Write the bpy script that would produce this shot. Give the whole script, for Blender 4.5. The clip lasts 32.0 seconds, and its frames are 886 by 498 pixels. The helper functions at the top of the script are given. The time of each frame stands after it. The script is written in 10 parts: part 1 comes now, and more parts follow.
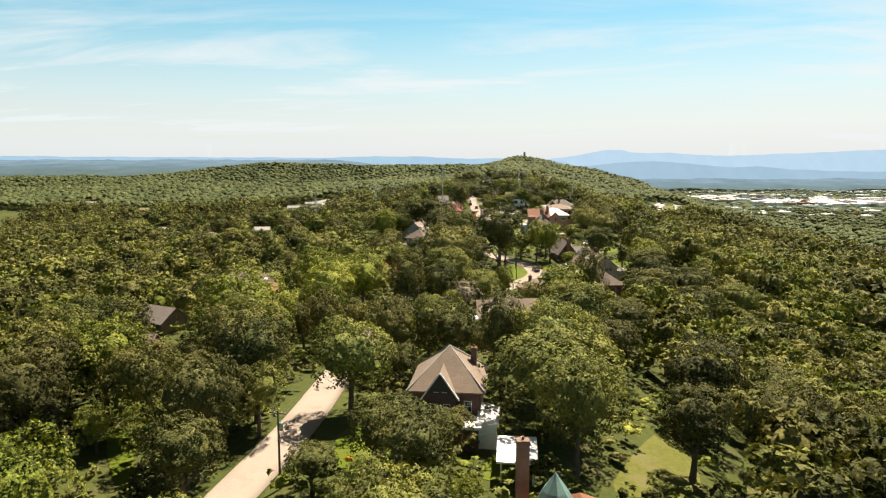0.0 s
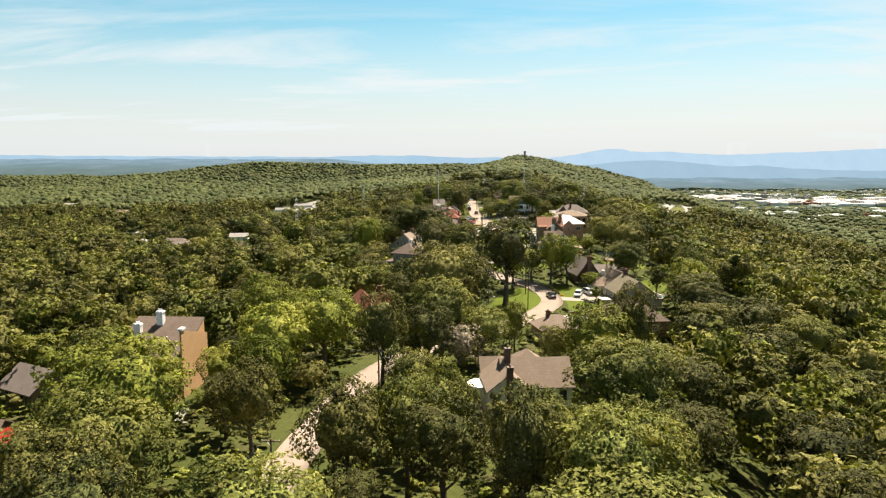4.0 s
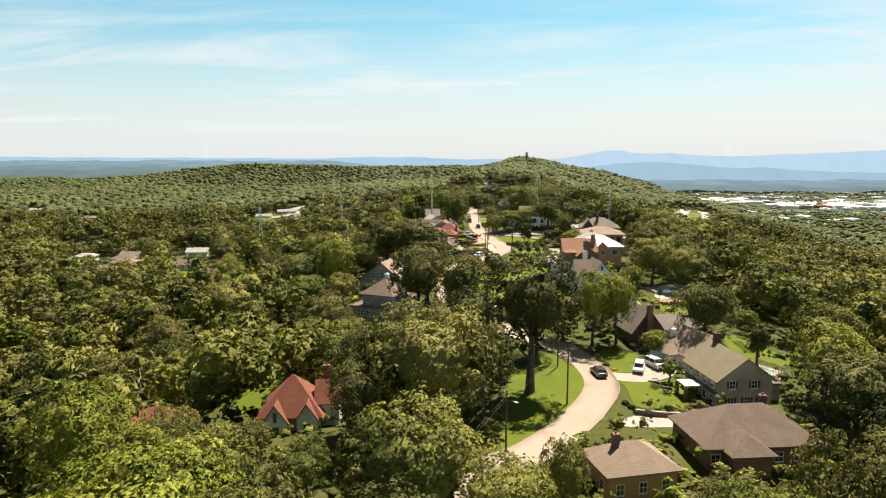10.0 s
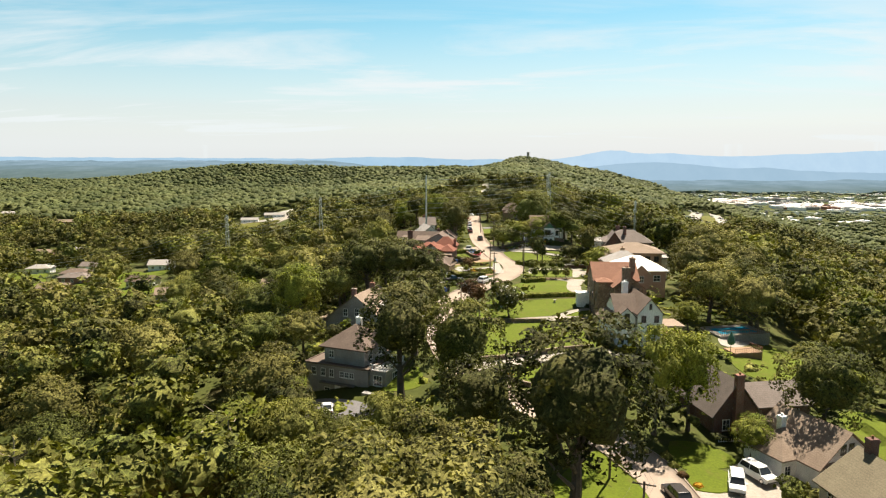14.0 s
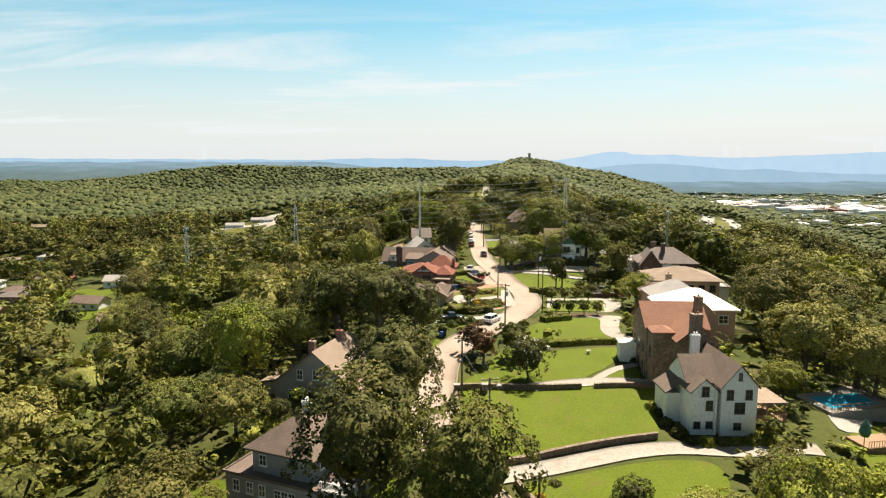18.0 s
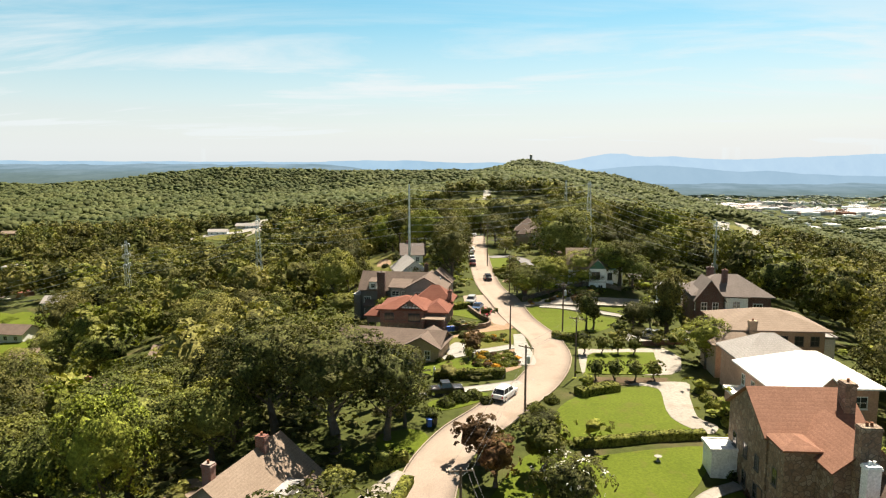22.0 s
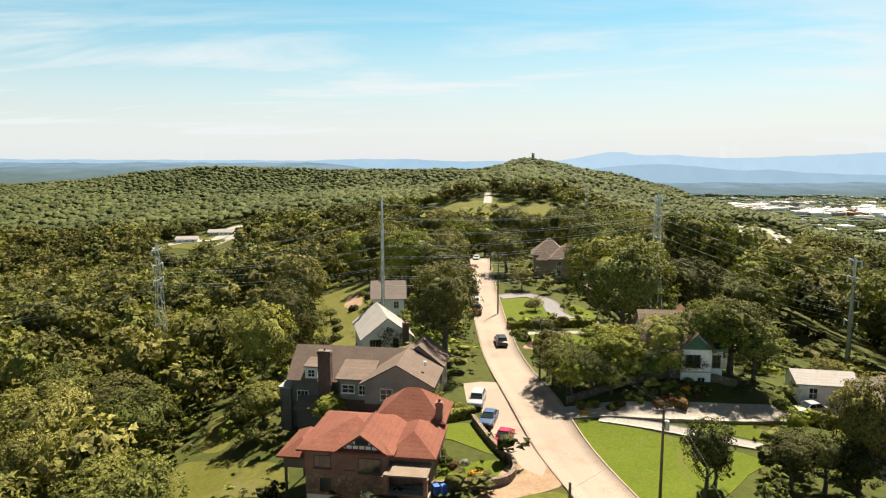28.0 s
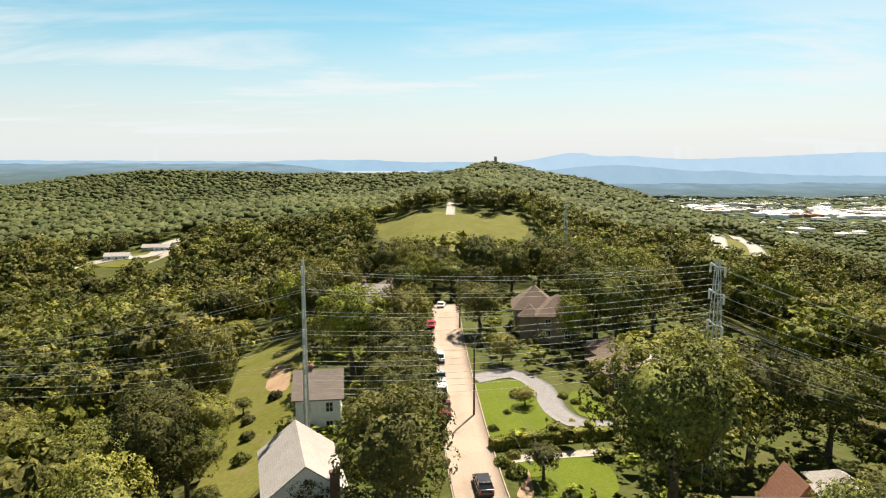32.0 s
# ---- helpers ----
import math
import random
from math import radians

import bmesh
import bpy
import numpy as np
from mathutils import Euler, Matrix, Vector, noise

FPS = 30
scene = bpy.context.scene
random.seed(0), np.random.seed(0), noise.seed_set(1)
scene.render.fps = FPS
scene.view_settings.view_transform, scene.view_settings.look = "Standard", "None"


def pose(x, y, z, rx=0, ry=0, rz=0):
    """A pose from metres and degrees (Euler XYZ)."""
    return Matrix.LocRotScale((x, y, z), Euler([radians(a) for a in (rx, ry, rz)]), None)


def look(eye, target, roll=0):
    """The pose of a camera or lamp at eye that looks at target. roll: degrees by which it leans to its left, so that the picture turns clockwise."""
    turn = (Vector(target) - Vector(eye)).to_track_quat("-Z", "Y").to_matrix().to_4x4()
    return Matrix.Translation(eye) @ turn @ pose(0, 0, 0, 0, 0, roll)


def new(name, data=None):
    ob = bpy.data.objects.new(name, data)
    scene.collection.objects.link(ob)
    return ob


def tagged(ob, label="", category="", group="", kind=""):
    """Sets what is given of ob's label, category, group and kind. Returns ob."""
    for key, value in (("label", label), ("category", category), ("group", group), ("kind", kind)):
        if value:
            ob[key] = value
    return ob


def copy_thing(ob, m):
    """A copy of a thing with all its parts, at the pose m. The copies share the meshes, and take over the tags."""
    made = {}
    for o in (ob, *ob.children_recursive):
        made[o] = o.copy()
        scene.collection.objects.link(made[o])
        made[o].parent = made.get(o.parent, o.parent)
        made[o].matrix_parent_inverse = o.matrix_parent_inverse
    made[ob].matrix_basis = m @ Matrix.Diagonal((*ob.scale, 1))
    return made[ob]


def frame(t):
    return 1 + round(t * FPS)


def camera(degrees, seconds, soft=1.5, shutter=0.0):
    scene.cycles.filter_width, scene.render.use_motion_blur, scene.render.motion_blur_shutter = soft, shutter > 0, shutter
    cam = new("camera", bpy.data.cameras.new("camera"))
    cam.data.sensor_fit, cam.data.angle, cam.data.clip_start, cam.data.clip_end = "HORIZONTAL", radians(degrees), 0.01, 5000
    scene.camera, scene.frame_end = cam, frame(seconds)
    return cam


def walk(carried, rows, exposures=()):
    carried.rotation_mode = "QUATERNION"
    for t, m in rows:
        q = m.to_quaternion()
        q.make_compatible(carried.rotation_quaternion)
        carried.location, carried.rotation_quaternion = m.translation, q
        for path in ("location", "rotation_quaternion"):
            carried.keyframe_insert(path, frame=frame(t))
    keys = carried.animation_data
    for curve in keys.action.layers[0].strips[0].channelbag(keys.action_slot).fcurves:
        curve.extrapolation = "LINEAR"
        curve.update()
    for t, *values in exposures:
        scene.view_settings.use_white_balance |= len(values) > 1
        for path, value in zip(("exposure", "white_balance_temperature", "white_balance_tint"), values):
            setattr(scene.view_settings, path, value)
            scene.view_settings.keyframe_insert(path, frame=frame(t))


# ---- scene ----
cam = camera(67.6, 32.0, soft=1.2)
METRES, EYE, TILT, LEAN, TURN = 360.0, 100.0, -7.8, 0.0, 0.0
ROWS = [
    (0.0, 0.0, 0.0, 0.0, 0.0, 0.0, -0.0),
    (0.5, 0.0006, 0.0163, 0.0024, -0.02, -0.02, 0.0),
    (1.0, 0.0011, 0.0327, 0.0046, -0.04, -0.04, 0.02),
    (1.5, 0.0016, 0.0491, 0.0069, -0.05, -0.06, 0.02),
    (2.0, 0.0021, 0.0657, 0.0092, -0.08, -0.07, 0.02),
    (2.5, 0.0027, 0.0821, 0.0116, -0.1, -0.09, 0.03),
    (3.0, 0.0032, 0.0984, 0.0139, -0.12, -0.09, 0.03),
    (3.5, 0.0038, 0.1148, 0.0162, -0.13, -0.09, 0.04),
    (5.5, 0.0057, 0.1802, 0.0243, -0.18, -0.02, 0.0),
    (6.0, 0.0061, 0.1965, 0.0264, -0.2, -0.02, 0.01),
    (6.5, 0.0066, 0.2129, 0.0285, -0.2, -0.03, 0.01),
    (7.0, 0.0071, 0.2292, 0.0307, -0.21, -0.02, 0.02),
    (7.5, 0.0078, 0.2454, 0.033, -0.22, -0.0, 0.04),
    (8.0, 0.0084, 0.2616, 0.0352, -0.23, 0.03, 0.04),
    (8.5, 0.0089, 0.2778, 0.0375, -0.23, 0.06, 0.02),
    (9.0, 0.0095, 0.2942, 0.0396, -0.22, 0.08, 0.04),
    (9.5, 0.0101, 0.3106, 0.0421, -0.25, 0.08, 0.04),
    (10.0, 0.0107, 0.3271, 0.0443, -0.25, 0.06, 0.04),
    (10.5, 0.0112, 0.3433, 0.0468, -0.26, 0.03, 0.07),
    (11.0, 0.0117, 0.3597, 0.0491, -0.27, 0.02, 0.08),
    (11.5, 0.0122, 0.3759, 0.0513, -0.28, 0.02, 0.07),
    (12.0, 0.0126, 0.3921, 0.0535, -0.28, 0.01, 0.08),
    (12.5, 0.0131, 0.4082, 0.0557, -0.3, 0.0, 0.05),
    (13.0, 0.0136, 0.4242, 0.0578, -0.31, 0.03, 0.04),
    (13.5, 0.0141, 0.4402, 0.06, -0.32, 0.05, 0.05),
    (14.0, 0.0146, 0.4563, 0.062, -0.33, 0.07, 0.04),
    (14.5, 0.015, 0.4724, 0.0641, -0.35, 0.08, 0.02),
    (16.5, 0.016, 0.5286, 0.072, -0.41, 0.15, 0.02),
    (17.0, 0.0165, 0.5438, 0.074, -0.41, 0.15, 0.02),
    (17.5, 0.0171, 0.5589, 0.0761, -0.42, 0.17, 0.04),
    (18.0, 0.0177, 0.5741, 0.078, -0.42, 0.18, 0.05),
    (18.5, 0.0182, 0.5892, 0.0799, -0.44, 0.2, 0.03),
    (19.0, 0.0189, 0.6042, 0.0819, -0.44, 0.23, 0.06),
    (19.5, 0.0195, 0.6192, 0.0838, -0.46, 0.24, 0.08),
    (20.0, 0.0201, 0.6342, 0.0857, -0.46, 0.27, 0.06),
    (20.5, 0.0205, 0.6492, 0.0876, -0.47, 0.3, 0.08),
    (21.0, 0.0211, 0.6643, 0.0895, -0.46, 0.33, 0.08),
    (21.5, 0.0218, 0.6792, 0.0916, -0.46, 0.35, 0.1),
    (22.0, 0.0223, 0.6942, 0.0936, -0.47, 0.36, 0.1),
    (22.5, 0.0229, 0.709, 0.0957, -0.47, 0.36, 0.11),
    (23.0, 0.0235, 0.724, 0.098, -0.48, 0.35, 0.1),
    (23.5, 0.0241, 0.7389, 0.1002, -0.49, 0.34, 0.12),
    (24.0, 0.0246, 0.7538, 0.1024, -0.5, 0.34, 0.12),
    (24.5, 0.025, 0.7686, 0.1045, -0.53, 0.35, 0.12),
    (25.0, 0.0254, 0.7835, 0.1065, -0.56, 0.36, 0.11),
    (25.5, 0.0259, 0.7983, 0.1085, -0.57, 0.35, 0.12),
    (27.5, 0.0279, 0.8568, 0.1176, -0.61, 0.21, 0.11),
    (28.0, 0.0283, 0.8716, 0.1195, -0.63, 0.23, 0.11),
    (28.5, 0.0288, 0.8863, 0.1214, -0.64, 0.23, 0.11),
    (29.0, 0.0294, 0.9009, 0.1234, -0.64, 0.23, 0.1),
    (29.5, 0.0299, 0.9155, 0.1252, -0.65, 0.25, 0.11),
    (30.0, 0.0304, 0.9288, 0.128, -0.67, 0.23, 0.14),
    (30.5, 0.031, 0.9432, 0.1332, -0.65, 0.19, 0.14),
    (31.0, 0.0315, 0.9573, 0.1393, -0.65, 0.2, 0.13),
    (31.5, 0.032, 0.9715, 0.1456, -0.67, 0.2, 0.09),
    (31.6, 0.0321, 0.9744, 0.1468, -0.75, 0.2, 0.1),
    (31.7, 0.0323, 0.9773, 0.148, -1.05, 0.2, 0.14),
    (31.8, 0.0325, 0.9801, 0.1492, -1.6, 0.2, 0.21),
    (31.9, 0.0328, 0.983, 0.1503, -2.6, 0.2, 0.36),
    (32.0, 0.0332, 0.9859, 0.1515, -4.0, 0.21, 0.55),
]
walk(cam, [(t, pose(0, 0, EYE, TILT, LEAN, TURN) @ pose(METRES * x, METRES * y, METRES * z, 90 + pitch, roll, yaw)) for t, x, y, z, yaw, pitch, roll in ROWS])

# ---- world and sun ----
SUN_DIR = Vector((0.26, 0.43, 0.87)).normalized()
world = bpy.data.worlds.new("sky")
scene.world = world
world.use_nodes = True
wn, wl = world.node_tree.nodes, world.node_tree.links
wn.clear()
w_out = wn.new("ShaderNodeOutputWorld")
w_bg = wn.new("ShaderNodeBackground")
w_sky = wn.new("ShaderNodeTexSky")
w_sky.sky_type = "NISHITA"
w_sky.sun_disc = False
w_sky.sun_elevation = math.asin(SUN_DIR.z)
w_sky.sun_rotation = math.atan2(SUN_DIR.x, SUN_DIR.y)
w_sky.dust_density = 1.2
w_sky.air_density = 1.0
w_sky.ozone_density = 1.5
w_bg.inputs[1].default_value = 0.04
# thin streaks of cirrus, laid on a plane high above
w_co = wn.new("ShaderNodeTexCoord")
w_sep = wn.new("ShaderNodeSeparateXYZ")
wl.new(w_co.outputs["Generated"], w_sep.inputs[0])


def wmath(op, a, b=None, clamp=False):
    n = wn.new("ShaderNodeMath")
    n.operation, n.use_clamp = op, clamp
    for i, v in enumerate((a, b)):
        if v is None:
            continue
        if isinstance(v, (int, float)):
            n.inputs[i].default_value = v
        else:
            wl.new(v, n.inputs[i])
    return n.outputs[0]


w_h = wmath("MAXIMUM", w_sep.outputs[2], 0.02)
w_lift = wmath("ADD", w_h, 0.10)
w_px = wmath("DIVIDE", w_sep.outputs[0], w_lift)
w_py = wmath("DIVIDE", w_sep.outputs[1], w_lift)
w_vec = wn.new("ShaderNodeCombineXYZ")
wl.new(wmath("ADD", wmath("MULTIPLY", w_px, 0.55), wmath("MULTIPLY", w_py, 0.22)), w_vec.inputs[0])
wl.new(wmath("MULTIPLY", w_py, 1.5), w_vec.inputs[1])
w_noise = wn.new("ShaderNodeTexNoise")
w_noise.inputs["Scale"].default_value = 0.8
w_noise.inputs["Detail"].default_value = 8
w_noise.inputs["Roughness"].default_value = 0.62
w_noise.inputs["Distortion"].default_value = 0.6
wl.new(w_vec.outputs[0], w_noise.inputs["Vector"])
w_cl = wn.new("ShaderNodeMapRange")
w_cl.inputs[1].default_value, w_cl.inputs[2].default_value = 0.36, 0.62
wl.new(w_noise.outputs["Fac"], w_cl.inputs[0])
w_low = wn.new("ShaderNodeMapRange")   # the veil thickens towards the horizon
w_low.inputs[1].default_value, w_low.inputs[2].default_value = 0.0, 0.22
w_low.inputs[3].default_value, w_low.inputs[4].default_value = 1.0, 0.0
wl.new(w_h, w_low.inputs[0])
w_high = wn.new("ShaderNodeMapRange")
w_high.inputs[1].default_value, w_high.inputs[2].default_value = 0.13, 0.25
w_high.inputs[3].default_value, w_high.inputs[4].default_value = 1.0, 0.12
wl.new(w_h, w_high.inputs[0])
w_fac = wmath("MAXIMUM", wmath("MULTIPLY", w_cl.outputs[0], w_high.outputs[0]), w_low.outputs[0], True)
w_mix = wn.new("ShaderNodeMix")
w_mix.data_type = "RGBA"
wl.new(wmath("MULTIPLY", w_fac, 0.92), w_mix.inputs["Factor"])
w_hue = wn.new("ShaderNodeHueSaturation")
w_hue.inputs["Hue"].default_value = 0.462
w_hue.inputs["Saturation"].default_value = 1.5
w_hue.inputs["Value"].default_value = 1.25
wl.new(w_sky.outputs[0], w_hue.inputs["Color"])
w_top = wn.new("ShaderNodeHueSaturation")   # overhead the sky is paler and greyer
w_top.inputs["Saturation"].default_value = 0.62
w_top.inputs["Value"].default_value = 0.36
wl.new(w_sky.outputs[0], w_top.inputs["Color"])
w_up = wn.new("ShaderNodeMapRange")
w_up.inputs[1].default_value, w_up.inputs[2].default_value = 0.24, 0.6
wl.new(w_h, w_up.inputs[0])
w_blue = wn.new("ShaderNodeMix")
w_blue.data_type = "RGBA"
wl.new(w_up.outputs[0], w_blue.inputs["Factor"])
wl.new(w_hue.outputs[0], w_blue.inputs["A"])
wl.new(w_top.outputs[0], w_blue.inputs["B"])
wl.new(w_blue.outputs["Result"], w_mix.inputs["A"])
w_mix.inputs["B"].default_value = (8.2, 8.7, 8.8, 1)
wl.new(w_mix.outputs["Result"], w_bg.inputs[0])
wl.new(w_bg.outputs[0], w_out.inputs[0])

sun = new("sun", bpy.data.lights.new("sun", "SUN"))
sun.data.energy, sun.data.angle, sun.data.color = 5.0, radians(0.53), (1.0, 0.90, 0.74)
sun.matrix_world = look(SUN_DIR * 300 + Vector((0, 300, 60)), (0, 300, 60))
scene.view_settings.exposure = 1.41

# ---- materials ----
def mat_base(name):
    m = bpy.data.materials.new(name)
    m.use_nodes = True
    nt = m.node_tree
    return m, nt.nodes, nt.links, nt.nodes["Principled BSDF"]


def nod(ns, kind, **sets):
    n = ns.new(kind)
    for k, v in sets.items():
        n.inputs[k.replace("_", " ")].default_value = v
    return n


def mix_rgb(ns, ls, fac, a, b, blend="MIX"):
    n = ns.new("ShaderNodeMix")
    n.data_type, n.blend_type = "RGBA", blend
    for key, v in (("Factor", fac), ("A", a), ("B", b)):
        if isinstance(v, (int, float)):
            n.inputs[key].default_value = v
        elif isinstance(v, tuple):
            n.inputs[key].default_value = (*v, 1) if len(v) == 3 else v
        else:
            ls.new(v, n.inputs[key])
    return n.outputs["Result"]


def ranged(ns, ls, src, a, b, c=0.0, d=1.0):
    n = ns.new("ShaderNodeMapRange")
    for i, v in enumerate((a, b, c, d)):
        n.inputs[i + 1].default_value = v
    ls.new(src, n.inputs[0])
    return n.outputs[0]


def surface(name, col, col2, big=0.3, small=4.0, rough=0.85, bump=0.3, dist=0.05, stain=None, metal=0.0, random_by=0.0):
    """Two-scale mottled surface: slow patches between col and col2, fine grain, bump."""
    m, ns, ls, b = mat_base(name)
    co = ns.new("ShaderNodeTexCoord")
    n1 = nod(ns, "ShaderNodeTexNoise", Scale=big, Detail=6.0, Roughness=0.6)
    n2 = nod(ns, "ShaderNodeTexNoise", Scale=small, Detail=5.0, Roughness=0.65)
    ls.new(co.outputs["Object"], n1.inputs["Vector"])
    ls.new(co.outputs["Object"], n2.inputs["Vector"])
    c = mix_rgb(ns, ls, ranged(ns, ls, n1.outputs["Fac"], 0.3, 0.7), col, col2)
    g = ranged(ns, ls, n2.outputs["Fac"], 0.25, 0.75, 0.72, 1.25)
    c = mix_rgb(ns, ls, 1.0, c, g, "MULTIPLY")
    if stain:
        n3 = nod(ns, "ShaderNodeTexNoise", Scale=big * 2.7, Detail=4.0)
        ls.new(co.outputs["Object"], n3.inputs["Vector"])
        c = mix_rgb(ns, ls, ranged(ns, ls, n3.outputs["Fac"], 0.56, 0.7, 0.0, 0.6), c, stain)
    if random_by:
        oi = ns.new("ShaderNodeObjectInfo")
        c = mix_rgb(ns, ls, 1.0, c, ranged(ns, ls, oi.outputs["Random"], 0, 1, 1 - random_by, 1 + random_by), "MULTIPLY")
    ls.new(c, b.inputs["Base Color"])
    b.inputs["Roughness"].default_value = rough
    b.inputs["Metallic"].default_value = metal
    b.inputs["Specular IOR Level"].default_value = 0.15 if rough > 0.8 else 0.5
    if bump:
        bp = nod(ns, "ShaderNodeBump", Strength=bump, Distance=dist)
        ls.new(n2.outputs["Fac"], bp.inputs["Height"])
        ls.new(bp.outputs[0], b.inputs["Normal"])
    return m


def coursed(name, brick, brick2, mortar, w=0.24, h=0.075, gap=0.012, bump=0.4, rough=0.88, offset=0.5, patch=0.35):
    """Brick, block or siding in world-sized courses, laid on both wall directions."""
    m, ns, ls, b = mat_base(name)
    co = ns.new("ShaderNodeTexCoord")
    sp = ns.new("ShaderNodeSeparateXYZ")
    ls.new(co.outputs["Object"], sp.inputs[0])
    ad = ns.new("ShaderNodeMath")
    ls.new(sp.outputs[0], ad.inputs[0])
    ls.new(sp.outputs[1], ad.inputs[1])
    cb = ns.new("ShaderNodeCombineXYZ")
    ls.new(ad.outputs[0], cb.inputs[0])
    ls.new(sp.outputs[2], cb.inputs[1])
    br = ns.new("ShaderNodeTexBrick")
    br.offset = offset
    br.inputs["Scale"].default_value = 1.0
    br.inputs["Brick Width"].default_value = w
    br.inputs["Row Height"].default_value = h
    br.inputs["Mortar Size"].default_value = gap
    br.inputs["Color1"].default_value = (*brick, 1)
    br.inputs["Color2"].default_value = (*brick2, 1)
    br.inputs["Mortar"].default_value = (*mortar, 1)
    ls.new(cb.outputs[0], br.inputs["Vector"])
    n1 = nod(ns, "ShaderNodeTexNoise", Scale=patch, Detail=5.0)
    ls.new(co.outputs["Object"], n1.inputs["Vector"])
    n2 = nod(ns, "ShaderNodeTexNoise", Scale=9.0, Detail=4.0)
    ls.new(co.outputs["Object"], n2.inputs["Vector"])
    c = mix_rgb(ns, ls, 1.0, br.outputs["Color"], ranged(ns, ls, n1.outputs["Fac"], 0.3, 0.7, 0.72, 1.2), "MULTIPLY")
    c = mix_rgb(ns, ls, 1.0, c, ranged(ns, ls, n2.outputs["Fac"], 0.3, 0.7, 0.85, 1.12), "MULTIPLY")
    ls.new(c, b.inputs["Base Color"])
    b.inputs["Roughness"].default_value = rough
    bp = nod(ns, "ShaderNodeBump", Strength=bump, Distance=0.03)
    ls.new(br.outputs["Fac"], bp.inputs["Height"])
    bp.invert = True
    ls.new(bp.outputs[0], b.inputs["Normal"])
    return m


def rubble(name, cols, joint, scale=2.2):
    """Irregular field stones with recessed joints."""
    m, ns, ls, b = mat_base(name)
    co = ns.new("ShaderNodeTexCoord")
    v1 = nod(ns, "ShaderNodeTexVoronoi", Scale=scale)
    v2 = nod(ns, "ShaderNodeTexVoronoi", Scale=scale)
    v2.feature = "DISTANCE_TO_EDGE"
    for v in (v1, v2):
        ls.new(co.outputs["Object"], v.inputs["Vector"])
    ramp = ns.new("ShaderNodeValToRGB")
    sp = ns.new("ShaderNodeSeparateColor")
    ls.new(v1.outputs["Color"], sp.inputs[0])
    ls.new(sp.outputs[0], ramp.inputs[0])
    els = ramp.color_ramp.elements
    els[0].color, els[1].color = (*cols[0], 1), (*cols[-1], 1)
    for i, c in enumerate(cols[1:-1]):
        e = els.new((i + 1) / (len(cols) - 1))
        e.color = (*c, 1)
    n2 = nod(ns, "ShaderNodeTexNoise", Scale=7.0, Detail=5.0)
    ls.new(co.outputs["Object"], n2.inputs["Vector"])
    c = mix_rgb(ns, ls, 1.0, ramp.outputs[0], ranged(ns, ls, n2.outputs["Fac"], 0.3, 0.7, 0.7, 1.25), "MULTIPLY")
    e = ranged(ns, ls, v2.outputs["Distance"], 0.02, 0.07)
    c = mix_rgb(ns, ls, e, joint, c)
    ls.new(c, b.inputs["Base Color"])
    b.inputs["Roughness"].default_value = 0.9
    bp = nod(ns, "ShaderNodeBump", Strength=0.6, Distance=0.06)
    ls.new(e, bp.inputs["Height"])
    ls.new(bp.outputs[0], b.inputs["Normal"])
    return m


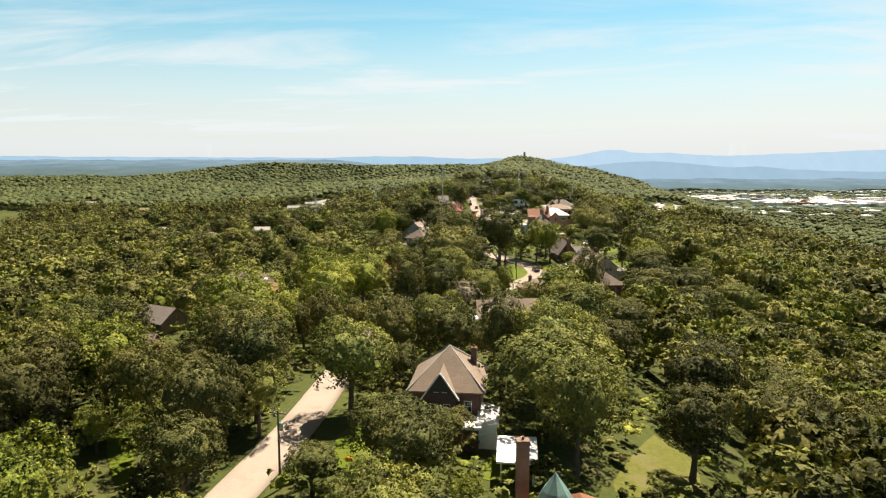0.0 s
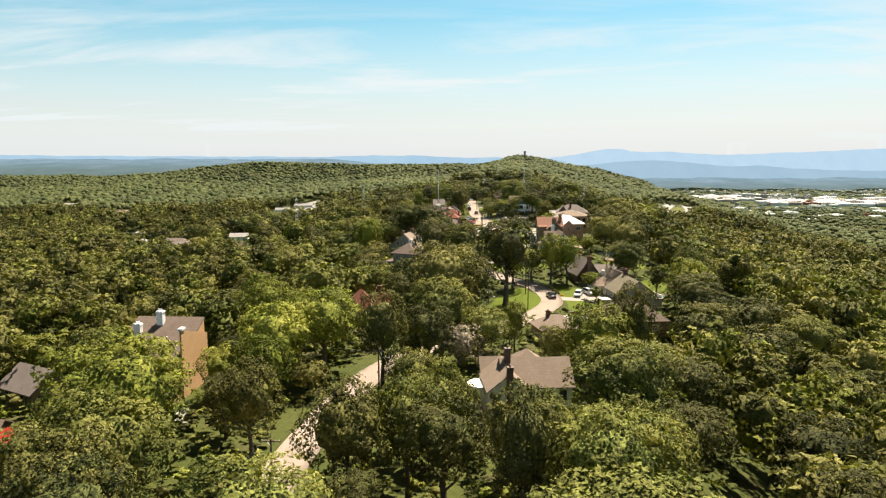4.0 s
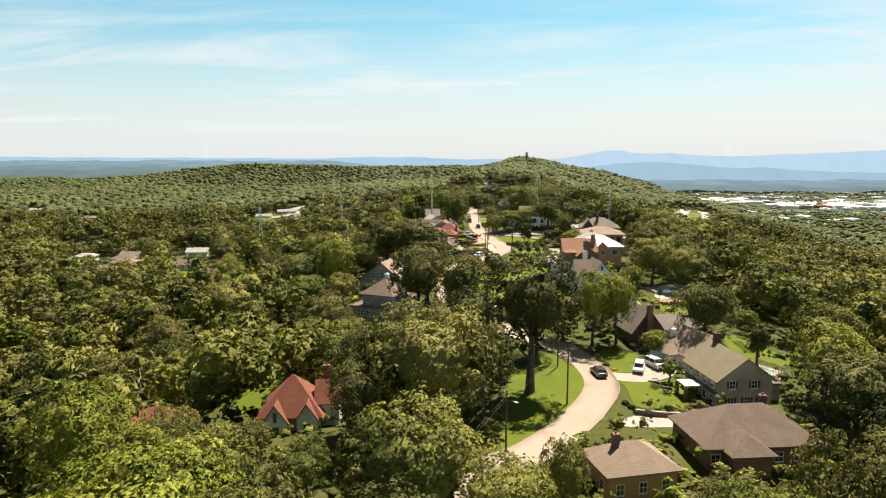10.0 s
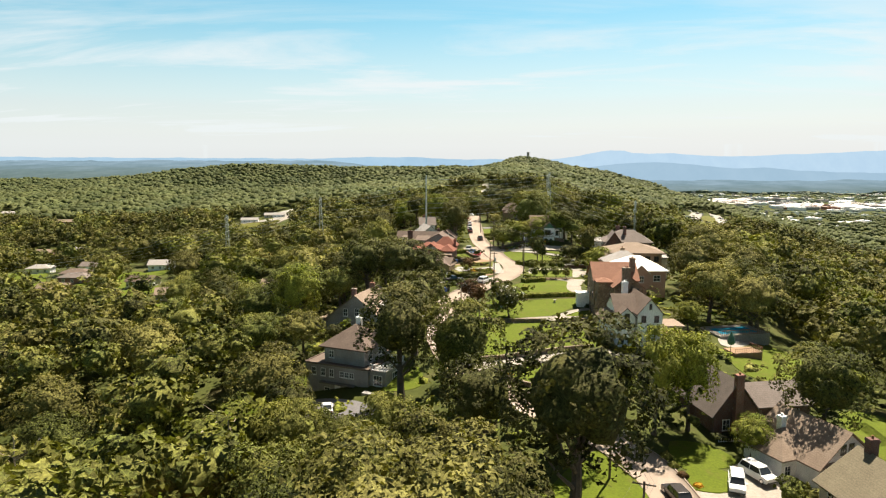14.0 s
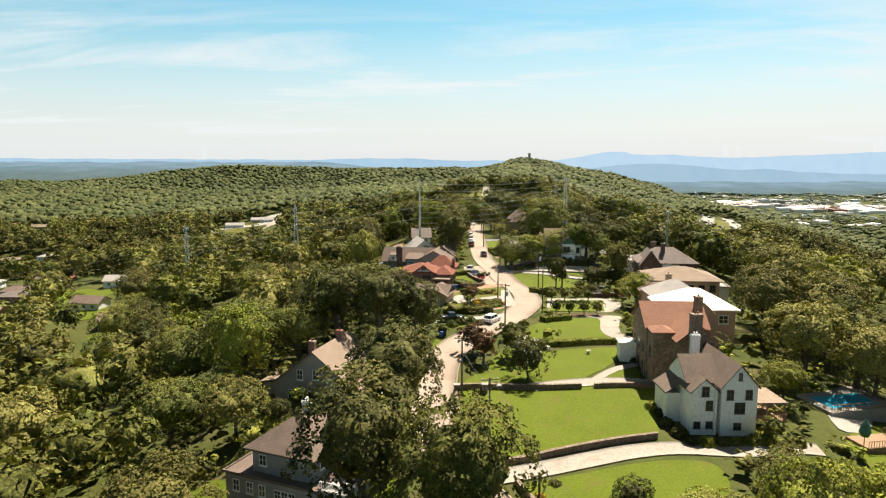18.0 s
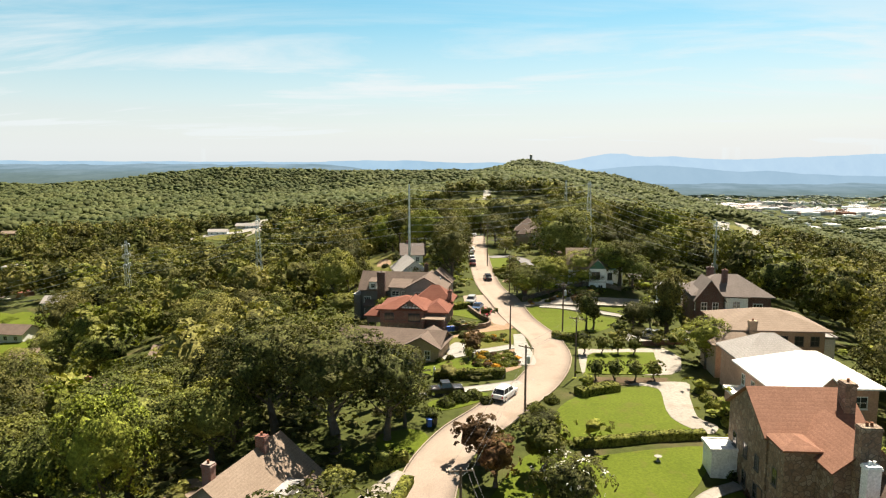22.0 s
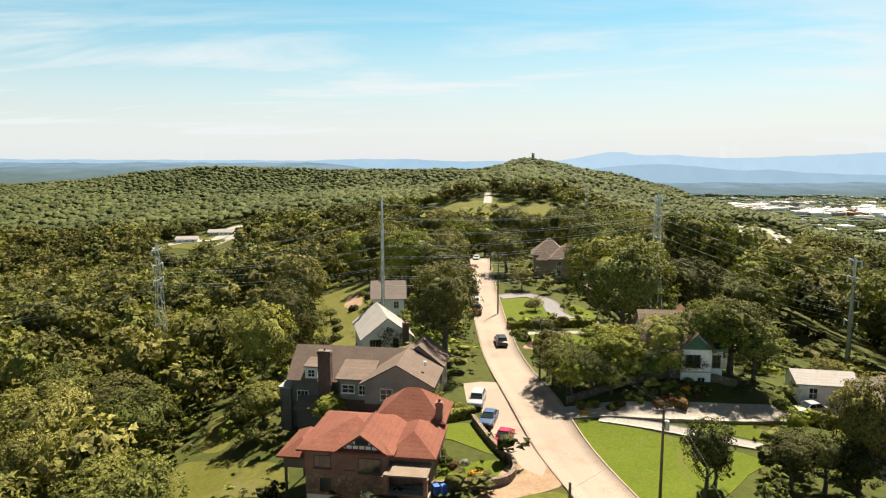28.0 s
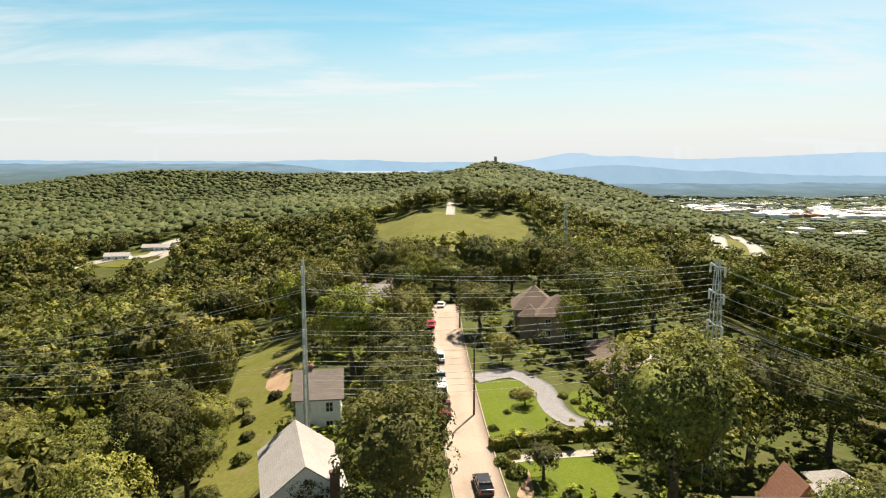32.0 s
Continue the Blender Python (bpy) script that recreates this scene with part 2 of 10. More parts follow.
def leafy(name, dark, mid, light, patch=0.09, by_object=True, trans=0.15, rough=0.7, spark=None, fine=2.6, relief=1.0):
    """Foliage: leaf to leaf, clump to clump and tree to tree variation, with some light passing through; dark can hold
    painted shade between leaves.
    """
    m, ns, ls, b = mat_base(name)
    geo = ns.new("ShaderNodeNewGeometry")
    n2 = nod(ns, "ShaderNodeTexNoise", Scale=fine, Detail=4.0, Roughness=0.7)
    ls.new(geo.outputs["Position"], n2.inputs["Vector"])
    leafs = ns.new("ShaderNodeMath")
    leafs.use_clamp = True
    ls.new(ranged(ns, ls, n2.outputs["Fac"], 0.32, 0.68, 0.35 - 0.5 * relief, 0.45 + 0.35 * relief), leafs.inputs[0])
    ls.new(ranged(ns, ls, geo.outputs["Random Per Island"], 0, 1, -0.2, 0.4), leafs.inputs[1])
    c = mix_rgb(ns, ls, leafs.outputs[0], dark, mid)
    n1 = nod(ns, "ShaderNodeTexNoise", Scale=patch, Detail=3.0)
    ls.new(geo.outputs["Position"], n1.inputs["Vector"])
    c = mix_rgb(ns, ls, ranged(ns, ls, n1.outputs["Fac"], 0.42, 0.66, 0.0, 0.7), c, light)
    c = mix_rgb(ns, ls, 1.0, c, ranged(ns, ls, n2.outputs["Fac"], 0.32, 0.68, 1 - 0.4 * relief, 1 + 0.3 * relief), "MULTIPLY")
    n4 = nod(ns, "ShaderNodeTexNoise", Scale=0.022, Detail=2.0)
    ls.new(geo.outputs["Position"], n4.inputs["Vector"])
    c = mix_rgb(ns, ls, 1.0, c, ranged(ns, ls, n4.outputs["Fac"], 0.3, 0.7, 0.78, 1.22), "MULTIPLY")
    if by_object:
        oi = ns.new("ShaderNodeObjectInfo")
        c = mix_rgb(ns, ls, 1.0, c, ranged(ns, ls, oi.outputs["Random"], 0, 1, 0.72, 1.25), "MULTIPLY")
    if spark:
        c = mix_rgb(ns, ls, ranged(ns, ls, geo.outputs["Random Per Island"], 0.93, 0.95), c, spark)
    ls.new(c, b.inputs["Base Color"])
    b.inputs["Roughness"].default_value = rough
    b.inputs["Specular IOR Level"].default_value = 0.08
    if relief > 0.5:
        bp = nod(ns, "ShaderNodeBump", Strength=0.5, Distance=0.3)
        ls.new(n2.outputs["Fac"], bp.inputs["Height"])
        ls.new(bp.outputs[0], b.inputs["Normal"])
    tr = ns.new("ShaderNodeBsdfTranslucent")
    tc = mix_rgb(ns, ls, 1.0, c, (1.25, 1.3, 0.5), "MULTIPLY")
    ls.new(tc, tr.inputs[0])
    mx = ns.new("ShaderNodeMixShader")
    mx.inputs[0].default_value = trans
    ls.new(b.outputs[0], mx.inputs[1])
    ls.new(tr.outputs[0], mx.inputs[2])
    ls.new(mx.outputs[0], ns["Material Output"].inputs[0])
    return m


def plain(name, col, rough=0.5, metal=0.0, spec=0.5, grain=0.06):
    """Small painted, metal or plastic things: one colour with slight wear."""
    m, ns, ls, b = mat_base(name)
    co = ns.new("ShaderNodeTexCoord")
    n2 = nod(ns, "ShaderNodeTexNoise", Scale=3.0, Detail=5.0)
    ls.new(co.outputs["Object"], n2.inputs["Vector"])
    c = mix_rgb(ns, ls, 1.0, col, ranged(ns, ls, n2.outputs["Fac"], 0.3, 0.7, 1 - grain * 2, 1 + grain), "MULTIPLY")
    ls.new(c, b.inputs["Base Color"])
    b.inputs["Roughness"].default_value, b.inputs["Metallic"].default_value = rough, metal
    b.inputs["Specular IOR Level"].default_value = spec
    return m


def haze_glow_mat(name, col, glow, col2=None, near=None):
    """Far backdrop: distance haze painted as a glowing tone with slow patches; near: greener tones where it begins."""
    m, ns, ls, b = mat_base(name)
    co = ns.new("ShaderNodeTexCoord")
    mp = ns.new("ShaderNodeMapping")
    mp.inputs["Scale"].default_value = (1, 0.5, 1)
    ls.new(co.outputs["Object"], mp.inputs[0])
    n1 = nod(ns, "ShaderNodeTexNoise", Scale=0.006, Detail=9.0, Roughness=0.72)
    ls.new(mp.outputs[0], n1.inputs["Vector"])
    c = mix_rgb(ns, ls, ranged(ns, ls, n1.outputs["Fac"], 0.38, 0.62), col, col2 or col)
    # painted haze thickens along Y: greens near, the glowing blue far off
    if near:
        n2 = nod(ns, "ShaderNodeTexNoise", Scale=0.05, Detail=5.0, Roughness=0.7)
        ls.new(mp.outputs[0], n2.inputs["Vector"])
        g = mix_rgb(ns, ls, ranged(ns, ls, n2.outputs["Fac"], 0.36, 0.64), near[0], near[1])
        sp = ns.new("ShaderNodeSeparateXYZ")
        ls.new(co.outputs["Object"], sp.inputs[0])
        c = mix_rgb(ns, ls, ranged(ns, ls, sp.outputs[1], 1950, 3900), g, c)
    # black base: the painted haze shows only as emission
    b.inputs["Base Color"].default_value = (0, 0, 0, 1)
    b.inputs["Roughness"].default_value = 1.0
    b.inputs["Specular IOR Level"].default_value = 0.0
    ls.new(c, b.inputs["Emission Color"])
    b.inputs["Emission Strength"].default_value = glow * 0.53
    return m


def roofing(name, col, col2, row=0.16, rough=0.9):
    """Shingle or tile courses that follow the roof's fall: fine rows by height, blotchy weathering."""
    m, ns, ls, b = mat_base(name)
    co = ns.new("ShaderNodeTexCoord")
    n1 = nod(ns, "ShaderNodeTexNoise", Scale=0.45, Detail=6.0, Roughness=0.65)
    n2 = nod(ns, "ShaderNodeTexNoise", Scale=6.0, Detail=4.0)
    for n in (n1, n2):
        ls.new(co.outputs["Object"], n.inputs["Vector"])
    wv = nod(ns, "ShaderNodeTexWave", Scale=1.0 / row / 6.283 * 1.6, Distortion=0.3, Detail=1.0)
    wv.bands_direction = "Z"
    wv.wave_profile = "SAW"
    ls.new(co.outputs["Object"], wv.inputs["Vector"])
    c = mix_rgb(ns, ls, ranged(ns, ls, n1.outputs["Fac"], 0.32, 0.68), col, col2)
    c = mix_rgb(ns, ls, 1.0, c, ranged(ns, ls, n2.outputs["Fac"], 0.3, 0.7, 0.78, 1.18), "MULTIPLY")
    c = mix_rgb(ns, ls, 1.0, c, ranged(ns, ls, wv.outputs["Fac"], 0, 1, 0.9, 1.05), "MULTIPLY")
    ls.new(c, b.inputs["Base Color"])
    b.inputs["Roughness"].default_value = rough
    b.inputs["Specular IOR Level"].default_value = 0.25
    bp = nod(ns, "ShaderNodeBump", Strength=0.4, Distance=0.02)
    ls.new(wv.outputs["Fac"], bp.inputs["Height"])
    ls.new(bp.outputs[0], b.inputs["Normal"])
    return m


M = {
    "soil": surface("forest_floor", (0.043, 0.054, 0.010), (0.065, 0.071, 0.016), 0.05, 0.9, 0.95, 0.5, 0.2, (0.097, 0.074, 0.037)),
    "lawn": surface("lawn_grass", (0.071, 0.095, 0.004), (0.089, 0.113, 0.007), 0.16, 3.0, 0.9, 0.5, 0.06, (0.097, 0.090, 0.019)),
    "meadow": surface("rough_grass", (0.083, 0.088, 0.011), (0.114, 0.109, 0.026), 0.07, 1.2, 0.92, 0.6, 0.12, (0.137, 0.114, 0.052)),
    "asphalt": surface("worn_asphalt", (0.269, 0.211, 0.169), (0.323, 0.260, 0.208), 0.10, 7.0, 0.9, 0.2, 0.01, (0.222, 0.165, 0.122)),
    "drive": surface("pale_drive", (0.262, 0.233, 0.199), (0.296, 0.268, 0.228), 0.2, 2.5, 0.88, 0.25, 0.02, (0.228, 0.188, 0.148)),
    "concrete": surface("concrete", (0.262, 0.245, 0.217), (0.308, 0.291, 0.262), 0.4, 4.0, 0.85, 0.2, 0.01, (0.217, 0.194, 0.165)),
    "greydrive": surface("grey_drive", (0.171, 0.163, 0.165), (0.205, 0.194, 0.194), 0.2, 2.5, 0.88, 0.2, 0.02),
    "dirt": surface("bare_earth", (0.239, 0.154, 0.097), (0.296, 0.205, 0.137), 0.3, 3.0, 0.95, 0.4, 0.05, (0.114, 0.114, 0.034)),
    "mulch": surface("planting_bed", (0.068, 0.043, 0.026), (0.114, 0.080, 0.046), 0.5, 5.0, 0.95, 0.6, 0.08, (0.052, 0.074, 0.017)),
    "bark": surface("bark", (0.085, 0.065, 0.05), (0.15, 0.12, 0.095), 1.2, 9.0, 0.95, 0.8, 0.05),
    "deadwood": surface("bleached_wood", (0.33, 0.27, 0.22), (0.45, 0.38, 0.31), 1.0, 8.0, 0.9, 0.5, 0.03),
    "pole": surface("pole_timber", (0.10, 0.075, 0.055), (0.17, 0.13, 0.10), 0.8, 9.0, 0.9, 0.4, 0.02),
    "steel": surface("galvanised_steel", (0.42, 0.46, 0.44), (0.52, 0.55, 0.53), 0.6, 5.0, 0.45, 0.1, 0.01, None, 0.7),
    "wire": plain("cable", (0.55, 0.56, 0.56), 0.4, 0.6),
    "darkwire": plain("dark_cable", (0.06, 0.06, 0.06), 0.6),
    "brick": coursed("red_brick", (0.243, 0.094, 0.065), (0.194, 0.069, 0.049), (0.275, 0.219, 0.186)),
    "darkbrick": coursed("dark_brick", (0.138, 0.053, 0.039), (0.097, 0.039, 0.031), (0.162, 0.130, 0.113)),
    "brownbrick": coursed("brown_brick", (0.219, 0.122, 0.081), (0.170, 0.094, 0.065), (0.243, 0.203, 0.162)),
    "fieldstone": rubble("field_stone", [(0.162, 0.105, 0.069), (0.275, 0.194, 0.130), (0.219, 0.138, 0.089), (0.340, 0.267, 0.194)], (0.130, 0.097, 0.073), 1.9),
    "wallstone": rubble("wall_stone", [(0.130, 0.089, 0.065), (0.219, 0.154, 0.105), (0.178, 0.122, 0.089), (0.275, 0.219, 0.162)], (0.081, 0.065, 0.049), 3.2),
    "white": surface("white_paint", (0.80, 0.79, 0.77), (0.86, 0.85, 0.83), 0.5, 5.0, 0.6, 0.08, 0.01, (0.62, 0.6, 0.56)),
    "whiteside": coursed("white_siding", (0.72, 0.71, 0.69), (0.76, 0.75, 0.73), (0.55, 0.54, 0.53), 6.0, 0.18, 0.012, 0.5, 0.6),
    "greyside": coursed("grey_siding", (0.292, 0.272, 0.256), (0.324, 0.300, 0.284), (0.203, 0.190, 0.178), 6.0, 0.18, 0.012, 0.5, 0.7),
    "darkside": coursed("dark_siding", (0.138, 0.122, 0.105), (0.154, 0.134, 0.118), (0.081, 0.073, 0.065), 6.0, 0.18, 0.012, 0.5, 0.75),
    "creamside": coursed("cream_siding", (0.454, 0.397, 0.332), (0.486, 0.421, 0.356), (0.324, 0.284, 0.243), 6.0, 0.18, 0.012, 0.5, 0.7),
    "tan": surface("tan_wall", (0.365, 0.267, 0.183), (0.421, 0.312, 0.215), 0.5, 4.0, 0.85, 0.15, 0.01, (0.308, 0.219, 0.146)),
    "pink": surface("pink_stucco", (0.470, 0.292, 0.219), (0.518, 0.332, 0.251), 0.5, 4.0, 0.88, 0.2, 0.01, (0.405, 0.243, 0.178)),
    "ochre": surface("ochre_wall", (0.470, 0.284, 0.142), (0.518, 0.324, 0.170), 0.5, 4.0, 0.85, 0.2, 0.01),
    "redroof": roofing("red_tiles", (0.154, 0.053, 0.034), (0.195, 0.074, 0.047), 0.25),
    "terracotta": roofing("terracotta_tiles", (0.201, 0.098, 0.062), (0.243, 0.122, 0.080), 0.22),
    "brownroof": roofing("brown_shingle", (0.119, 0.086, 0.068), (0.157, 0.116, 0.092), 0.16),
    "tanroof": roofing("tan_shingle", (0.201, 0.148, 0.109), (0.243, 0.184, 0.139), 0.16),
    "greyroof": roofing("grey_shingle", (0.142, 0.116, 0.101), (0.184, 0.151, 0.134), 0.16),
    "darkroof": roofing("dark_shingle", (0.089, 0.068, 0.056), (0.119, 0.092, 0.077), 0.16),
    "oliveroof": roofing("olive_shingle", (0.160, 0.134, 0.089), (0.190, 0.160, 0.106), 0.16),
    "paleroof": roofing("pale_shingle", (0.279, 0.255, 0.237), (0.326, 0.302, 0.281), 0.16),
    "whiteroof": surface("white_membrane_roof", (0.80, 0.76, 0.72), (0.84, 0.81, 0.78), 0.3, 3.0, 0.7, 0.1, 0.01),
    "rustroof": roofing("rust_tiles", (0.178, 0.071, 0.036), (0.261, 0.119, 0.065), 0.25),
    "copper": surface("green_copper", (0.148, 0.249, 0.214), (0.195, 0.296, 0.255), 1.0, 5.0, 0.6, 0.1, 0.01, None, 0.3),
    "glass": plain("window_glass", (0.03, 0.035, 0.04), 0.08, 0.0, 0.8),
    "frame": plain("white_frame", (0.78, 0.77, 0.74), 0.5),
    "darkframe": plain("dark_frame", (0.06, 0.05, 0.045), 0.5),
    "green": plain("green_paint", (0.05, 0.14, 0.085), 0.55),
    "wood": surface("weathered_boards", (0.227, 0.146, 0.089), (0.292, 0.194, 0.122), 0.7, 6.0, 0.85, 0.3, 0.02),
    "black": plain("black_plastic", (0.02, 0.02, 0.022), 0.5),
    "blue": plain("blue_plastic", (0.04, 0.12, 0.45), 0.45),
    "red": plain("red_plastic", (0.5, 0.05, 0.03), 0.45),
    "orange": plain("orange_paint", (0.62, 0.16, 0.03), 0.5),
    "rubber": plain("tyre_rubber", (0.025, 0.025, 0.027), 0.85),
    "chrome": plain("bright_metal", (0.65, 0.65, 0.66), 0.25, 0.9),
    "lampglass": plain("lamp_lens", (0.7, 0.68, 0.62), 0.2),
    "taillight": plain("tail_lens", (0.5, 0.02, 0.02), 0.25),
    "tarp": plain("green_cover", (0.02, 0.30, 0.12), 0.6),
    "water": plain("pool_water", (0.05, 0.42, 0.62), 0.06, 0.0, 0.6),
    # first tone of each: lowered to paint shade between leaves into the colour
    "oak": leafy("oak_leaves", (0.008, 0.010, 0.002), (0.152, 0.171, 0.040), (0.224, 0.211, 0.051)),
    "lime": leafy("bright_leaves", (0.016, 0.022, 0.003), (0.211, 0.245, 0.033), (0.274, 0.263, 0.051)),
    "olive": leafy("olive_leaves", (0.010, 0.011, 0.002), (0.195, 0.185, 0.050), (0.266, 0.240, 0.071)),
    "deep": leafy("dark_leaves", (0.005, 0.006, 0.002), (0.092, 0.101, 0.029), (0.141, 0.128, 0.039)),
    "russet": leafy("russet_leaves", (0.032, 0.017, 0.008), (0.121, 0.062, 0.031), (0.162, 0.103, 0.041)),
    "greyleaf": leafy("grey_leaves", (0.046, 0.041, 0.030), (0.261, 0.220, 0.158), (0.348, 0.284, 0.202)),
    "petals": plain("white_petals", (0.72, 0.68, 0.58), 0.7),
    "blossom": leafy("white_blossom", (0.10, 0.11, 0.05), (0.5, 0.48, 0.4), (0.14, 0.16, 0.06)),
    "flowers": leafy("orange_flowers", (0.55, 0.22, 0.02), (0.7, 0.38, 0.03), (0.12, 0.16, 0.03)),
    # hedge and woods: first tone likewise lowered as painted leaf-gap shade
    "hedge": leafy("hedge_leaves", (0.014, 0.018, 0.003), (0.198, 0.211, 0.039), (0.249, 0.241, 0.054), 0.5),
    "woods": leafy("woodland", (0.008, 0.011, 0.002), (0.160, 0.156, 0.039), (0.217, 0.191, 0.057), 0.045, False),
    # haze lift painted in: raised dark tone, little contrast between leaves
    "hillwoods": leafy("hazed_hill_woodland", (0.042, 0.056, 0.020), (0.088, 0.100, 0.034), (0.108, 0.114, 0.042), 0.02, False, fine=0.3, relief=0.3),
    # far haze painted into the leaf colour: pale, greyed, low contrast
    "farwoods": leafy("hazed_far_woodland", (0.10, 0.125, 0.085), (0.15, 0.175, 0.12), (0.17, 0.19, 0.13), 0.02, False, fine=0.2, relief=0.2),
}

# ---- mesh helpers ----
def part(name, bm, material, parent, label=""):
    """Links a bmesh as one mesh object under a thing or a part."""
    me = bpy.data.meshes.new(name)
    bm.to_mesh(me)
    bm.free()
    me.materials.append(M[material] if isinstance(material, str) else material)
    ob = new(name, me)
    ob.parent = parent
    if label:
        ob["label"] = label
    return ob


def thing(name, label, category, at=None, group="", kind=""):
    ob = new(name)
    ob.empty_display_size = 0.2
    if at is not None:
        ob.matrix_world = at
    return tagged(ob, label, category, group, kind)


def add_box(bm, x0, x1, y0, y1, z0, z1, m=None):
    vs = [bm.verts.new((x, y, z)) for z in (z0, z1) for x, y in ((x0, y0), (x1, y0), (x1, y1), (x0, y1))]
    for f in ((3, 2, 1, 0), (4, 5, 6, 7), (0, 1, 5, 4), (1, 2, 6, 5), (2, 3, 7, 6), (3, 0, 4, 7)):
        bm.faces.new([vs[i] for i in f])
    if m is not None:
        bmesh.ops.transform(bm, matrix=m, verts=vs)
    return vs


def box_bm(x0, x1, y0, y1, z0, z1, bevel=0.0):
    bm = bmesh.new()
    add_box(bm, x0, x1, y0, y1, z0, z1)
    if bevel:
        bmesh.ops.bevel(bm, geom=bm.edges[:], offset=bevel, segments=2, affect="EDGES", profile=0.6)
    return bm


def add_tube(bm, pts, radii, n=6, cap=True):
    """A tapered tube along pts."""
    rings = []
    for i, p in enumerate(pts):
        a = Vector(pts[max(i - 1, 0)])
        b = Vector(pts[min(i + 1, len(pts) - 1)])
        d = (b - a).normalized()
        u = d.orthogonal().normalized()
        w = d.cross(u)
        r = radii[i] if not isinstance(radii, (int, float)) else radii
        rings.append([bm.verts.new(Vector(p) + r * (math.cos(k * 2 * math.pi / n) * u + math.sin(k * 2 * math.pi / n) * w)) for k in range(n)])
    for i in range(len(rings) - 1):
        # align rings by nearest start
        best = min(range(n), key=lambda s: (rings[i][0].co - rings[i + 1][s].co).length)
        rings[i + 1] = rings[i + 1][best:] + rings[i + 1][:best]
        for k in range(n):
            bm.faces.new((rings[i][k], rings[i][(k + 1) % n], rings[i + 1][(k + 1) % n], rings[i + 1][k]))
    if cap:
        bm.faces.new(rings[0][::-1])
        bm.faces.new(rings[-1])


def tube_bm(pts, radii, n=6):
    bm = bmesh.new()
    add_tube(bm, pts, radii, n)
    return bm


def poly_prism(bm, pts, z0, z1):
    """A flat outline drawn up from z0 to z1."""
    lo = [bm.verts.new((x, y, z0)) for x, y in pts]
    hi = [bm.verts.new((x, y, z1)) for x, y in pts]
    n = len(pts)
    for i in range(n):
        bm.faces.new((lo[i], lo[(i + 1) % n], hi[(i + 1) % n], hi[i]))
    bm.faces.new(hi)
    bm.faces.new(lo[::-1])


# ---- the lie of the land ----
def table(v, *pts):
    a = np.array(pts, float)
    return np.interp(v, a[:, 0], a[:, 1])


def soft(t):
    t = np.clip(t, 0, 1)
    return t * t * (3 - 2 * t)


def road_x(y):
    return table(y, (-400, -80), (0, -34), (78, -24.5), (107, -21), (140, -19), (170, -13.5), (190, -4), (210, 16), (236, 32), (250, 31), (280, 15),
                 (310, 9), (330, 12), (352, 24), (372, 26), (395, 23), (425, 20), (490, 22), (560, 29), (700, 36), (900, 57), (1490, 179), (2000, 220), (5000, 300))


def road_z(y):
    return table(y, (-400, 60), (60, 60), (100, 60), (150, 57.5), (205, 57.5), (245, 58.5), (290, 62.5), (340, 66.8), (395, 66.5), (450, 67.5), (510, 70),
                 (560, 67), (640, 54), (720, 48), (780, 53), (850, 67), (950, 74), (1100, 78), (1300, 85), (1490, 93), (1700, 70), (2100, 46), (2700, 40), (5000, 40))


def ground(x, y):
    """The ground's height: a ridge under the road, a wooded valley on one side and a deep one on the other."""
    x, y = np.asarray(x, float), np.asarray(y, float)
    d = x - road_x(y)
    l, r = np.maximum(-d, 0), np.maximum(d, 0)
    early = 1 - soft((y - 165) / 60)
    late = soft((y - 212) / 40)
    l_a = table(l, (0, 0), (30, 1), (55, 0), (80, -10), (120, -22), (200, -31), (300, -36), (600, -42), (3000, -45))
    l_b = table(l, (0, 0), (12, -0.3), (25, -2), (50, -11), (110, -23), (190, -28), (270, -35), (500, -42), (900, -44), (3000, -45))
    r_a = table(r, (0, 0), (40, -1), (60, -6), (90, -20), (150, -36), (264, -44), (330, -56), (450, -86), (600, -108), (1000, -125), (3000, -130))
    r_b = table(r, (0, 0), (52, -1.5), (72, -5), (105, -18), (160, -33), (264, -44), (330, -56), (450, -86), (600, -108), (1000, -125), (3000, -130))
    r_c = table(r, (0, 0), (60, -7), (170, -30), (260, -54), (305, -78), (400, -110), (600, -130), (3000, -135))
    hill = soft((y - 1050) / 250)
    r_b = (1 - hill) * r_b + hill * r_c
    z = road_z(y) + early * l_a + (1 - early) * l_b + late * r_b + (1 - late) * r_a
    z = np.maximum(z, -44 - 6 * np.exp(-np.abs(z + 44) / 10))
    far = soft((y - 620) / 500)
    # a broad second hill across the valley
    z = z + 36 * np.exp(-((x + 330) / 330) ** 2 - ((y - 1680) / 330) ** 2)
    # beyond the hill the land opens into a low plain
    out = soft((y - 2100) / 1100) * soft((x + 100) / -500) * 45
    z = z + out
    z = z + 6.0 * np.exp(-((x - 45) / 15) ** 2 - ((y - 405) / 11) ** 2)   # knoll of the green-gabled house
    z = z + 10.0 * np.exp(-((x + 38) / 30) ** 2 - ((y - 222) / 20) ** 2)    # shelf of the storybook cottage
    w = np.clip((np.abs(d) - 30) / 60, 0, 1)
    z = z + w * (1.3 * np.sin(x * 0.045 + 1.3 * np.sin(y * 0.021)) * np.cos(y * 0.038) + far * 5 * np.sin(x * 0.011 + y * 0.006) * np.cos(y * 0.009 - x * 0.004))
    return z


def gz(x, y):
    return float(ground(x, y))


def steps(*spans):
    out = []
    for a, b, s in spans:
        n = max(1, round((b - a) / s))
        out += [a + (b - a) * i / n for i in range(n)]
    return out + [spans[-1][1]]


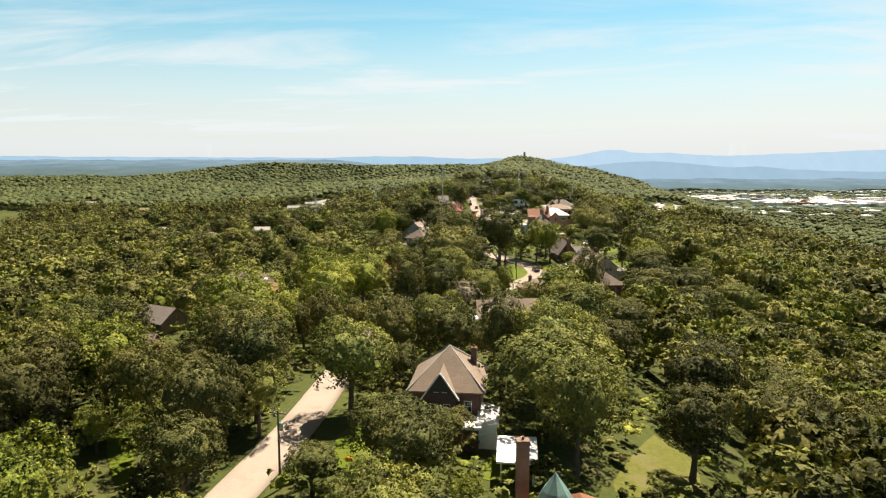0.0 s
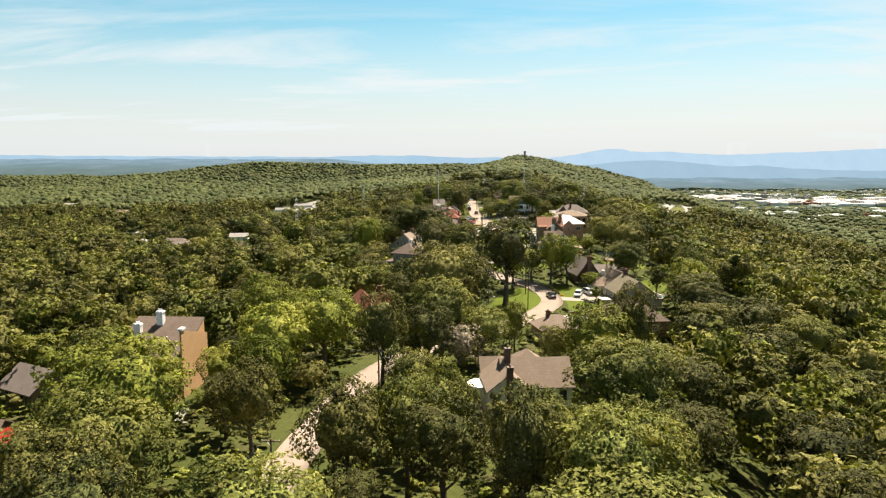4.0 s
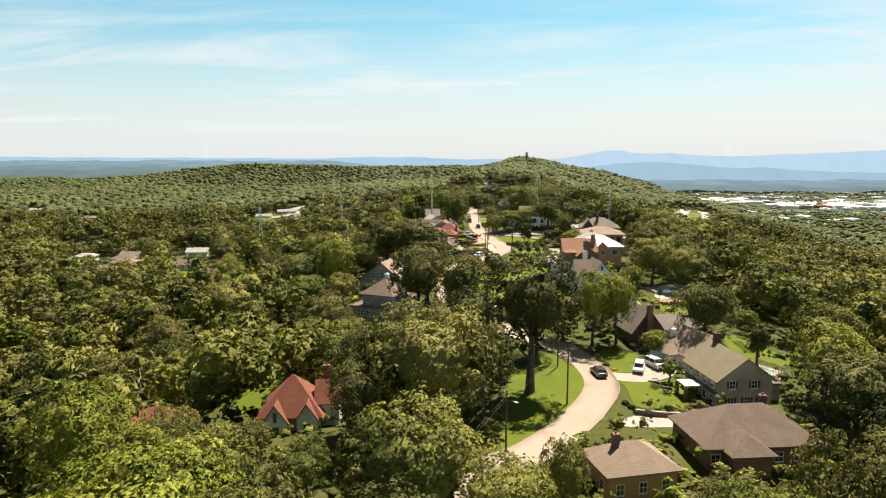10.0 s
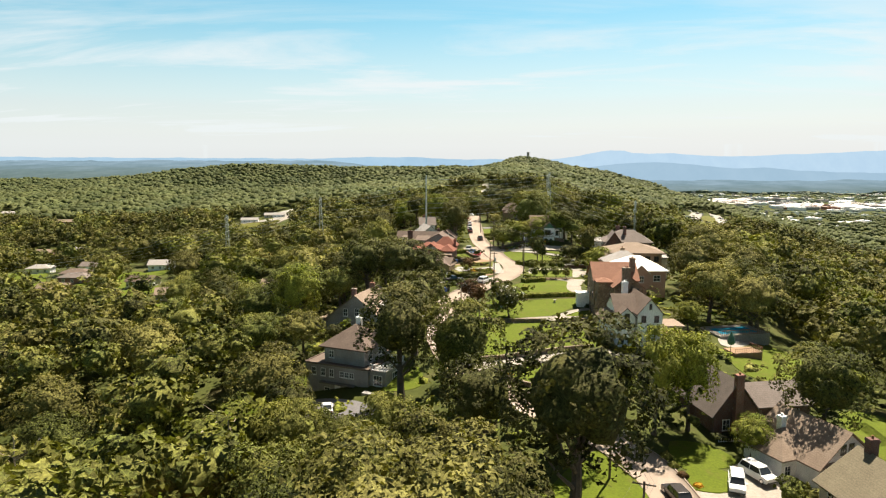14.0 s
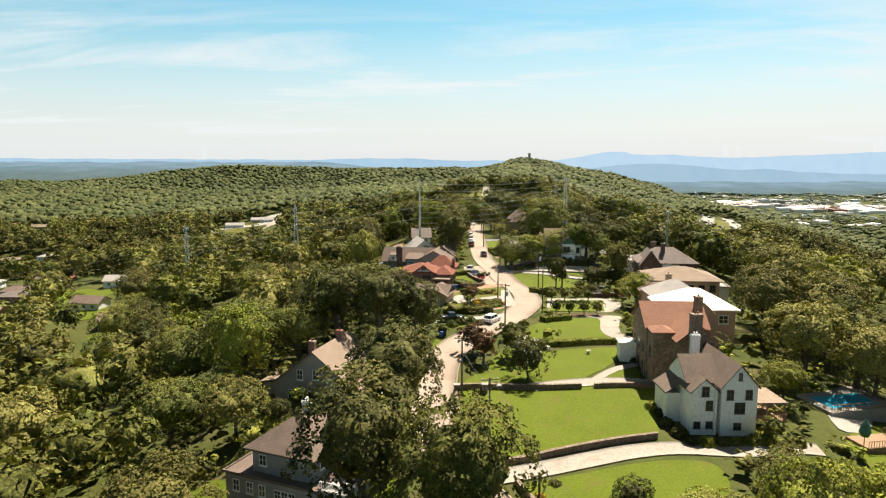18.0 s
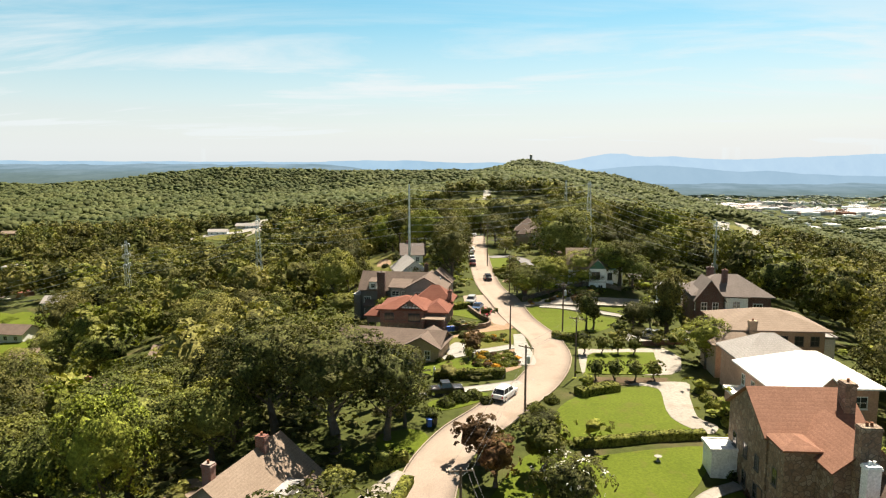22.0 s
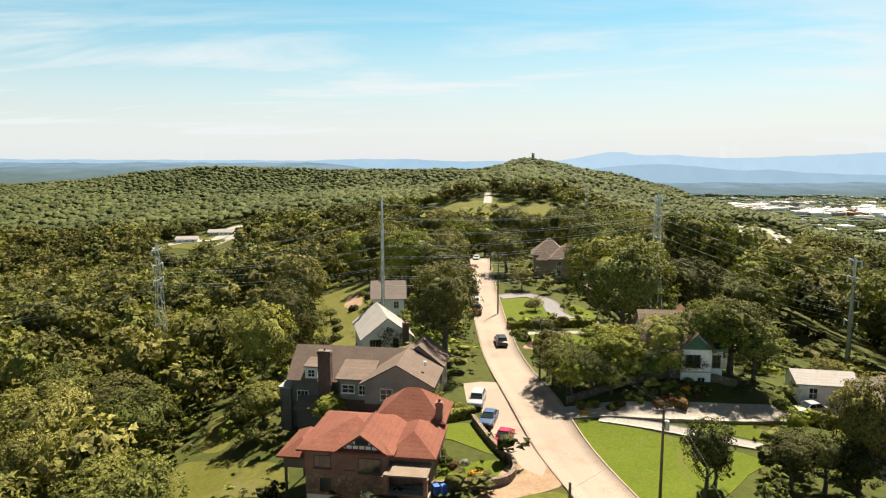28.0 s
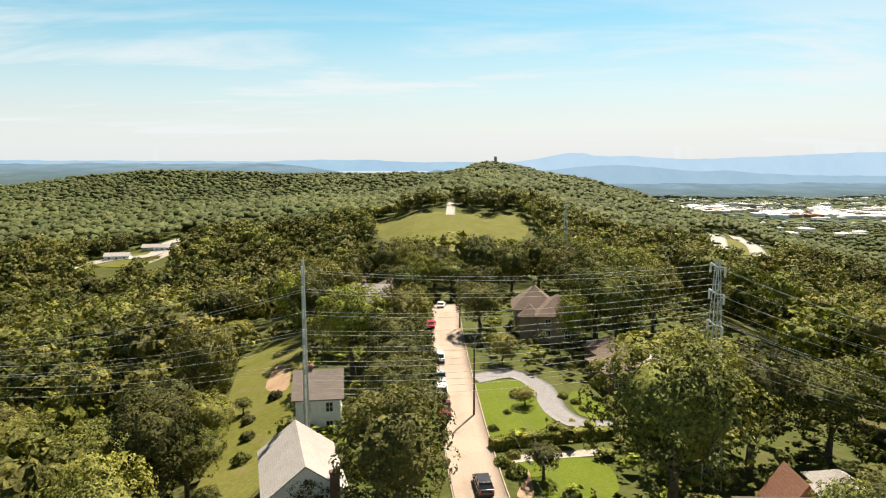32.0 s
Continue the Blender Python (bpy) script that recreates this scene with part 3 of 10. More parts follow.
def build_ground():
    xs = steps((-4200, -1200, 150), (-1200, -400, 50), (-400, -110, 12), (-110, 130, 2.5), (130, 420, 12), (420, 1200, 50), (1200, 4200, 150))
    ys = steps((-900, -60, 60), (-60, 40, 8), (40, 560, 2.5), (560, 1000, 10), (1000, 2400, 35), (2400, 4400, 100))
    gx, gy = np.meshgrid(xs, ys)
    v = np.stack([gx.ravel(), gy.ravel(), ground(gx, gy).ravel()], 1)
    nx = len(xs)
    i = np.arange(nx - 1)[None, :] + nx * np.arange(len(ys) - 1)[:, None]
    f = np.stack([i, i + 1, i + nx + 1, i + nx], -1).reshape(-1, 4)
    me = bpy.data.meshes.new("ground")
    me.from_pydata(v.tolist(), [], f.tolist())
    me.materials.append(M["soil"])
    me.shade_smooth()
    return tagged(new("ground", me), "dark woodland floor of leaf litter and low undergrowth", "ground", kind="structure")


build_ground()

CLEAR = []   # outlines that woodland keeps out of


def inside(x, y, pts):
    x, y = np.asarray(x), np.asarray(y)
    res = np.zeros(x.shape, bool)
    n = len(pts)
    for i in range(n):
        (x0, y0), (x1, y1) = pts[i], pts[(i + 1) % n]
        hit = (y0 > y) != (y1 > y)
        with np.errstate(divide="ignore", invalid="ignore"):
            res ^= hit & (x < (x1 - x0) * (y - y0) / (y1 - y0 + 1e-12) + x0)
    return res


def smooth_line(pts, n=6):
    """Catmull-Rom through pts."""
    p = [Vector(q) for q in pts]
    p = [2 * p[0] - p[1]] + p + [2 * p[-1] - p[-2]]
    out = []
    for i in range(1, len(p) - 2):
        for k in range(n):
            t = k / n
            a, b, c, d = p[i - 1], p[i], p[i + 1], p[i + 2]
            out.append(0.5 * (2 * b + (c - a) * t + (2 * a - 5 * b + 4 * c - d) * t * t + (3 * b - a - 3 * c + d) * t ** 3))
    return out + [p[-2]]


def smooth_loop(pts, n=4):
    p = [Vector(q) for q in pts]
    out, m = [], len(p)
    for i in range(m):
        a, b, c, d = p[i - 1], p[i], p[(i + 1) % m], p[(i + 2) % m]
        for k in range(n):
            t = k / n
            out.append(0.5 * (2 * b + (c - a) * t + (2 * a - 5 * b + 4 * c - d) * t * t + (3 * b - a - 3 * c + d) * t ** 3))
    return out


def drape(name, pts, lift, material, label, category, round_it=True, clear=1.5, grid=2.5):
    """A patch of ground cover that follows the land."""
    pts = [tuple(q) for q in (smooth_loop(pts) if round_it else pts)]
    bm = bmesh.new()
    bm.faces.new([bm.verts.new((x, y, 0)) for x, y in pts])
    for ax in (0, 1):
        lo, hi = min(p[ax] for p in pts), max(p[ax] for p in pts)
        c = math.ceil(lo / grid) * grid
        while c < hi:
            no = Vector((1, 0, 0)) if ax == 0 else Vector((0, 1, 0))
            bmesh.ops.bisect_plane(bm, geom=bm.verts[:] + bm.edges[:] + bm.faces[:], plane_co=no * c, plane_no=no)
            c += grid
    bmesh.ops.triangulate(bm, faces=[f for f in bm.faces if len(f.verts) > 4])
    for v in bm.verts:
        v.co.z = gz(v.co.x, v.co.y) + lift
    for f in bm.faces:
        f.normal_update()
        if f.normal.z < 0:
            f.normal_flip()
    edge = [e for e in bm.edges if len(e.link_faces) == 1]
    low = bmesh.ops.extrude_edge_only(bm, edges=edge)
    for v in low["geom"]:
        if isinstance(v, bmesh.types.BMVert):
            v.co.z -= lift + 0.25
    if clear:
        CLEAR.append((pts, clear))
    ob = part(name, bm, material, None)
    return tagged(ob, label, category, kind="structure")


def strip(name, line, width, lift, material, label, category, clear=2.0, n=6, taper=None):
    """A road, drive or path along a line."""
    c = smooth_line([(x, y, 0) for x, y in line], n)
    bm = bmesh.new()
    rows, lefts, rights = [], [], []
    for i, p in enumerate(c):
        d = (c[min(i + 1, len(c) - 1)] - c[max(i - 1, 0)]).normalized()
        s = Vector((-d.y, d.x, 0))
        w = width if taper is None else width + (taper - width) * i / (len(c) - 1)
        row = []
        for k in (-1, -0.5, 0, 0.5, 1):
            q = p + s * (k * w / 2)
            zc = gz(p.x, p.y) * 0.5 + gz(q.x, q.y) * 0.5
            row.append(bm.verts.new((q.x, q.y, max(zc, gz(q.x, q.y)) + lift + 0.05 * (1 - k * k))))
        edge_l, edge_r = row[0].co, row[-1].co
        row = [bm.verts.new((edge_l.x, edge_l.y, edge_l.z - lift - 0.6))] + row + [bm.verts.new((edge_r.x, edge_r.y, edge_r.z - lift - 0.6))]
        rows.append(row)
        lefts.append((edge_l.x, edge_l.y))
        rights.append((edge_r.x, edge_r.y))
    for a, b in zip(rows, rows[1:]):
        for k in range(len(a) - 1):
            bm.faces.new((a[k], a[k + 1], b[k + 1], b[k]))
    for f in bm.faces:
        f.smooth = True
        f.normal_update()
        if f.normal.z < 0:
            f.normal_flip()
    if clear:
        CLEAR.append((lefts + rights[::-1], clear))
    return tagged(part(name, bm, material, None), label, category, kind="structure")

# ---- roads and open ground ----
ROAD = [(-44, -30), (-33, 30), (-24.5, 78), (-21.5, 98), (-20.5, 115), (-18.5, 145), (-13.5, 170), (-4, 189), (9, 203), (17.5, 210), (27, 222.5), (33.5, 236), (33.6, 248),
        (29.5, 257), (20, 268), (11.2, 279), (6.3, 296), (6.0, 309), (7.2, 321), (10.8, 329.8), (16.2, 337), (23, 348), (27.4, 361), (28, 374), (24.7, 393), (21.9, 422),
        (21.4, 441), (21.7, 465), (22.4, 490), (23.4, 511), (24.4, 527)]
strip("road", ROAD, 6.2, 0.10, "asphalt", "worn sunlit residential road with patched tan asphalt", "road", clear=3.0)


# lawns, drives and other open ground
drape("lawn", [(9.6, 307.6), (20.3, 310.2), (31, 311.4), (40.5, 311), (40.6, 306.4), (37.8, 299.9), (36.6, 295.4), (31.0, 293.4), (22.9, 290.7), (17.6, 288.4), (13.4, 287.2), (11.6, 289.4), (10.1, 295.2), (9.6, 302.0)], 0.06, "lawn", "broad mown lawn behind a low stone wall", "lawn")
drape("lawn", [(10.3, 310.2), (12.6, 315.2), (15.9, 321.8), (19.4, 326.5), (25.4, 325.9), (34.3, 328), (41, 328.4), (36.3, 320.1), (31.1, 314.8), (29.6, 311.7), (21.8, 310.9), (15.3, 309.7)], 0.06, "lawn", "mown lawn below a clipped hedge", "lawn")
drape("lawn", [(32.1, 311.5), (36.8, 317.5), (40.7, 319.5), (40.1, 314.8), (39.8, 311.8)], 0.06, "lawn", "small lawn beside a curved path", "lawn")
drape("lawn", [(23, 335.4), (27.7, 342.2), (36, 346.6), (41, 347.8), (39.1, 338.5), (39.6, 334.8), (42.4, 332), (33.4, 330.5), (26, 329.1), (23.1, 330.9)], 0.06, "lawn", "sunlit upper lawn beside a pale drive", "lawn")
drape("driveway", [(36.8, 348), (45.8, 349.5), (44.2, 343.4), (42.7, 336.6), (44.4, 334.1), (42.4, 332), (39.6, 334.8), (39.1, 338.5), (40.6, 346.3)], 0.09, "drive", "pale tan drive between lawns", "driveway")
drape("driveway", [(33, 366.8), (38.8, 367), (49, 368.9), (50.1, 362.8), (47.7, 356.1), (45, 353.2), (41.5, 352.7), (30.7, 352.5), (31.5, 358.2)], 0.05, "drive", "pinkish gravel drive round the lawn", "driveway", False, clear=1)
drape("lawn", [(33.8, 362.6), (35.2, 364.3), (41.6, 365.3), (46.2, 365.5), (44.8, 359.5), (43.8, 353.9), (40.3, 352.7), (31.1, 352.4)], 0.12, "lawn", "square mown lawn inside a gravel drive", "lawn", False, clear=1)
drape("lawn", [(27.8, 395), (30.8, 396.2), (37.8, 392.2), (47.1, 387.8), (44.1, 384.3), (38, 378.6), (31.4, 377.9), (29.2, 383.8)], 0.06, "lawn", "dark green corner lawn beside the road", "lawn")
drape("lawn", [(44.4, 394.9), (49.6, 394), (48.8, 391.3), (43.7, 392.8), (40.8, 393.8)], 0.06, "lawn", "strip of lawn beyond the path", "lawn")
strip("path", [(30.9, 396.7), (35, 394.8), (39.5, 392.9), (44.1, 391.3), (48.6, 390.1)], 1.6, 0.1, "concrete", "white concrete path across the lawn", "path", clear=1.0)
strip("driveway", [(25.2, 399.2), (31.5, 398.3), (38.8, 396.2), (47.5, 395.6), (55.5, 397.2)], 3.2, 0.08, "drive", "pale tan side drive to the garage", "driveway", clear=1.2)
drape("driveway", [(61.8, 390.1), (66.1, 388.2), (66.4, 382.6), (59.1, 373.5), (57.4, 377.5), (58.9, 385.1)], 0.1, "drive", "pale forecourt of the red brick house", "driveway", clear=1)
drape("pavement", [(45.5, 378.7), (50.1, 379.5), (50.1, 374.8), (48.4, 372.7), (43.9, 373)], 0.1, "concrete", "bright paved parking bay", "pavement", clear=0.8)
drape("lawn", [(10.1, 397.9), (14.4, 398.4), (15.6, 396.1), (16.9, 389.5), (14.1, 391.8), (11.5, 394.1), (9.7, 393.5)], 0.06, "lawn", "front lawn of the red-roofed house", "lawn", clear=1)
drape("lawn", [(8.5, 385.5), (12, 387), (17.1, 387.8), (17.8, 385.5), (17.3, 383.3), (13.6, 382.5), (9.5, 383.9)], 0.06, "lawn", "front lawn above a retaining wall", "lawn", clear=1)
drape("pavement", [(16.3, 404.6), (14.5, 405.2), (14.3, 413), (17, 413.4), (20.6, 412.2), (20.7, 404), (21.9, 396), (23.2, 388), (21.6, 383.6), (19.7, 385.5), (19.2, 388.2), (17.6, 392.8), (16.4, 399)], 0.075, "asphalt", "grey asphalt parking lane where three cars stand", "pavement", False, clear=1.2)
drape("pavement", [(22.6, 376.4), (24.5, 376.6), (24.4, 367.4), (24.4, 358.4), (23.8, 356.3), (21.2, 356.8), (21.5, 364.5)], 0.13, "concrete", "bright concrete parking strip beside the road", "pavement", False, clear=1)
drape("lawn", [(4.4, 357.5), (5.7, 359.9), (12.1, 362.1), (16.4, 359.1), (15.7, 352.9), (2.1, 355.5)], 0.06, "lawn", "terraced lawn with a small statue", "lawn")
strip("driveway", [(-10, 368.8), (-6.3, 366.4), (-0.9, 363.8), (7, 363.5), (12.5, 364.2), (17.6, 366.2), (21.8, 368.3)], 2.6, 0.1, "concrete", "white concrete drive to the tan house", "driveway", clear=1.0)
drape("bare_earth", [(8.2, 379.2), (13.1, 378.3), (19.4, 388), (23.4, 384.9), (22.9, 381.2), (16.7, 378.7), (10.9, 376.1), (8.4, 376.6)], 0.07, "dirt", "bare orange earth bank below the wall", "bare earth", clear=0.5)
drape("flowerbed", [(9.5, 375), (17.8, 379.1), (23.4, 379.6), (21.5, 369.5), (16, 366.8), (9.8, 365.2)], 0.05, "meadow", "planted slope of flowers and rough grass", "planting bed", clear=0.8)
drape("flowerbed", [(16.7, 360.7), (22, 366.6), (21.5, 357.9), (21.4, 355.6), (18, 352.8), (15.9, 353)], 0.05, "dirt", "planted slope with shrubs and bare earth", "planting bed", clear=0.5)
drape("pavement", [(9.5, 367.9), (11.3, 372.9), (13.7, 369.1), (13.1, 364.8), (10.5, 364.2)], 0.08, "concrete", "pale concrete apron", "pavement", clear=0.8)
drape("lawn", [(7.1, 340.7), (14.6, 343.8), (14, 340.1), (8.1, 337.4)], 0.06, "lawn", "grass strip beside the drive", "lawn")
drape("lawn", [(0.8, 331.2), (5.7, 332.2), (7.1, 327), (1.5, 327.1)], 0.06, "lawn", "small lawn behind a hedge", "lawn")
strip("driveway", [(5.6, 343.3), (10.3, 344.5), (15.5, 345.9), (20.5, 347.6)], 2.8, 0.1, "concrete", "bright concrete drive up from the road", "driveway", clear=1.0)
drape("pavement", [(15.7, 340), (18.5, 346.2), (22.7, 349.4), (19.2, 340.1), (16.3, 335.9)], 0.13, "concrete", "pale parking pad beside the road", "pavement", clear=0.8)
strip("driveway", [(-3.7, 308.5), (-1.1, 312.5), (1.7, 318), (4.7, 321.7)], 3.2, 0.1, "drive", "pale drive beside a clipped hedge", "driveway", clear=1.0)
drape("lawn", [(-24.6, 398.5), (-26.9, 408.2), (-18.8, 403.6), (-9.3, 396.4), (-7.6, 389), (-13.6, 391.4)], 0.05, "meadow", "rough sunny grass below the red-roofed house", "lawn", clear=0.5)
drape("lawn", [(-26.2, 413.4), (-26.7, 422.6), (-23.4, 421.2), (-20.2, 409.4), (-22.9, 408.7)], 0.05, "meadow", "rough grass clearing in the trees", "lawn", clear=0.5)
drape("lawn", [(-14.6, 443.6), (-16.3, 454.9), (-17.6, 483.1), (-26.2, 515.1), (-19, 505.8), (-5.5, 473.5), (-5.8, 457.5), (-7.2, 451.3), (-6.7, 437.9)], 0.05, "meadow", "grassy sunlit slope beside the white house", "lawn", clear=1)
drape("lawn", [(-13.2, 442.2), (-22.4, 496.1), (-23.5, 526), (-13.3, 523.2), (-5.5, 482.1), (-7.3, 467.1), (-5.4, 439.9)], 0.07, "meadow", "grassy slope with scattered bushes", "lawn", clear=1)
drape("bare_earth", [(-13, 481.4), (-13.1, 494.3), (-9.9, 490.5), (-8.1, 476)], 0.1, "dirt", "patch of bare orange earth", "bare earth", clear=0.5)
drape("lawn", [(22.6, 448), (24.3, 465.3), (28.2, 469.1), (34.9, 467.8), (35.3, 454.9), (32.9, 449.9), (25.9, 447.4)], 0.06, "lawn", "lawn inside a curved grey drive", "lawn")
strip("driveway", [(25.1, 469.6), (32.2, 472.2), (36.1, 466.4), (36.5, 456.3), (39.2, 451.6), (44, 450.5)], 4.2, 0.1, "greydrive", "curved grey asphalt drive", "driveway", clear=1.0)
drape("lawn", [(40.2, 462.6), (42.6, 463.5), (44.9, 453.6), (39.7, 454.8)], 0.06, "lawn", "lawn beside the grey drive", "lawn")
drape("lawn", [(26.9, 439.4), (38.3, 440.3), (37.4, 430.6), (29.3, 430.8), (27.9, 435.2)], 0.06, "lawn", "front lawn below a clipped hedge", "lawn")
strip("path", [(24.7, 439.8), (30.2, 441), (39, 442.4)], 2.0, 0.1, "drive", "tan path below the hedge", "path", clear=1.0)
drape("bare_earth", [(27, 434.3), (28.3, 437.4), (27.7, 431.1), (25.7, 431)], 0.07, "dirt", "patch of bare orange earth", "bare earth", clear=0.5)
drape("lawn", [(17.1, 240.8), (26.7, 253.6), (31.2, 250.1), (30.9, 236.1), (27.2, 223.3), (20.8, 215.3), (13.3, 207), (13.5, 220)], 0.06, "lawn", "lawn under a great tree inside the bend", "lawn", clear=0.5)
drape("lawn", [(38, 240.3), (43.2, 240), (49.2, 239.7), (48.2, 233.6), (46.1, 227.2), (41.4, 227), (37.4, 227.6), (38, 235)], 0.06, "lawn", "lawn with two old field cannons", "lawn")
drape("lawn", [(38.6, 256.8), (44.2, 255.9), (45.9, 250.9), (38, 249.4)], 0.06, "lawn", "small front lawn", "lawn")
drape("lawn", [(38.7, 249.7), (43.8, 248.8), (41.7, 244.3), (37.7, 244.7)], 0.06, "lawn", "small front lawn behind flowers", "lawn")
drape("driveway", [(35.9, 244.2), (41.5, 243.8), (44.8, 250.3), (51.8, 252.4), (50.5, 244.9), (44.4, 239.5), (37.5, 239.5)], 0.1, "drive", "pale forecourt drive with parked cars", "driveway")
drape("pavement", [(32.3, 219.3), (35.8, 223.3), (39.7, 222.8), (44.6, 223.6), (43.4, 219.8)], 0.09, "concrete", "bright paved court behind a low brick wall", "pavement", clear=0.8)
drape("lawn", [(70, 268), (77.8, 267.3), (69.3, 251.3), (67.3, 257.8)], 0.06, "lawn", "sunny back lawn on the slope", "lawn")
drape("lawn", [(63.9, 296.5), (76.4, 304.7), (79.8, 296.4), (69.3, 281), (62.7, 281.8), (61.4, 288.5)], 0.06, "lawn", "sloping back lawn below a pool", "lawn")
drape("pavement", [(70.5, 314.1), (81.6, 321.1), (70.7, 301.9), (63.5, 298.5)], 0.1, "concrete", "paved pool terrace", "terrace", clear=0.5)
drape("lawn", [(-38.6, 268.6), (-39.7, 285.7), (-32.4, 280.8), (-31.6, 273.1), (-35, 262.4)], 0.06, "lawn", "lawn beside the orange-roofed cottage", "lawn")
drape("lawn", [(-38.6, 254.4), (-43.4, 269.1), (-39.9, 271.1), (-33.5, 264.1), (-28.2, 250.6)], 0.06, "lawn", "lawn beside the orange-roofed cottage", "lawn")
strip("driveway", [(-37, 270.9), (-37.4, 280.4), (-35.4, 284.3)], 2.2, 0.1, "drive", "curved pale drive", "driveway", clear=1.0)
drape("lawn", [(-4.7, 277.5), (-1.3, 284.6), (1.6, 283.8), (2.3, 277.4), (-0.7, 275.9)], 0.06, "lawn", "small lawn beside the tall grey house", "lawn")
drape("lawn", [(-28.8, 290.8), (-28.8, 295), (-21.5, 292), (-19.5, 285.6), (-23.5, 286.2)], 0.06, "lawn", "small side lawn", "lawn")
drape("driveway", [(-18.4, 275.3), (-17.6, 279.8), (-11.9, 277.2), (-7.1, 273.3), (-3.7, 269.1)], 0.08, "greydrive", "grey parking court", "driveway")
drape("lawn", [(16.2, 281.6), (20.0, 283.6), (25.5, 285.6), (31, 287.6), (37.6, 288.8), (41.6, 287.6), (40.8, 282), (35, 276.2), (26, 274.6), (18.6, 276.4)], 0.06, "lawn", "lawn inside a low stone wall", "lawn")
strip("driveway", [(11.2, 283.2), (14.9, 284.3), (19.2, 285.8), (25.3, 288.2), (31.8, 290.6), (38.1, 291.8), (46.4, 291.5), (54, 292.5), (57.4, 292.2)], 3.4, 0.1, "drive", "pale curved drive in front of the white house", "driveway", clear=1.0)
strip("driveway", [(21.3, 310.1), (30.4, 312.6), (37.3, 313.2), (43.6, 312.1)], 3.2, 0.1, "drive", "pale drive along a low wall", "driveway", clear=1.0)
strip("path", [(30.9, 311.8), (33.6, 315.2), (37.2, 318.6), (41.1, 320.6)], 1.6, 0.1, "drive", "curved garden path", "path", clear=0.4)
drape("lawn", [(-48, 90.2), (-45.8, 91.4), (-38.2, 77.5), (-40.9, 77.4)], 0.06, "lawn", "lawn among trees", "lawn", clear=0.5)
drape("lawn", [(-15.3, 92.5), (-8.1, 96), (-6.9, 81.1), (-12.4, 78.9)], 0.06, "lawn", "lawn with flower beds", "lawn", clear=0.5)
drape("lawn", [(22.6, 82.8), (35.4, 105.1), (39.2, 105.1), (36.7, 88.7), (27.1, 81.4)], 0.05, "meadow", "sunny grass bank", "lawn", clear=0.5)
drape("lawn", [(5.1, 80), (6.2, 85.6), (10.5, 86.7), (9.8, 80.6)], 0.06, "lawn", "small lawn behind the house", "lawn", clear=0.5)
drape("lawn", [(-38.5, 288.8), (-29.6, 286.2), (-27.2, 275.3), (-34.9, 278.9)], 0.06, "lawn", "clearing of grass", "lawn", clear=0.5)
drape("driveway", [(-41.5, 149.2), (-42.1, 154.5), (-39.5, 152.2), (-38.6, 148.3)], 0.1, "concrete", "pale drive", "driveway", clear=0.5)
drape("lawn", [(71.1, 269.2), (77.8, 255.5), (74, 249.8), (68.8, 259.7)], 0.06, "lawn", "back lawn", "lawn", clear=0.5)
drape("meadow", [(-4.4, 882.5), (11.3, 877.1), (74.5, 849.6), (104.6, 850.8), (103.7, 813.8), (83.5, 776.4), (45.9, 760.9), (7.5, 794.1)], 0.1, "meadow", "open grassy hillside below the wooded summit", "meadow", clear=2)
strip("road", [(51.8, 845.9), (55.3, 884), (58, 922.2)], 7, 0.3, "concrete", "pale road climbing the far hill", "road", clear=1)
strip("road", [(331, 995.7), (276.7, 869.7), (294.6, 854.9)], 14, 0.6, "concrete", "pale motorway curve cut into the hillside", "road", clear=10)
strip("road", [(361.6, 1017.9), (332.9, 928.1), (309.2, 876.7)], 14, 0.6, "concrete", "pale motorway curve cut into the hillside", "road", clear=10)
drape("meadow", [(325.2, 964.8), (349.3, 983.4), (312.2, 893.5), (289.7, 881)], 0.4, "meadow", "grass between the carriageways", "meadow", clear=1)
strip("road", [(-219.3, 837), (-194.8, 852.9), (-168.7, 859), (-167.8, 894), (-153.3, 920)], 12, 0.4, "concrete", "pale lane in the valley", "road", clear=6)
drape("meadow", [(-211.4, 845.4), (-198.6, 862.2), (-174.6, 869.9), (-158.7, 847.5), (-178.3, 831.2)], 0.3, "meadow", "valley meadow", "meadow", clear=4)
drape("lawn", [(-141.3, 463.3), (-167.9, 506.1), (-148.8, 499), (-135.7, 476.8), (-133, 460.9)], 0.2, "lawn", "valley lawn", "lawn", clear=6)
drape("lawn", [(-157.4, 496), (-150.5, 506), (-125, 471.3), (-141.6, 472.9)], 0.2, "lawn", "valley lawn", "lawn", clear=6)
drape("bare_earth", [(-183.2, 853.4), (-169.2, 866.4), (-155.4, 893.6), (-145.6, 875.3), (-165.3, 835.8)], 0.3, "drive", "valley clearing", "bare earth", clear=4)
drape("lawn", [(-256.6, 565.5), (-265.9, 618.6), (-184.3, 479.2), (-193.9, 469.6)], 0.2, "lawn", "valley lawn with houses", "lawn", clear=6)
drape("planting_bed", [(30.6, 347.4), (43.5, 347.8), (43.8, 351.4), (30.4, 351.0)], 0.05, "mulch", "brown mulch bed under a row of trees", "planting bed", False, clear=0.5)

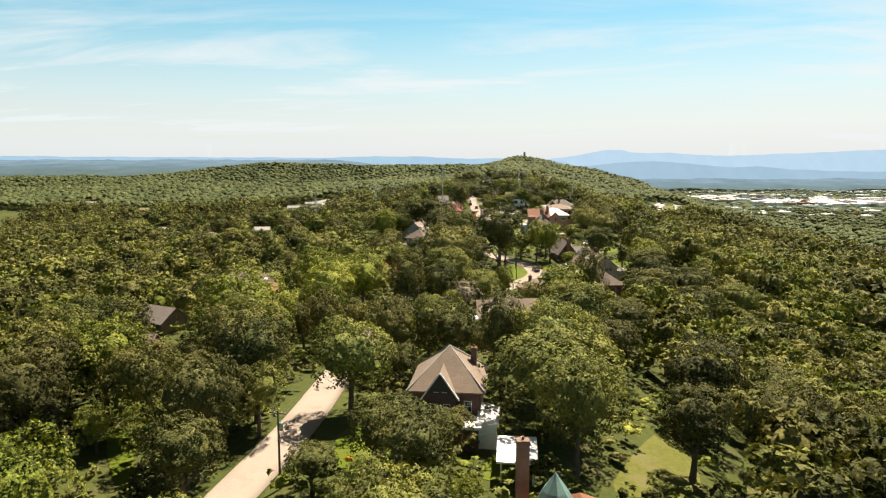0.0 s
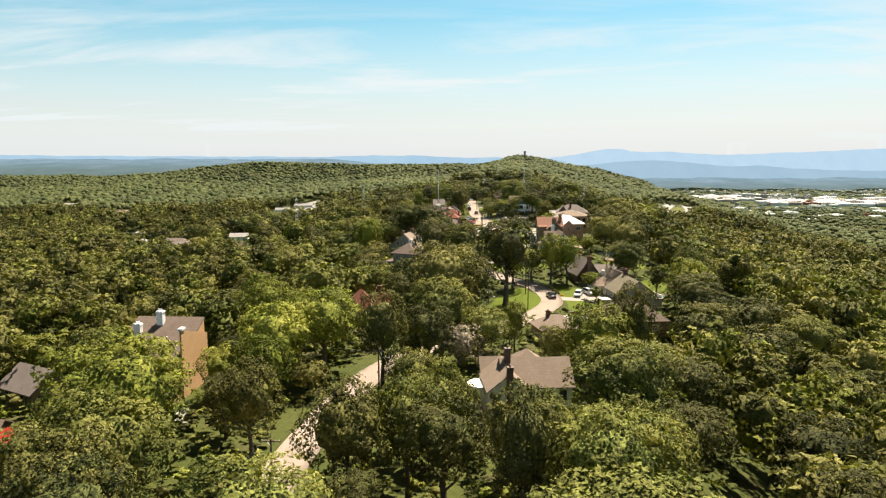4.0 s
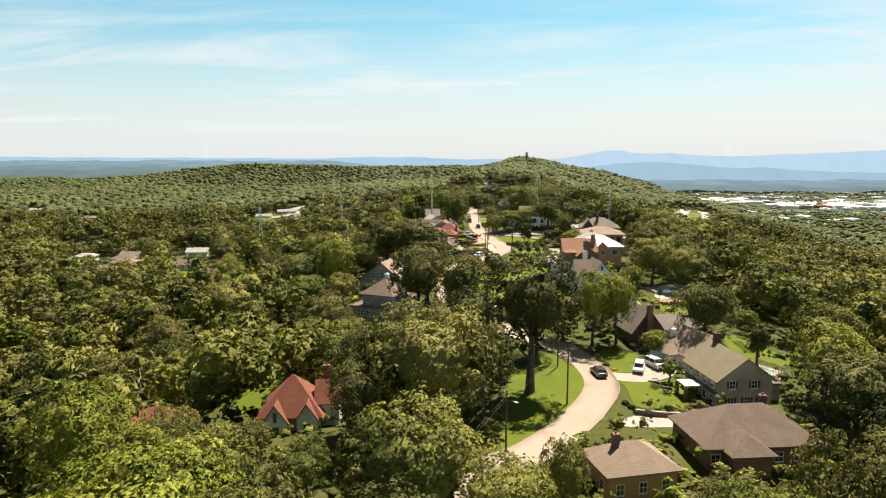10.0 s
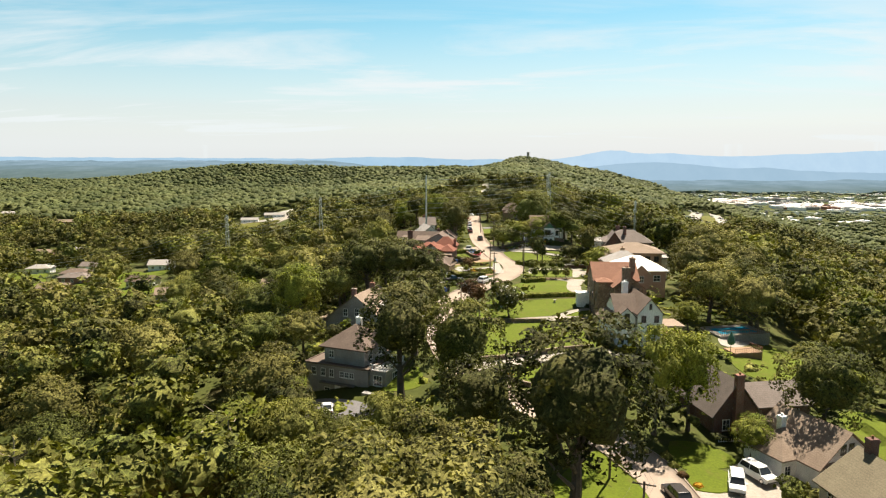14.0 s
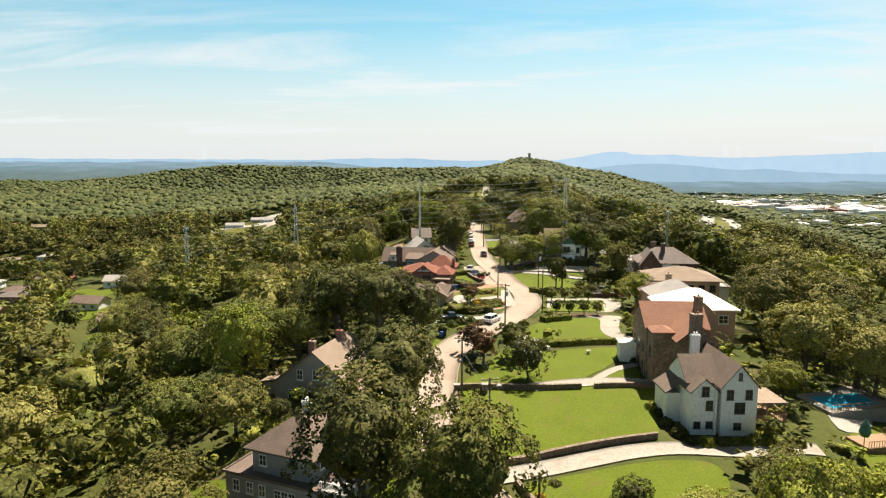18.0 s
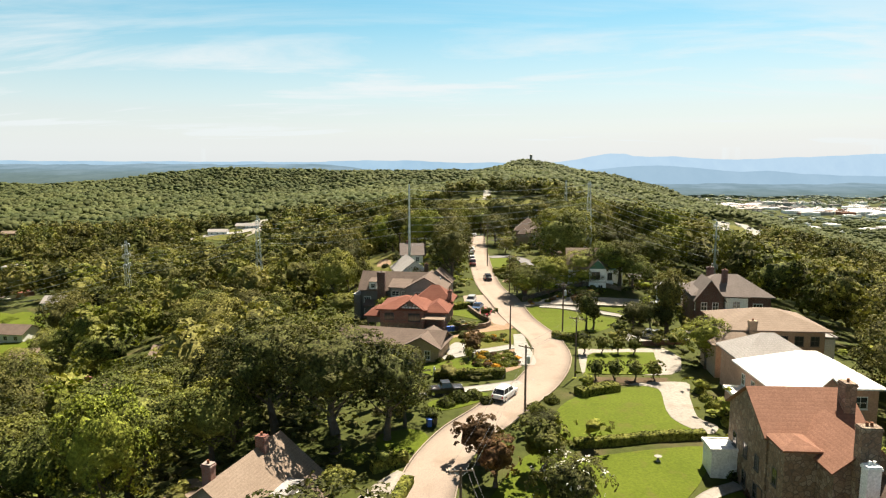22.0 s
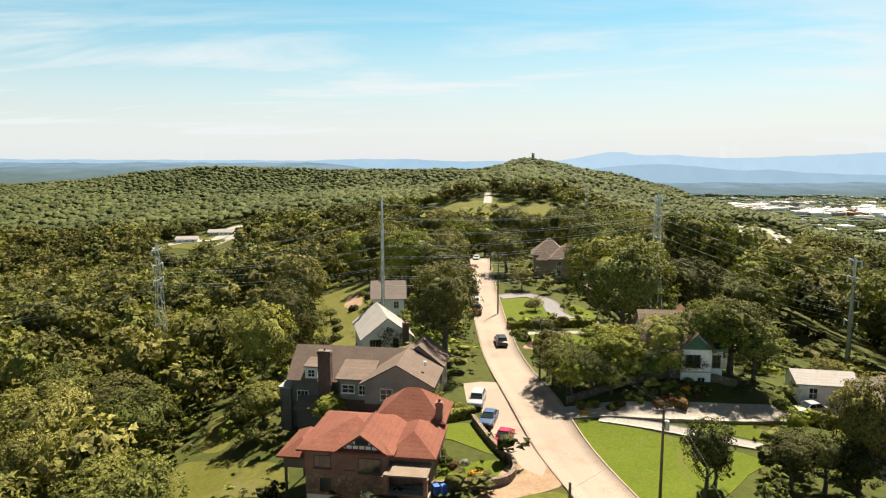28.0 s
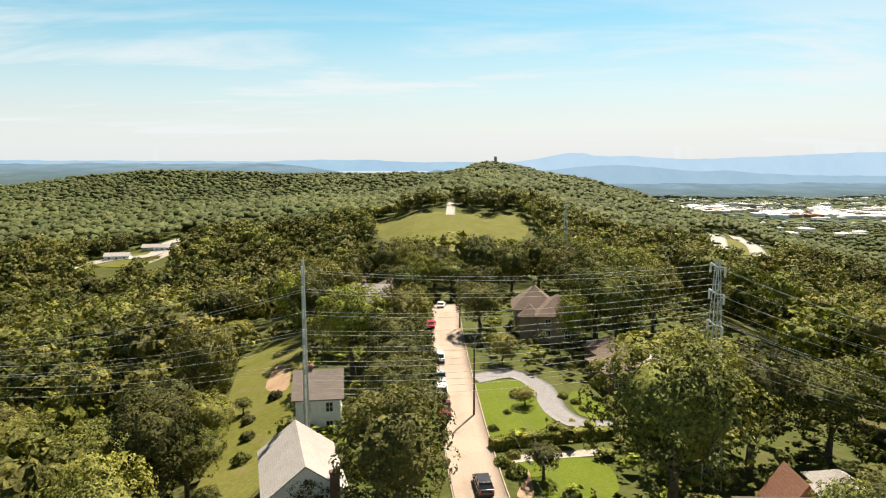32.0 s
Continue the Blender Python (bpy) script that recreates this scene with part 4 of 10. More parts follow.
# ---- buildings: shared builders ----
def wing(root, x0, x1, y0, y1, z0, z1, wall, roof="gable", axis="x", rise=3.0, over=0.5, cover="brownroof", label=""):
    """One block of a house: walls and its roof, as two parts."""
    bm = bmesh.new()
    xm, ym = (x0 + x1) / 2, (y0 + y1) / 2
    if roof == "gable":   # the gable walls rise into the roof
        sec = [(-0.5, z0), (0.5, z0), (0.5, z1), (0, z1 + rise), (-0.5, z1)]
        if axis == "x":
            ends = [[bm.verts.new((x, ym + p * (y1 - y0), q)) for p, q in sec] for x in (x0, x1)]
        else:
            ends = [[bm.verts.new((xm + p * (x1 - x0), y, q)) for p, q in sec] for y in (y0, y1)]
        bm.faces.new(ends[0]), bm.faces.new(ends[1][::-1])
        for i in range(5):
            bm.faces.new((ends[0][i], ends[1][i], ends[1][(i + 1) % 5], ends[0][(i + 1) % 5]))
        bmesh.ops.recalc_face_normals(bm, faces=bm.faces[:])
    else:
        add_box(bm, x0, x1, y0, y1, z0, z1)
    w = part("wall", bm, wall, root, label)
    bm = bmesh.new()
    th = 0.2
    if roof == "gable":
        half = (y1 - y0) / 2 if axis == "x" else (x1 - x0) / 2
        drop = over * rise / half
        prof = [(-half - over, z1 - drop), (0, z1 + rise), (half + over, z1 - drop)]
        sec = [(p, q + 0.03) for p, q in prof] + [(p, q + th) for p, q in prof[::-1]]
        ends = (x0 - over, x1 + over) if axis == "x" else (y0 - over, y1 + over)
        rings = []
        for e in ends:
            rings.append([bm.verts.new((e, ym + p, q) if axis == "x" else (xm + p, e, q)) for p, q in sec])
        n = len(sec)
        for i in range(n):
            bm.faces.new((rings[0][i], rings[0][(i + 1) % n], rings[1][(i + 1) % n], rings[1][i]))
        for r in rings:
            bm.faces.new((r[0], r[1], r[4], r[5])), bm.faces.new((r[1], r[2], r[3], r[4]))
    elif roof in ("hip", "pyramid"):
        X0, X1, Y0, Y1 = x0 - over, x1 + over, y0 - over, y1 + over
        ins = min(X1 - X0, Y1 - Y0) / 2
        if roof == "pyramid":
            ins *= 0.999
        if X1 - X0 >= Y1 - Y0:
            r0, r1 = (X0 + ins, ym), (X1 - ins - 0.01, ym)
        else:
            r0, r1 = (xm, Y0 + ins), (xm, Y1 - ins - 0.01)
        ev = [bm.verts.new((x, y, z1 - 0.1)) for x, y in ((X0, Y0), (X1, Y0), (X1, Y1), (X0, Y1))]
        up = [bm.verts.new((x, y, z1 + 0.1)) for x, y in ((X0, Y0), (X1, Y0), (X1, Y1), (X0, Y1))]
        a, b = bm.verts.new((*r0, z1 + rise)), bm.verts.new((*r1, z1 + rise))
        if X1 - X0 >= Y1 - Y0:
            fs = [(up[0], up[1], b, a), (up[1], up[2], b), (up[2], up[3], a, b), (up[3], up[0], a)]
        else:
            fs = [(up[0], up[1], a), (up[1], up[2], b, a), (up[2], up[3], b), (up[3], up[0], a, b)]
        for f in fs:
            bm.faces.new(f)
        bm.faces.new(ev[::-1])
        for i in range(4):
            bm.faces.new((ev[i], ev[(i + 1) % 4], up[(i + 1) % 4], up[i]))
    elif roof == "shed":   # falls towards y0 (axis y) or x0 (axis x) by rise
        lo, hi = z1, z1 + rise
        if axis == "y":
            q = [(x0 - over, y0 - over, lo), (x1 + over, y0 - over, lo), (x1 + over, y1, hi), (x0 - over, y1, hi)]
        else:
            q = [(x0 - over, y0 - over, lo), (x1, y0 - over, hi), (x1, y1 + over, hi), (x0 - over, y1 + over, lo)]
        a = [bm.verts.new((x, y, z + 0.02)) for x, y, z in q]
        b = [bm.verts.new((x, y, z + th)) for x, y, z in q]
        bm.faces.new(a[::-1]), bm.faces.new(b)
        for i in range(4):
            bm.faces.new((a[i], a[(i + 1) % 4], b[(i + 1) % 4], b[i]))
    else:                   # flat with a low parapet
        o = ((x0 - over, y0 - over), (x1 + over, y0 - over), (x1 + over, y1 + over), (x0 - over, y1 + over))
        n = ((x0 - over + 0.2, y0 - over + 0.2), (x1 + over - 0.2, y0 - over + 0.2), (x1 + over - 0.2, y1 + over - 0.2), (x0 - over + 0.2, y1 + over - 0.2))
        top = z1 + 0.18 + max(rise, 0.1)
        r = [[bm.verts.new((*q, z)) for q in ring] for ring, z in ((o, z1 + 0.004), (o, top), (n, top), (n, z1 + 0.18))]
        bm.faces.new(r[0][::-1]), bm.faces.new(r[3])
        for a, b in zip(r, r[1:]):
            for i in range(4):
                bm.faces.new((a[i], a[(i + 1) % 4], b[(i + 1) % 4], b[i]))
    bmesh.ops.recalc_face_normals(bm, faces=bm.faces[:])
    part("roof", bm, cover, root)
    return root, (x0, x1, y0, y1), w


def face_pose(rect, face, u, z):
    x0, x1, y0, y1 = rect
    if face == "S":
        return pose(x0 + u, y0, z)
    if face == "N":
        return pose(x1 - u, y1, z, 0, 0, 180)
    if face == "W":
        return pose(x0, y1 - u, z, 0, 0, -90)
    return pose(x1, y0 + u, z, 0, 0, 90)


WIN = {}


def window(wg, face, u, z, w=1.0, h=1.4, frame_mat="frame", bars=(1, 1), shutters=None, sill=True):
    """A window in a wall: frame with glazing bars, glass set back in it, a sill and, if any, shutters."""
    root, rect, _ = wg
    m = face_pose(rect, face, u, z)
    key = (w, h, frame_mat, bars, shutters, sill)
    if key not in WIN:
        t = 0.09 if w < 1.6 else 0.11
        bm = bmesh.new()
        rings = []
        for k, y in ((t, 0.12), (t, -0.07), (0, -0.07), (0, 0.12)):
            rings.append([bm.verts.new(q) for q in ((-w / 2 - k, y, -k), (w / 2 + k, y, -k), (w / 2 + k, y, h + k), (-w / 2 - k, y, h + k))])
        for a, b in zip(rings, rings[1:] + rings[:1]):
            for i in range(4):
                bm.faces.new((a[i], a[(i + 1) % 4], b[(i + 1) % 4], b[i]))
        bmesh.ops.recalc_face_normals(bm, faces=bm.faces[:])
        rods = []
        for i in range(bars[0]):
            x = -w / 2 + w * (i + 1) / (bars[0] + 1)
            rods.append(box_bm(x - 0.03, x + 0.03, -0.045, 0.0, 0, h))
        for i in range(bars[1]):
            zz = h * (i + 1) / (bars[1] + 1)
            rods.append(box_bm(-w / 2, w / 2, -0.05, -0.005, zz - 0.03, zz + 0.03))
        rod_meshes = []
        for rod in rods:
            rm = bpy.data.meshes.new("glazing_bar")
            rod.to_mesh(rm), rod.free()
            rm.materials.append(M[frame_mat])
            rod_meshes.append(rm)
        me = bpy.data.meshes.new("window")
        bm.to_mesh(me), bm.free()
        me.materials.append(M[frame_mat])
        bm = box_bm(-w / 2, w / 2, -0.03, -0.01, 0, h)
        pane = bpy.data.meshes.new("pane")
        bm.to_mesh(pane), bm.free()
        pane.materials.append(M["glass"])
        bm = box_bm(-w / 2 - t - 0.06, w / 2 + t + 0.06, -0.16, 0.02, -t - 0.09, -t - 0.004)
        sl = bpy.data.meshes.new("sill")
        bm.to_mesh(sl), bm.free()
        sl.materials.append(M[frame_mat])
        sh = None
        if shutters:
            bm = bmesh.new()
            add_box(bm, -0.2, 0.2, -0.05, -0.003, 0, h)
            for i in range(7):
                add_box(bm, -0.15, 0.15, -0.075, -0.05, h * (i + 0.2) / 7, h * (i + 0.8) / 7)
            sh = bpy.data.meshes.new("shutter")
            bm.to_mesh(sh), bm.free()
            sh.materials.append(M[shutters])
        WIN[key] = me, pane, sl, sh, t, rod_meshes
    me, pane, sl, sh, t, rod_meshes = WIN[key]
    ob = new("window", me)
    ob.parent, ob.matrix_basis = root, m
    new("pane", pane).parent = ob
    for rm in rod_meshes:
        new("glazing_bar", rm).parent = ob
    if sill:
        new("sill", sl).parent = ob
    if sh:
        for s in (-1, 1):
            o = new("shutter", sh)
            o.parent, o.location = ob, (s * (w / 2 + t + 0.23), 0, 0)
    return ob


def door(wg, face, u, z, w=1.0, h=2.05, mat="wood", frame_mat="frame"):
    root, rect, _ = wg
    m = face_pose(rect, face, u, z)
    bm = bmesh.new()
    for a in ((-w / 2 - 0.12, w / 2 + 0.12, h, h + 0.12), (-w / 2 - 0.12, -w / 2, 0, h), (w / 2, w / 2 + 0.12, 0, h)):
        add_box(bm, a[0], a[1], -0.08, 0.1, a[2], a[3])
    f = part("door", bm, frame_mat, root)
    f.matrix_basis = m
    bm = bmesh.new()
    add_box(bm, -w / 2, w / 2, -0.03, -0.004, 0.02, h)
    n = max(1, round(w / 0.9))
    for i in range(n):
        for zz in (0.15, h * 0.52):
            a = -w / 2 + w * i / n
            add_box(bm, a + 0.12, a + w / n - 0.12, -0.05, -0.03, zz, zz + h * 0.38)
    part("door_leaf", bm, mat, f)
    bm = bmesh.new()
    add_tube(bm, [(w / 2 - 0.12, -0.03, 1.0), (w / 2 - 0.12, -0.12, 1.0)], 0.035, 6)
    part("handle", bm, "chrome", f)
    return f


def chimney(root, x, y, z0, z1, w=0.9, d=0.7, mat="brick", pots=1):
    bm = bmesh.new()
    add_box(bm, x - w / 2, x + w / 2, y - d / 2, y + d / 2, z0, z1 - 0.35)
    add_box(bm, x - w / 2 - 0.08, x + w / 2 + 0.08, y - d / 2 - 0.08, y + d / 2 + 0.08, z1 - 0.35, z1 - 0.15)
    add_box(bm, x - w / 2 - 0.02, x + w / 2 + 0.02, y - d / 2 - 0.02, y + d / 2 + 0.02, z1 - 0.15, z1)
    c = part("chimney", bm, mat, root)
    for i in range(pots):
        px = x + (i - (pots - 1) / 2) * 0.4
        bm = tube_bm([(px, y, z1 - 0.05), (px, y, z1 + 0.3), (px, y, z1 + 0.35)], [0.15, 0.12, 0.15], 8)
        part("flue_pot", bm, "rustroof" if mat != "white" else "white", c)
    return c


def posts(root, pts, z0, z1, s=0.2, mat="white"):
    for x, y in pts:
        bm = bmesh.new()
        add_box(bm, x - s / 2, x + s / 2, y - s / 2, y + s / 2, z0, z1)
        add_box(bm, x - s * 0.75, x + s * 0.75, y - s * 0.75, y + s * 0.75, z0, z0 + 0.15)
        add_box(bm, x - s * 0.75, x + s * 0.75, y - s * 0.75, y + s * 0.75, z1 - 0.15, z1)
        part("post", bm, mat, root)


def railing(root, pts, z, h=0.95, mat="white", gap=0.3):
    """Balusters and top rail along a line of points, as one rail part."""
    bm = bmesh.new()
    for (x0, y0), (x1, y1) in zip(pts, pts[1:]):
        L = math.hypot(x1 - x0, y1 - y0)
        add_tube(bm, [(x0, y0, z + h), (x1, y1, z + h)], 0.05, 4)
        add_tube(bm, [(x0, y0, z + 0.12), (x1, y1, z + 0.12)], 0.035, 4)
        n = max(1, int(L / gap))
        for i in range(n + 1):
            x, y = x0 + (x1 - x0) * i / n, y0 + (y1 - y0) * i / n
            add_box(bm, x - 0.025, x + 0.025, y - 0.025, y + 0.025, z, z + h)
    return part("railing", bm, mat, root)


def slab(root, name, x0, x1, y0, y1, z0, z1, mat, label=""):
    return part(name, box_bm(x0, x1, y0, y1, z0, z1), mat, root, label)


def house(label, x, y, rot, dz=0.0, foot=None, margin=1.0, category="house", name="house"):
    z = gz(x, y) + dz
    m = pose(x, y, z, 0, 0, rot)
    ob = thing(name, label, category, m)
    if foot:
        x0, x1, y0, y1 = foot
        pts = [(m @ Vector((a, b, 0))).xy for a, b in ((x0, y0), (x1, y0), (x1, y1), (x0, y1))]
        CLEAR.append(([tuple(p) for p in pts], margin))
    return ob

# ---- houses, in the order that the camera reaches them ----
def house_copper_turret():
    h = house("house with rust-brown tile roofs, brick chimney and a green copper turret", 3, 55, 0, 0, (0, 15, -8, 9))
    a = wing(h, 0, 14, -6, 8, -3, 5.2, "brownbrick", "hip", "x", 3.0, 0.7, "rustroof")
    wing(h, 8.5, 13.5, 5, 11, -3, 4.4, "brownbrick", "hip", "x", 2.6, 0.6, "rustroof")
    chimney(h, 5.2, 9.6, -2, 12.2, 1.3, 1.0, "brownbrick")
    bm = tube_bm([(8, 6, 4.5), (8, 6, 7.6), (8, 6, 7.7), (8, 6, 8.6), (8, 6, 9.7), (8, 6, 10.4)], [1.4, 1.4, 1.8, 1.3, 0.5, 0.05], 8)
    part("turret", bm, "copper", h, "green copper roofed turret")
    window(a, "N", 3, 1.0)


def house_brick_hip():
    h = house("dark brick house with tan hipped roofs and a white gabled dormer", -4.5, 94, -6, 0, (0, 11, -2, 13))
    a = wing(h, 0, 10, 0, 11, -3, 6.6, "darkbrick", "hip", "x", 5.2, 0.8, "tanroof")
    b = wing(h, 2.2, 6.4, -1.6, 5, -3, 6.6, "darkbrick", "gable", "y", 3.2, 0.55, "tanroof", "")
    part("gable_panel", gable_bm(2.5, 6.1, -1.66, 6.75, 2.6), "darkframe", h, "dark shingled gable")
    for s in (0, 1):
        part("bargeboard", tube_bm([(1.5 if s == 0 else 7.1, -2.2, 6.0), (4.3, -2.2, 9.95)], 0.12, 4), "white", h, "white bargeboard")
    window(b, "S", 1.5, 7.1, 0.5, 0.8, "frame", (0, 0)), window(b, "S", 2.7, 7.1, 0.5, 0.8, "frame", (0, 0))
    for e in (((-0.8, -0.8, 6.75), (5.0, 5.5, 11.9)), ((10.8, -0.8, 6.75), (5.0, 5.5, 11.9)), ((10.8, 11.8, 6.75), (5.0, 5.6, 11.9)), ((-0.8, 11.8, 6.75), (5.0, 5.6, 11.9))):
        part("ridge_cap", tube_bm(list(e), 0.14, 5), "paleroof", h)
    window(b, "S", 1.2, 3.6, 0.9, 1.5)
    window(b, "S", 3.0, 3.6, 0.9, 1.5)
    window(a, "S", 8.2, 3.6, 1.0, 1.5)
    window(a, "S", 1.0, 3.6, 0.9, 1.5)
    wing(h, 10.0, 12.5, -4, 3, -3, 3.4, "white", "flat", "x", 0.2, 0.3, "whiteroof")
    wing(h, 4.4, 10.0, -5, -1.7, -3, 3.0, "darkbrick", "flat", "x", 0.25, 0.4, "whiteroof")
    chimney(h, 8.6, 7.5, 5, 11.2, 0.9, 0.9, "darkbrick")


def gable_bm(x0, x1, y, z, rise, t=0.05):
    bm = bmesh.new()
    p = [(x0, z), (x1, z), ((x0 + x1) / 2, z + rise)]
    a = [bm.verts.new((x, y - t, zz)) for x, zz in p]
    b = [bm.verts.new((x, y, zz)) for x, zz in p]
    bm.faces.new(a), bm.faces.new(b[::-1])
    for i in range(3):
        bm.faces.new((a[i], b[i], b[(i + 1) % 3], a[(i + 1) % 3]))
    bmesh.ops.recalc_face_normals(bm, faces=bm.faces[:])
    return bm


def white_carport():
    h = house("flat white-roofed carport beside the brick house", 7, 79, -6, 0, (0, 5, 0, 8), 0.5, "carport", "carport")
    posts(h, [(0.3, 0.3), (4.4, 0.3), (0.3, 7.2), (4.4, 7.2)], -1, 2.8, 0.2, "white")
    slab(h, "roof", -0.3, 5.0, -0.3, 7.8, 2.8, 3.05, "whiteroof")


def house_in_trees():
    h = house("small red-sided garden shed with a rounded brown roof", -70.5, 137.5, 6, 0, (-2, 12, -6, 6), 1.5, "shed", "shed")
    a = wing(h, 0, 8, 0, 4.5, -2, 2.4, "darkbrick", "gable", "x", 1.3, 0.3, "brownroof")
    part("end_wall", quad_prism([(8.004, 0.05, -2), (8.004, 4.45, -2), (8.004, 4.45, 2.3), (8.004, 0.05, 2.3)], (0.06, 0, 0)), "red", h, "bright red end wall")
    for u in (2.2, 4.0, 5.8):
        window(a, "S", u, 0.7, 0.9, 1.0)
    k = house("brown house with a grey roof half hidden in trees", -75.5, 159.0, -28, 0, (0, 9, 0, 9))
    b = wing(k, 0, 9, 0, 8, -3, 5.0, "brownbrick", "gable", "x", 2.8, 0.6, "greyroof")
    window(b, "S", 2.0, 3.0), window(b, "S", 6.5, 3.0)


def house_white_porch():
    h = house("large white house with tan shingle roofs and a round white porch", 9.3, 150.5, 4, 0, (-3, 15, -1, 17))
    a = wing(h, 0, 6.6, 0, 9, -3, 6.0, "white", "gable", "y", 2.6, 0.55, "tanroof")
    b = wing(h, 3.0, 14, 1.6, 10, -3, 6.0, "white", "gable", "x", 3.4, 0.55, "tanroof")
    c = wing(h, 5.0, 12.0, 9, 16, -3, 5.8, "white", "hip", "y", 3.4, 0.55, "tanroof")
    wing(h, 0.2, 5.2, 8.8, 14, -3, 5.6, "white", "gable", "x", 2.4, 0.5, "tanroof")
    for u in (1.2, 5.2):
        window(a, "S", u, 3.5, 0.95, 1.5, "darkframe", (1, 1), None), window(a, "S", u, 0.6, 0.95, 1.5, "darkframe")
    for u in (5.2, 7.4, 9.6):
        window(b, "S", u, 3.6, 1.0, 1.5, "darkframe"), window(b, "S", u, 0.7, 1.0, 1.5, "darkframe")
    for u in (2, 4.5, 7):
        window(a, "W", u, 3.5, 0.95, 1.5)
    chimney(h, 3.3, -0.2, -2, 9.9, 1.0, 0.8, "darkbrick")
    chimney(h, 3.8, 5.4, 7.5, 11.4, 1.0, 0.9, "darkbrick")
    bm = tube_bm([(-0.6, 5.5, 5.0), (-0.6, 5.5, 5.35), (-0.6, 5.5, 5.4)], [2.4, 2.4, 2.2], 20)
    part("porch_roof", bm, "whiteroof", h, "round white porch roof")
    posts(h, [(-0.6 + 2.1 * math.cos(a), 5.5 + 2.1 * math.sin(a)) for a in (2.0, 2.8, 3.5, 4.3)], -1, 5.0, 0.35, "white")
    slab(h, "terrace", -3.6, -0.02, 0.5, 10, -1.5, 0.12, "brick", "red brick terrace")


def house_modern():
    h = house("modern house with ochre board walls and steep mono-pitch roofs", -55.6, 161.5, -4, 0.0, (-2, 16, -5, 9))
    # the roof falls forward from a high back wall and stops against a stepped end wall
    part("wall", quad_prism([(0, -2.6, -4), (0, 8, -4), (0, 8, 12.0), (0, -2.6, 6.6)], (12.2, 0, 0)), "ochre", h)
    part("roof", quad_prism([(-0.6, -3.4, 6.3), (-0.6, 8.4, 12.25), (-0.6, 8.4, 12.5), (-0.6, -3.4, 6.55)], (12.8, 0, 0)), "brownroof", h)
    part("end_wall", quad_prism([(12.204, -2.0, -4), (12.204, 8.4, -4), (12.204, 8.4, 9.6), (12.204, -2.0, 12.6)], (0.3, 0, 0)), "ochre", h, "tall ochre end wall")
    part("coping", quad_prism([(11.9, -2.15, 12.62), (12.7, -2.15, 12.62), (12.7, -0.6, 12.62), (11.9, -0.6, 12.62)], (0, 0, 0.3)), "white", h, "white coping")
    b = wing(h, 8.4, 12.0, -6.2, -2.65, -4, 4.2, "ochre", "shed", "y", 1.6, 0.3, "brownroof")
    # solid dark panel painted as the shade inside a porch opening
    part("porch_opening", box_bm(9.8, 11.8, -6.32, -6.204, -1.5, 2.6), "darkframe", h)
    part("porch_beam", box_bm(9.4, 12.1, -6.5, -6.33, 2.6, 3.0), "white", h)
    window(b, "S", 0.7, 0.8, 0.8, 2.0, "darkframe", (0, 1))
    chimney(h, 4.6, 6.6, 9, 14.0, 1.2, 1.1, "white", 2)
    chimney(h, 1.6, 4.0, 7, 12.2, 1.2, 1.0, "white", 2)
    for e, y in ((1.6, 0.4), (3.4, 1.4)):
        part("roof_vent", tube_bm([(e + 4, y + 1.6, 7.6 + y * 0.5), (e + 4, y + 1.6, 9.4 + y * 0.5)], 0.14, 8), "frame", h)


def quad_prism(q, off):
    bm = bmesh.new()
    a = [bm.verts.new(p) for p in q]
    b = [bm.verts.new((p[0] + off[0], p[1] + off[1], p[2] + off[2])) for p in q]
    bm.faces.new(a), bm.faces.new(b[::-1])
    for i in range(4):
        bm.faces.new((a[i], b[i], b[(i + 1) % 4], a[(i + 1) % 4]))
    bmesh.ops.recalc_face_normals(bm, faces=bm.faces[:])
    return bm


def simple_house(label, x, y, rot, w, d, eave, rise, wall, cover, roof="gable", axis="x", dz=0.0, win="frame", chim=True):
    h = house(label, x, y, rot, dz, (0, w, 0, d))
    a = wing(h, 0, w, 0, d, -4, eave, wall, roof, axis, rise, 0.55, cover)
    n = max(2, int(w / 2.6))
    for s in range(2 if eave > 4.6 else 1):
        for i in range(n):
            window(a, "S", w * (i + 0.5) / n, 0.8 + 2.8 * s, 0.95, 1.35, win)
    for i in range(max(1, int(d / 3.5))):
        window(a, "E", d * (i + 0.5) / max(1, int(d / 3.5)), 0.8, 0.95, 1.35, win)
        window(a, "W", d * (i + 0.5) / max(1, int(d / 3.5)), 0.8, 0.95, 1.35, win)
    if chim:
        chimney(h, w * 0.3, d * 0.55, eave, eave + rise + 0.9)
    return h, a


house_copper_turret(), house_brick_hip(), white_carport(), house_in_trees(), house_white_porch(), house_modern()
simple_house("small tan-roofed house among trees", -84, 250, -10, 13, 9, 3.2, 2.4, "creamside", "tanroof")
simple_house("white gabled house with a brown roof beside the garage", -43.5, 203.0, -14, 10.5, 8.5, 3.6, 3.6, "whiteside", "brownroof", "gable", "y", 0.0, "darkframe", False)


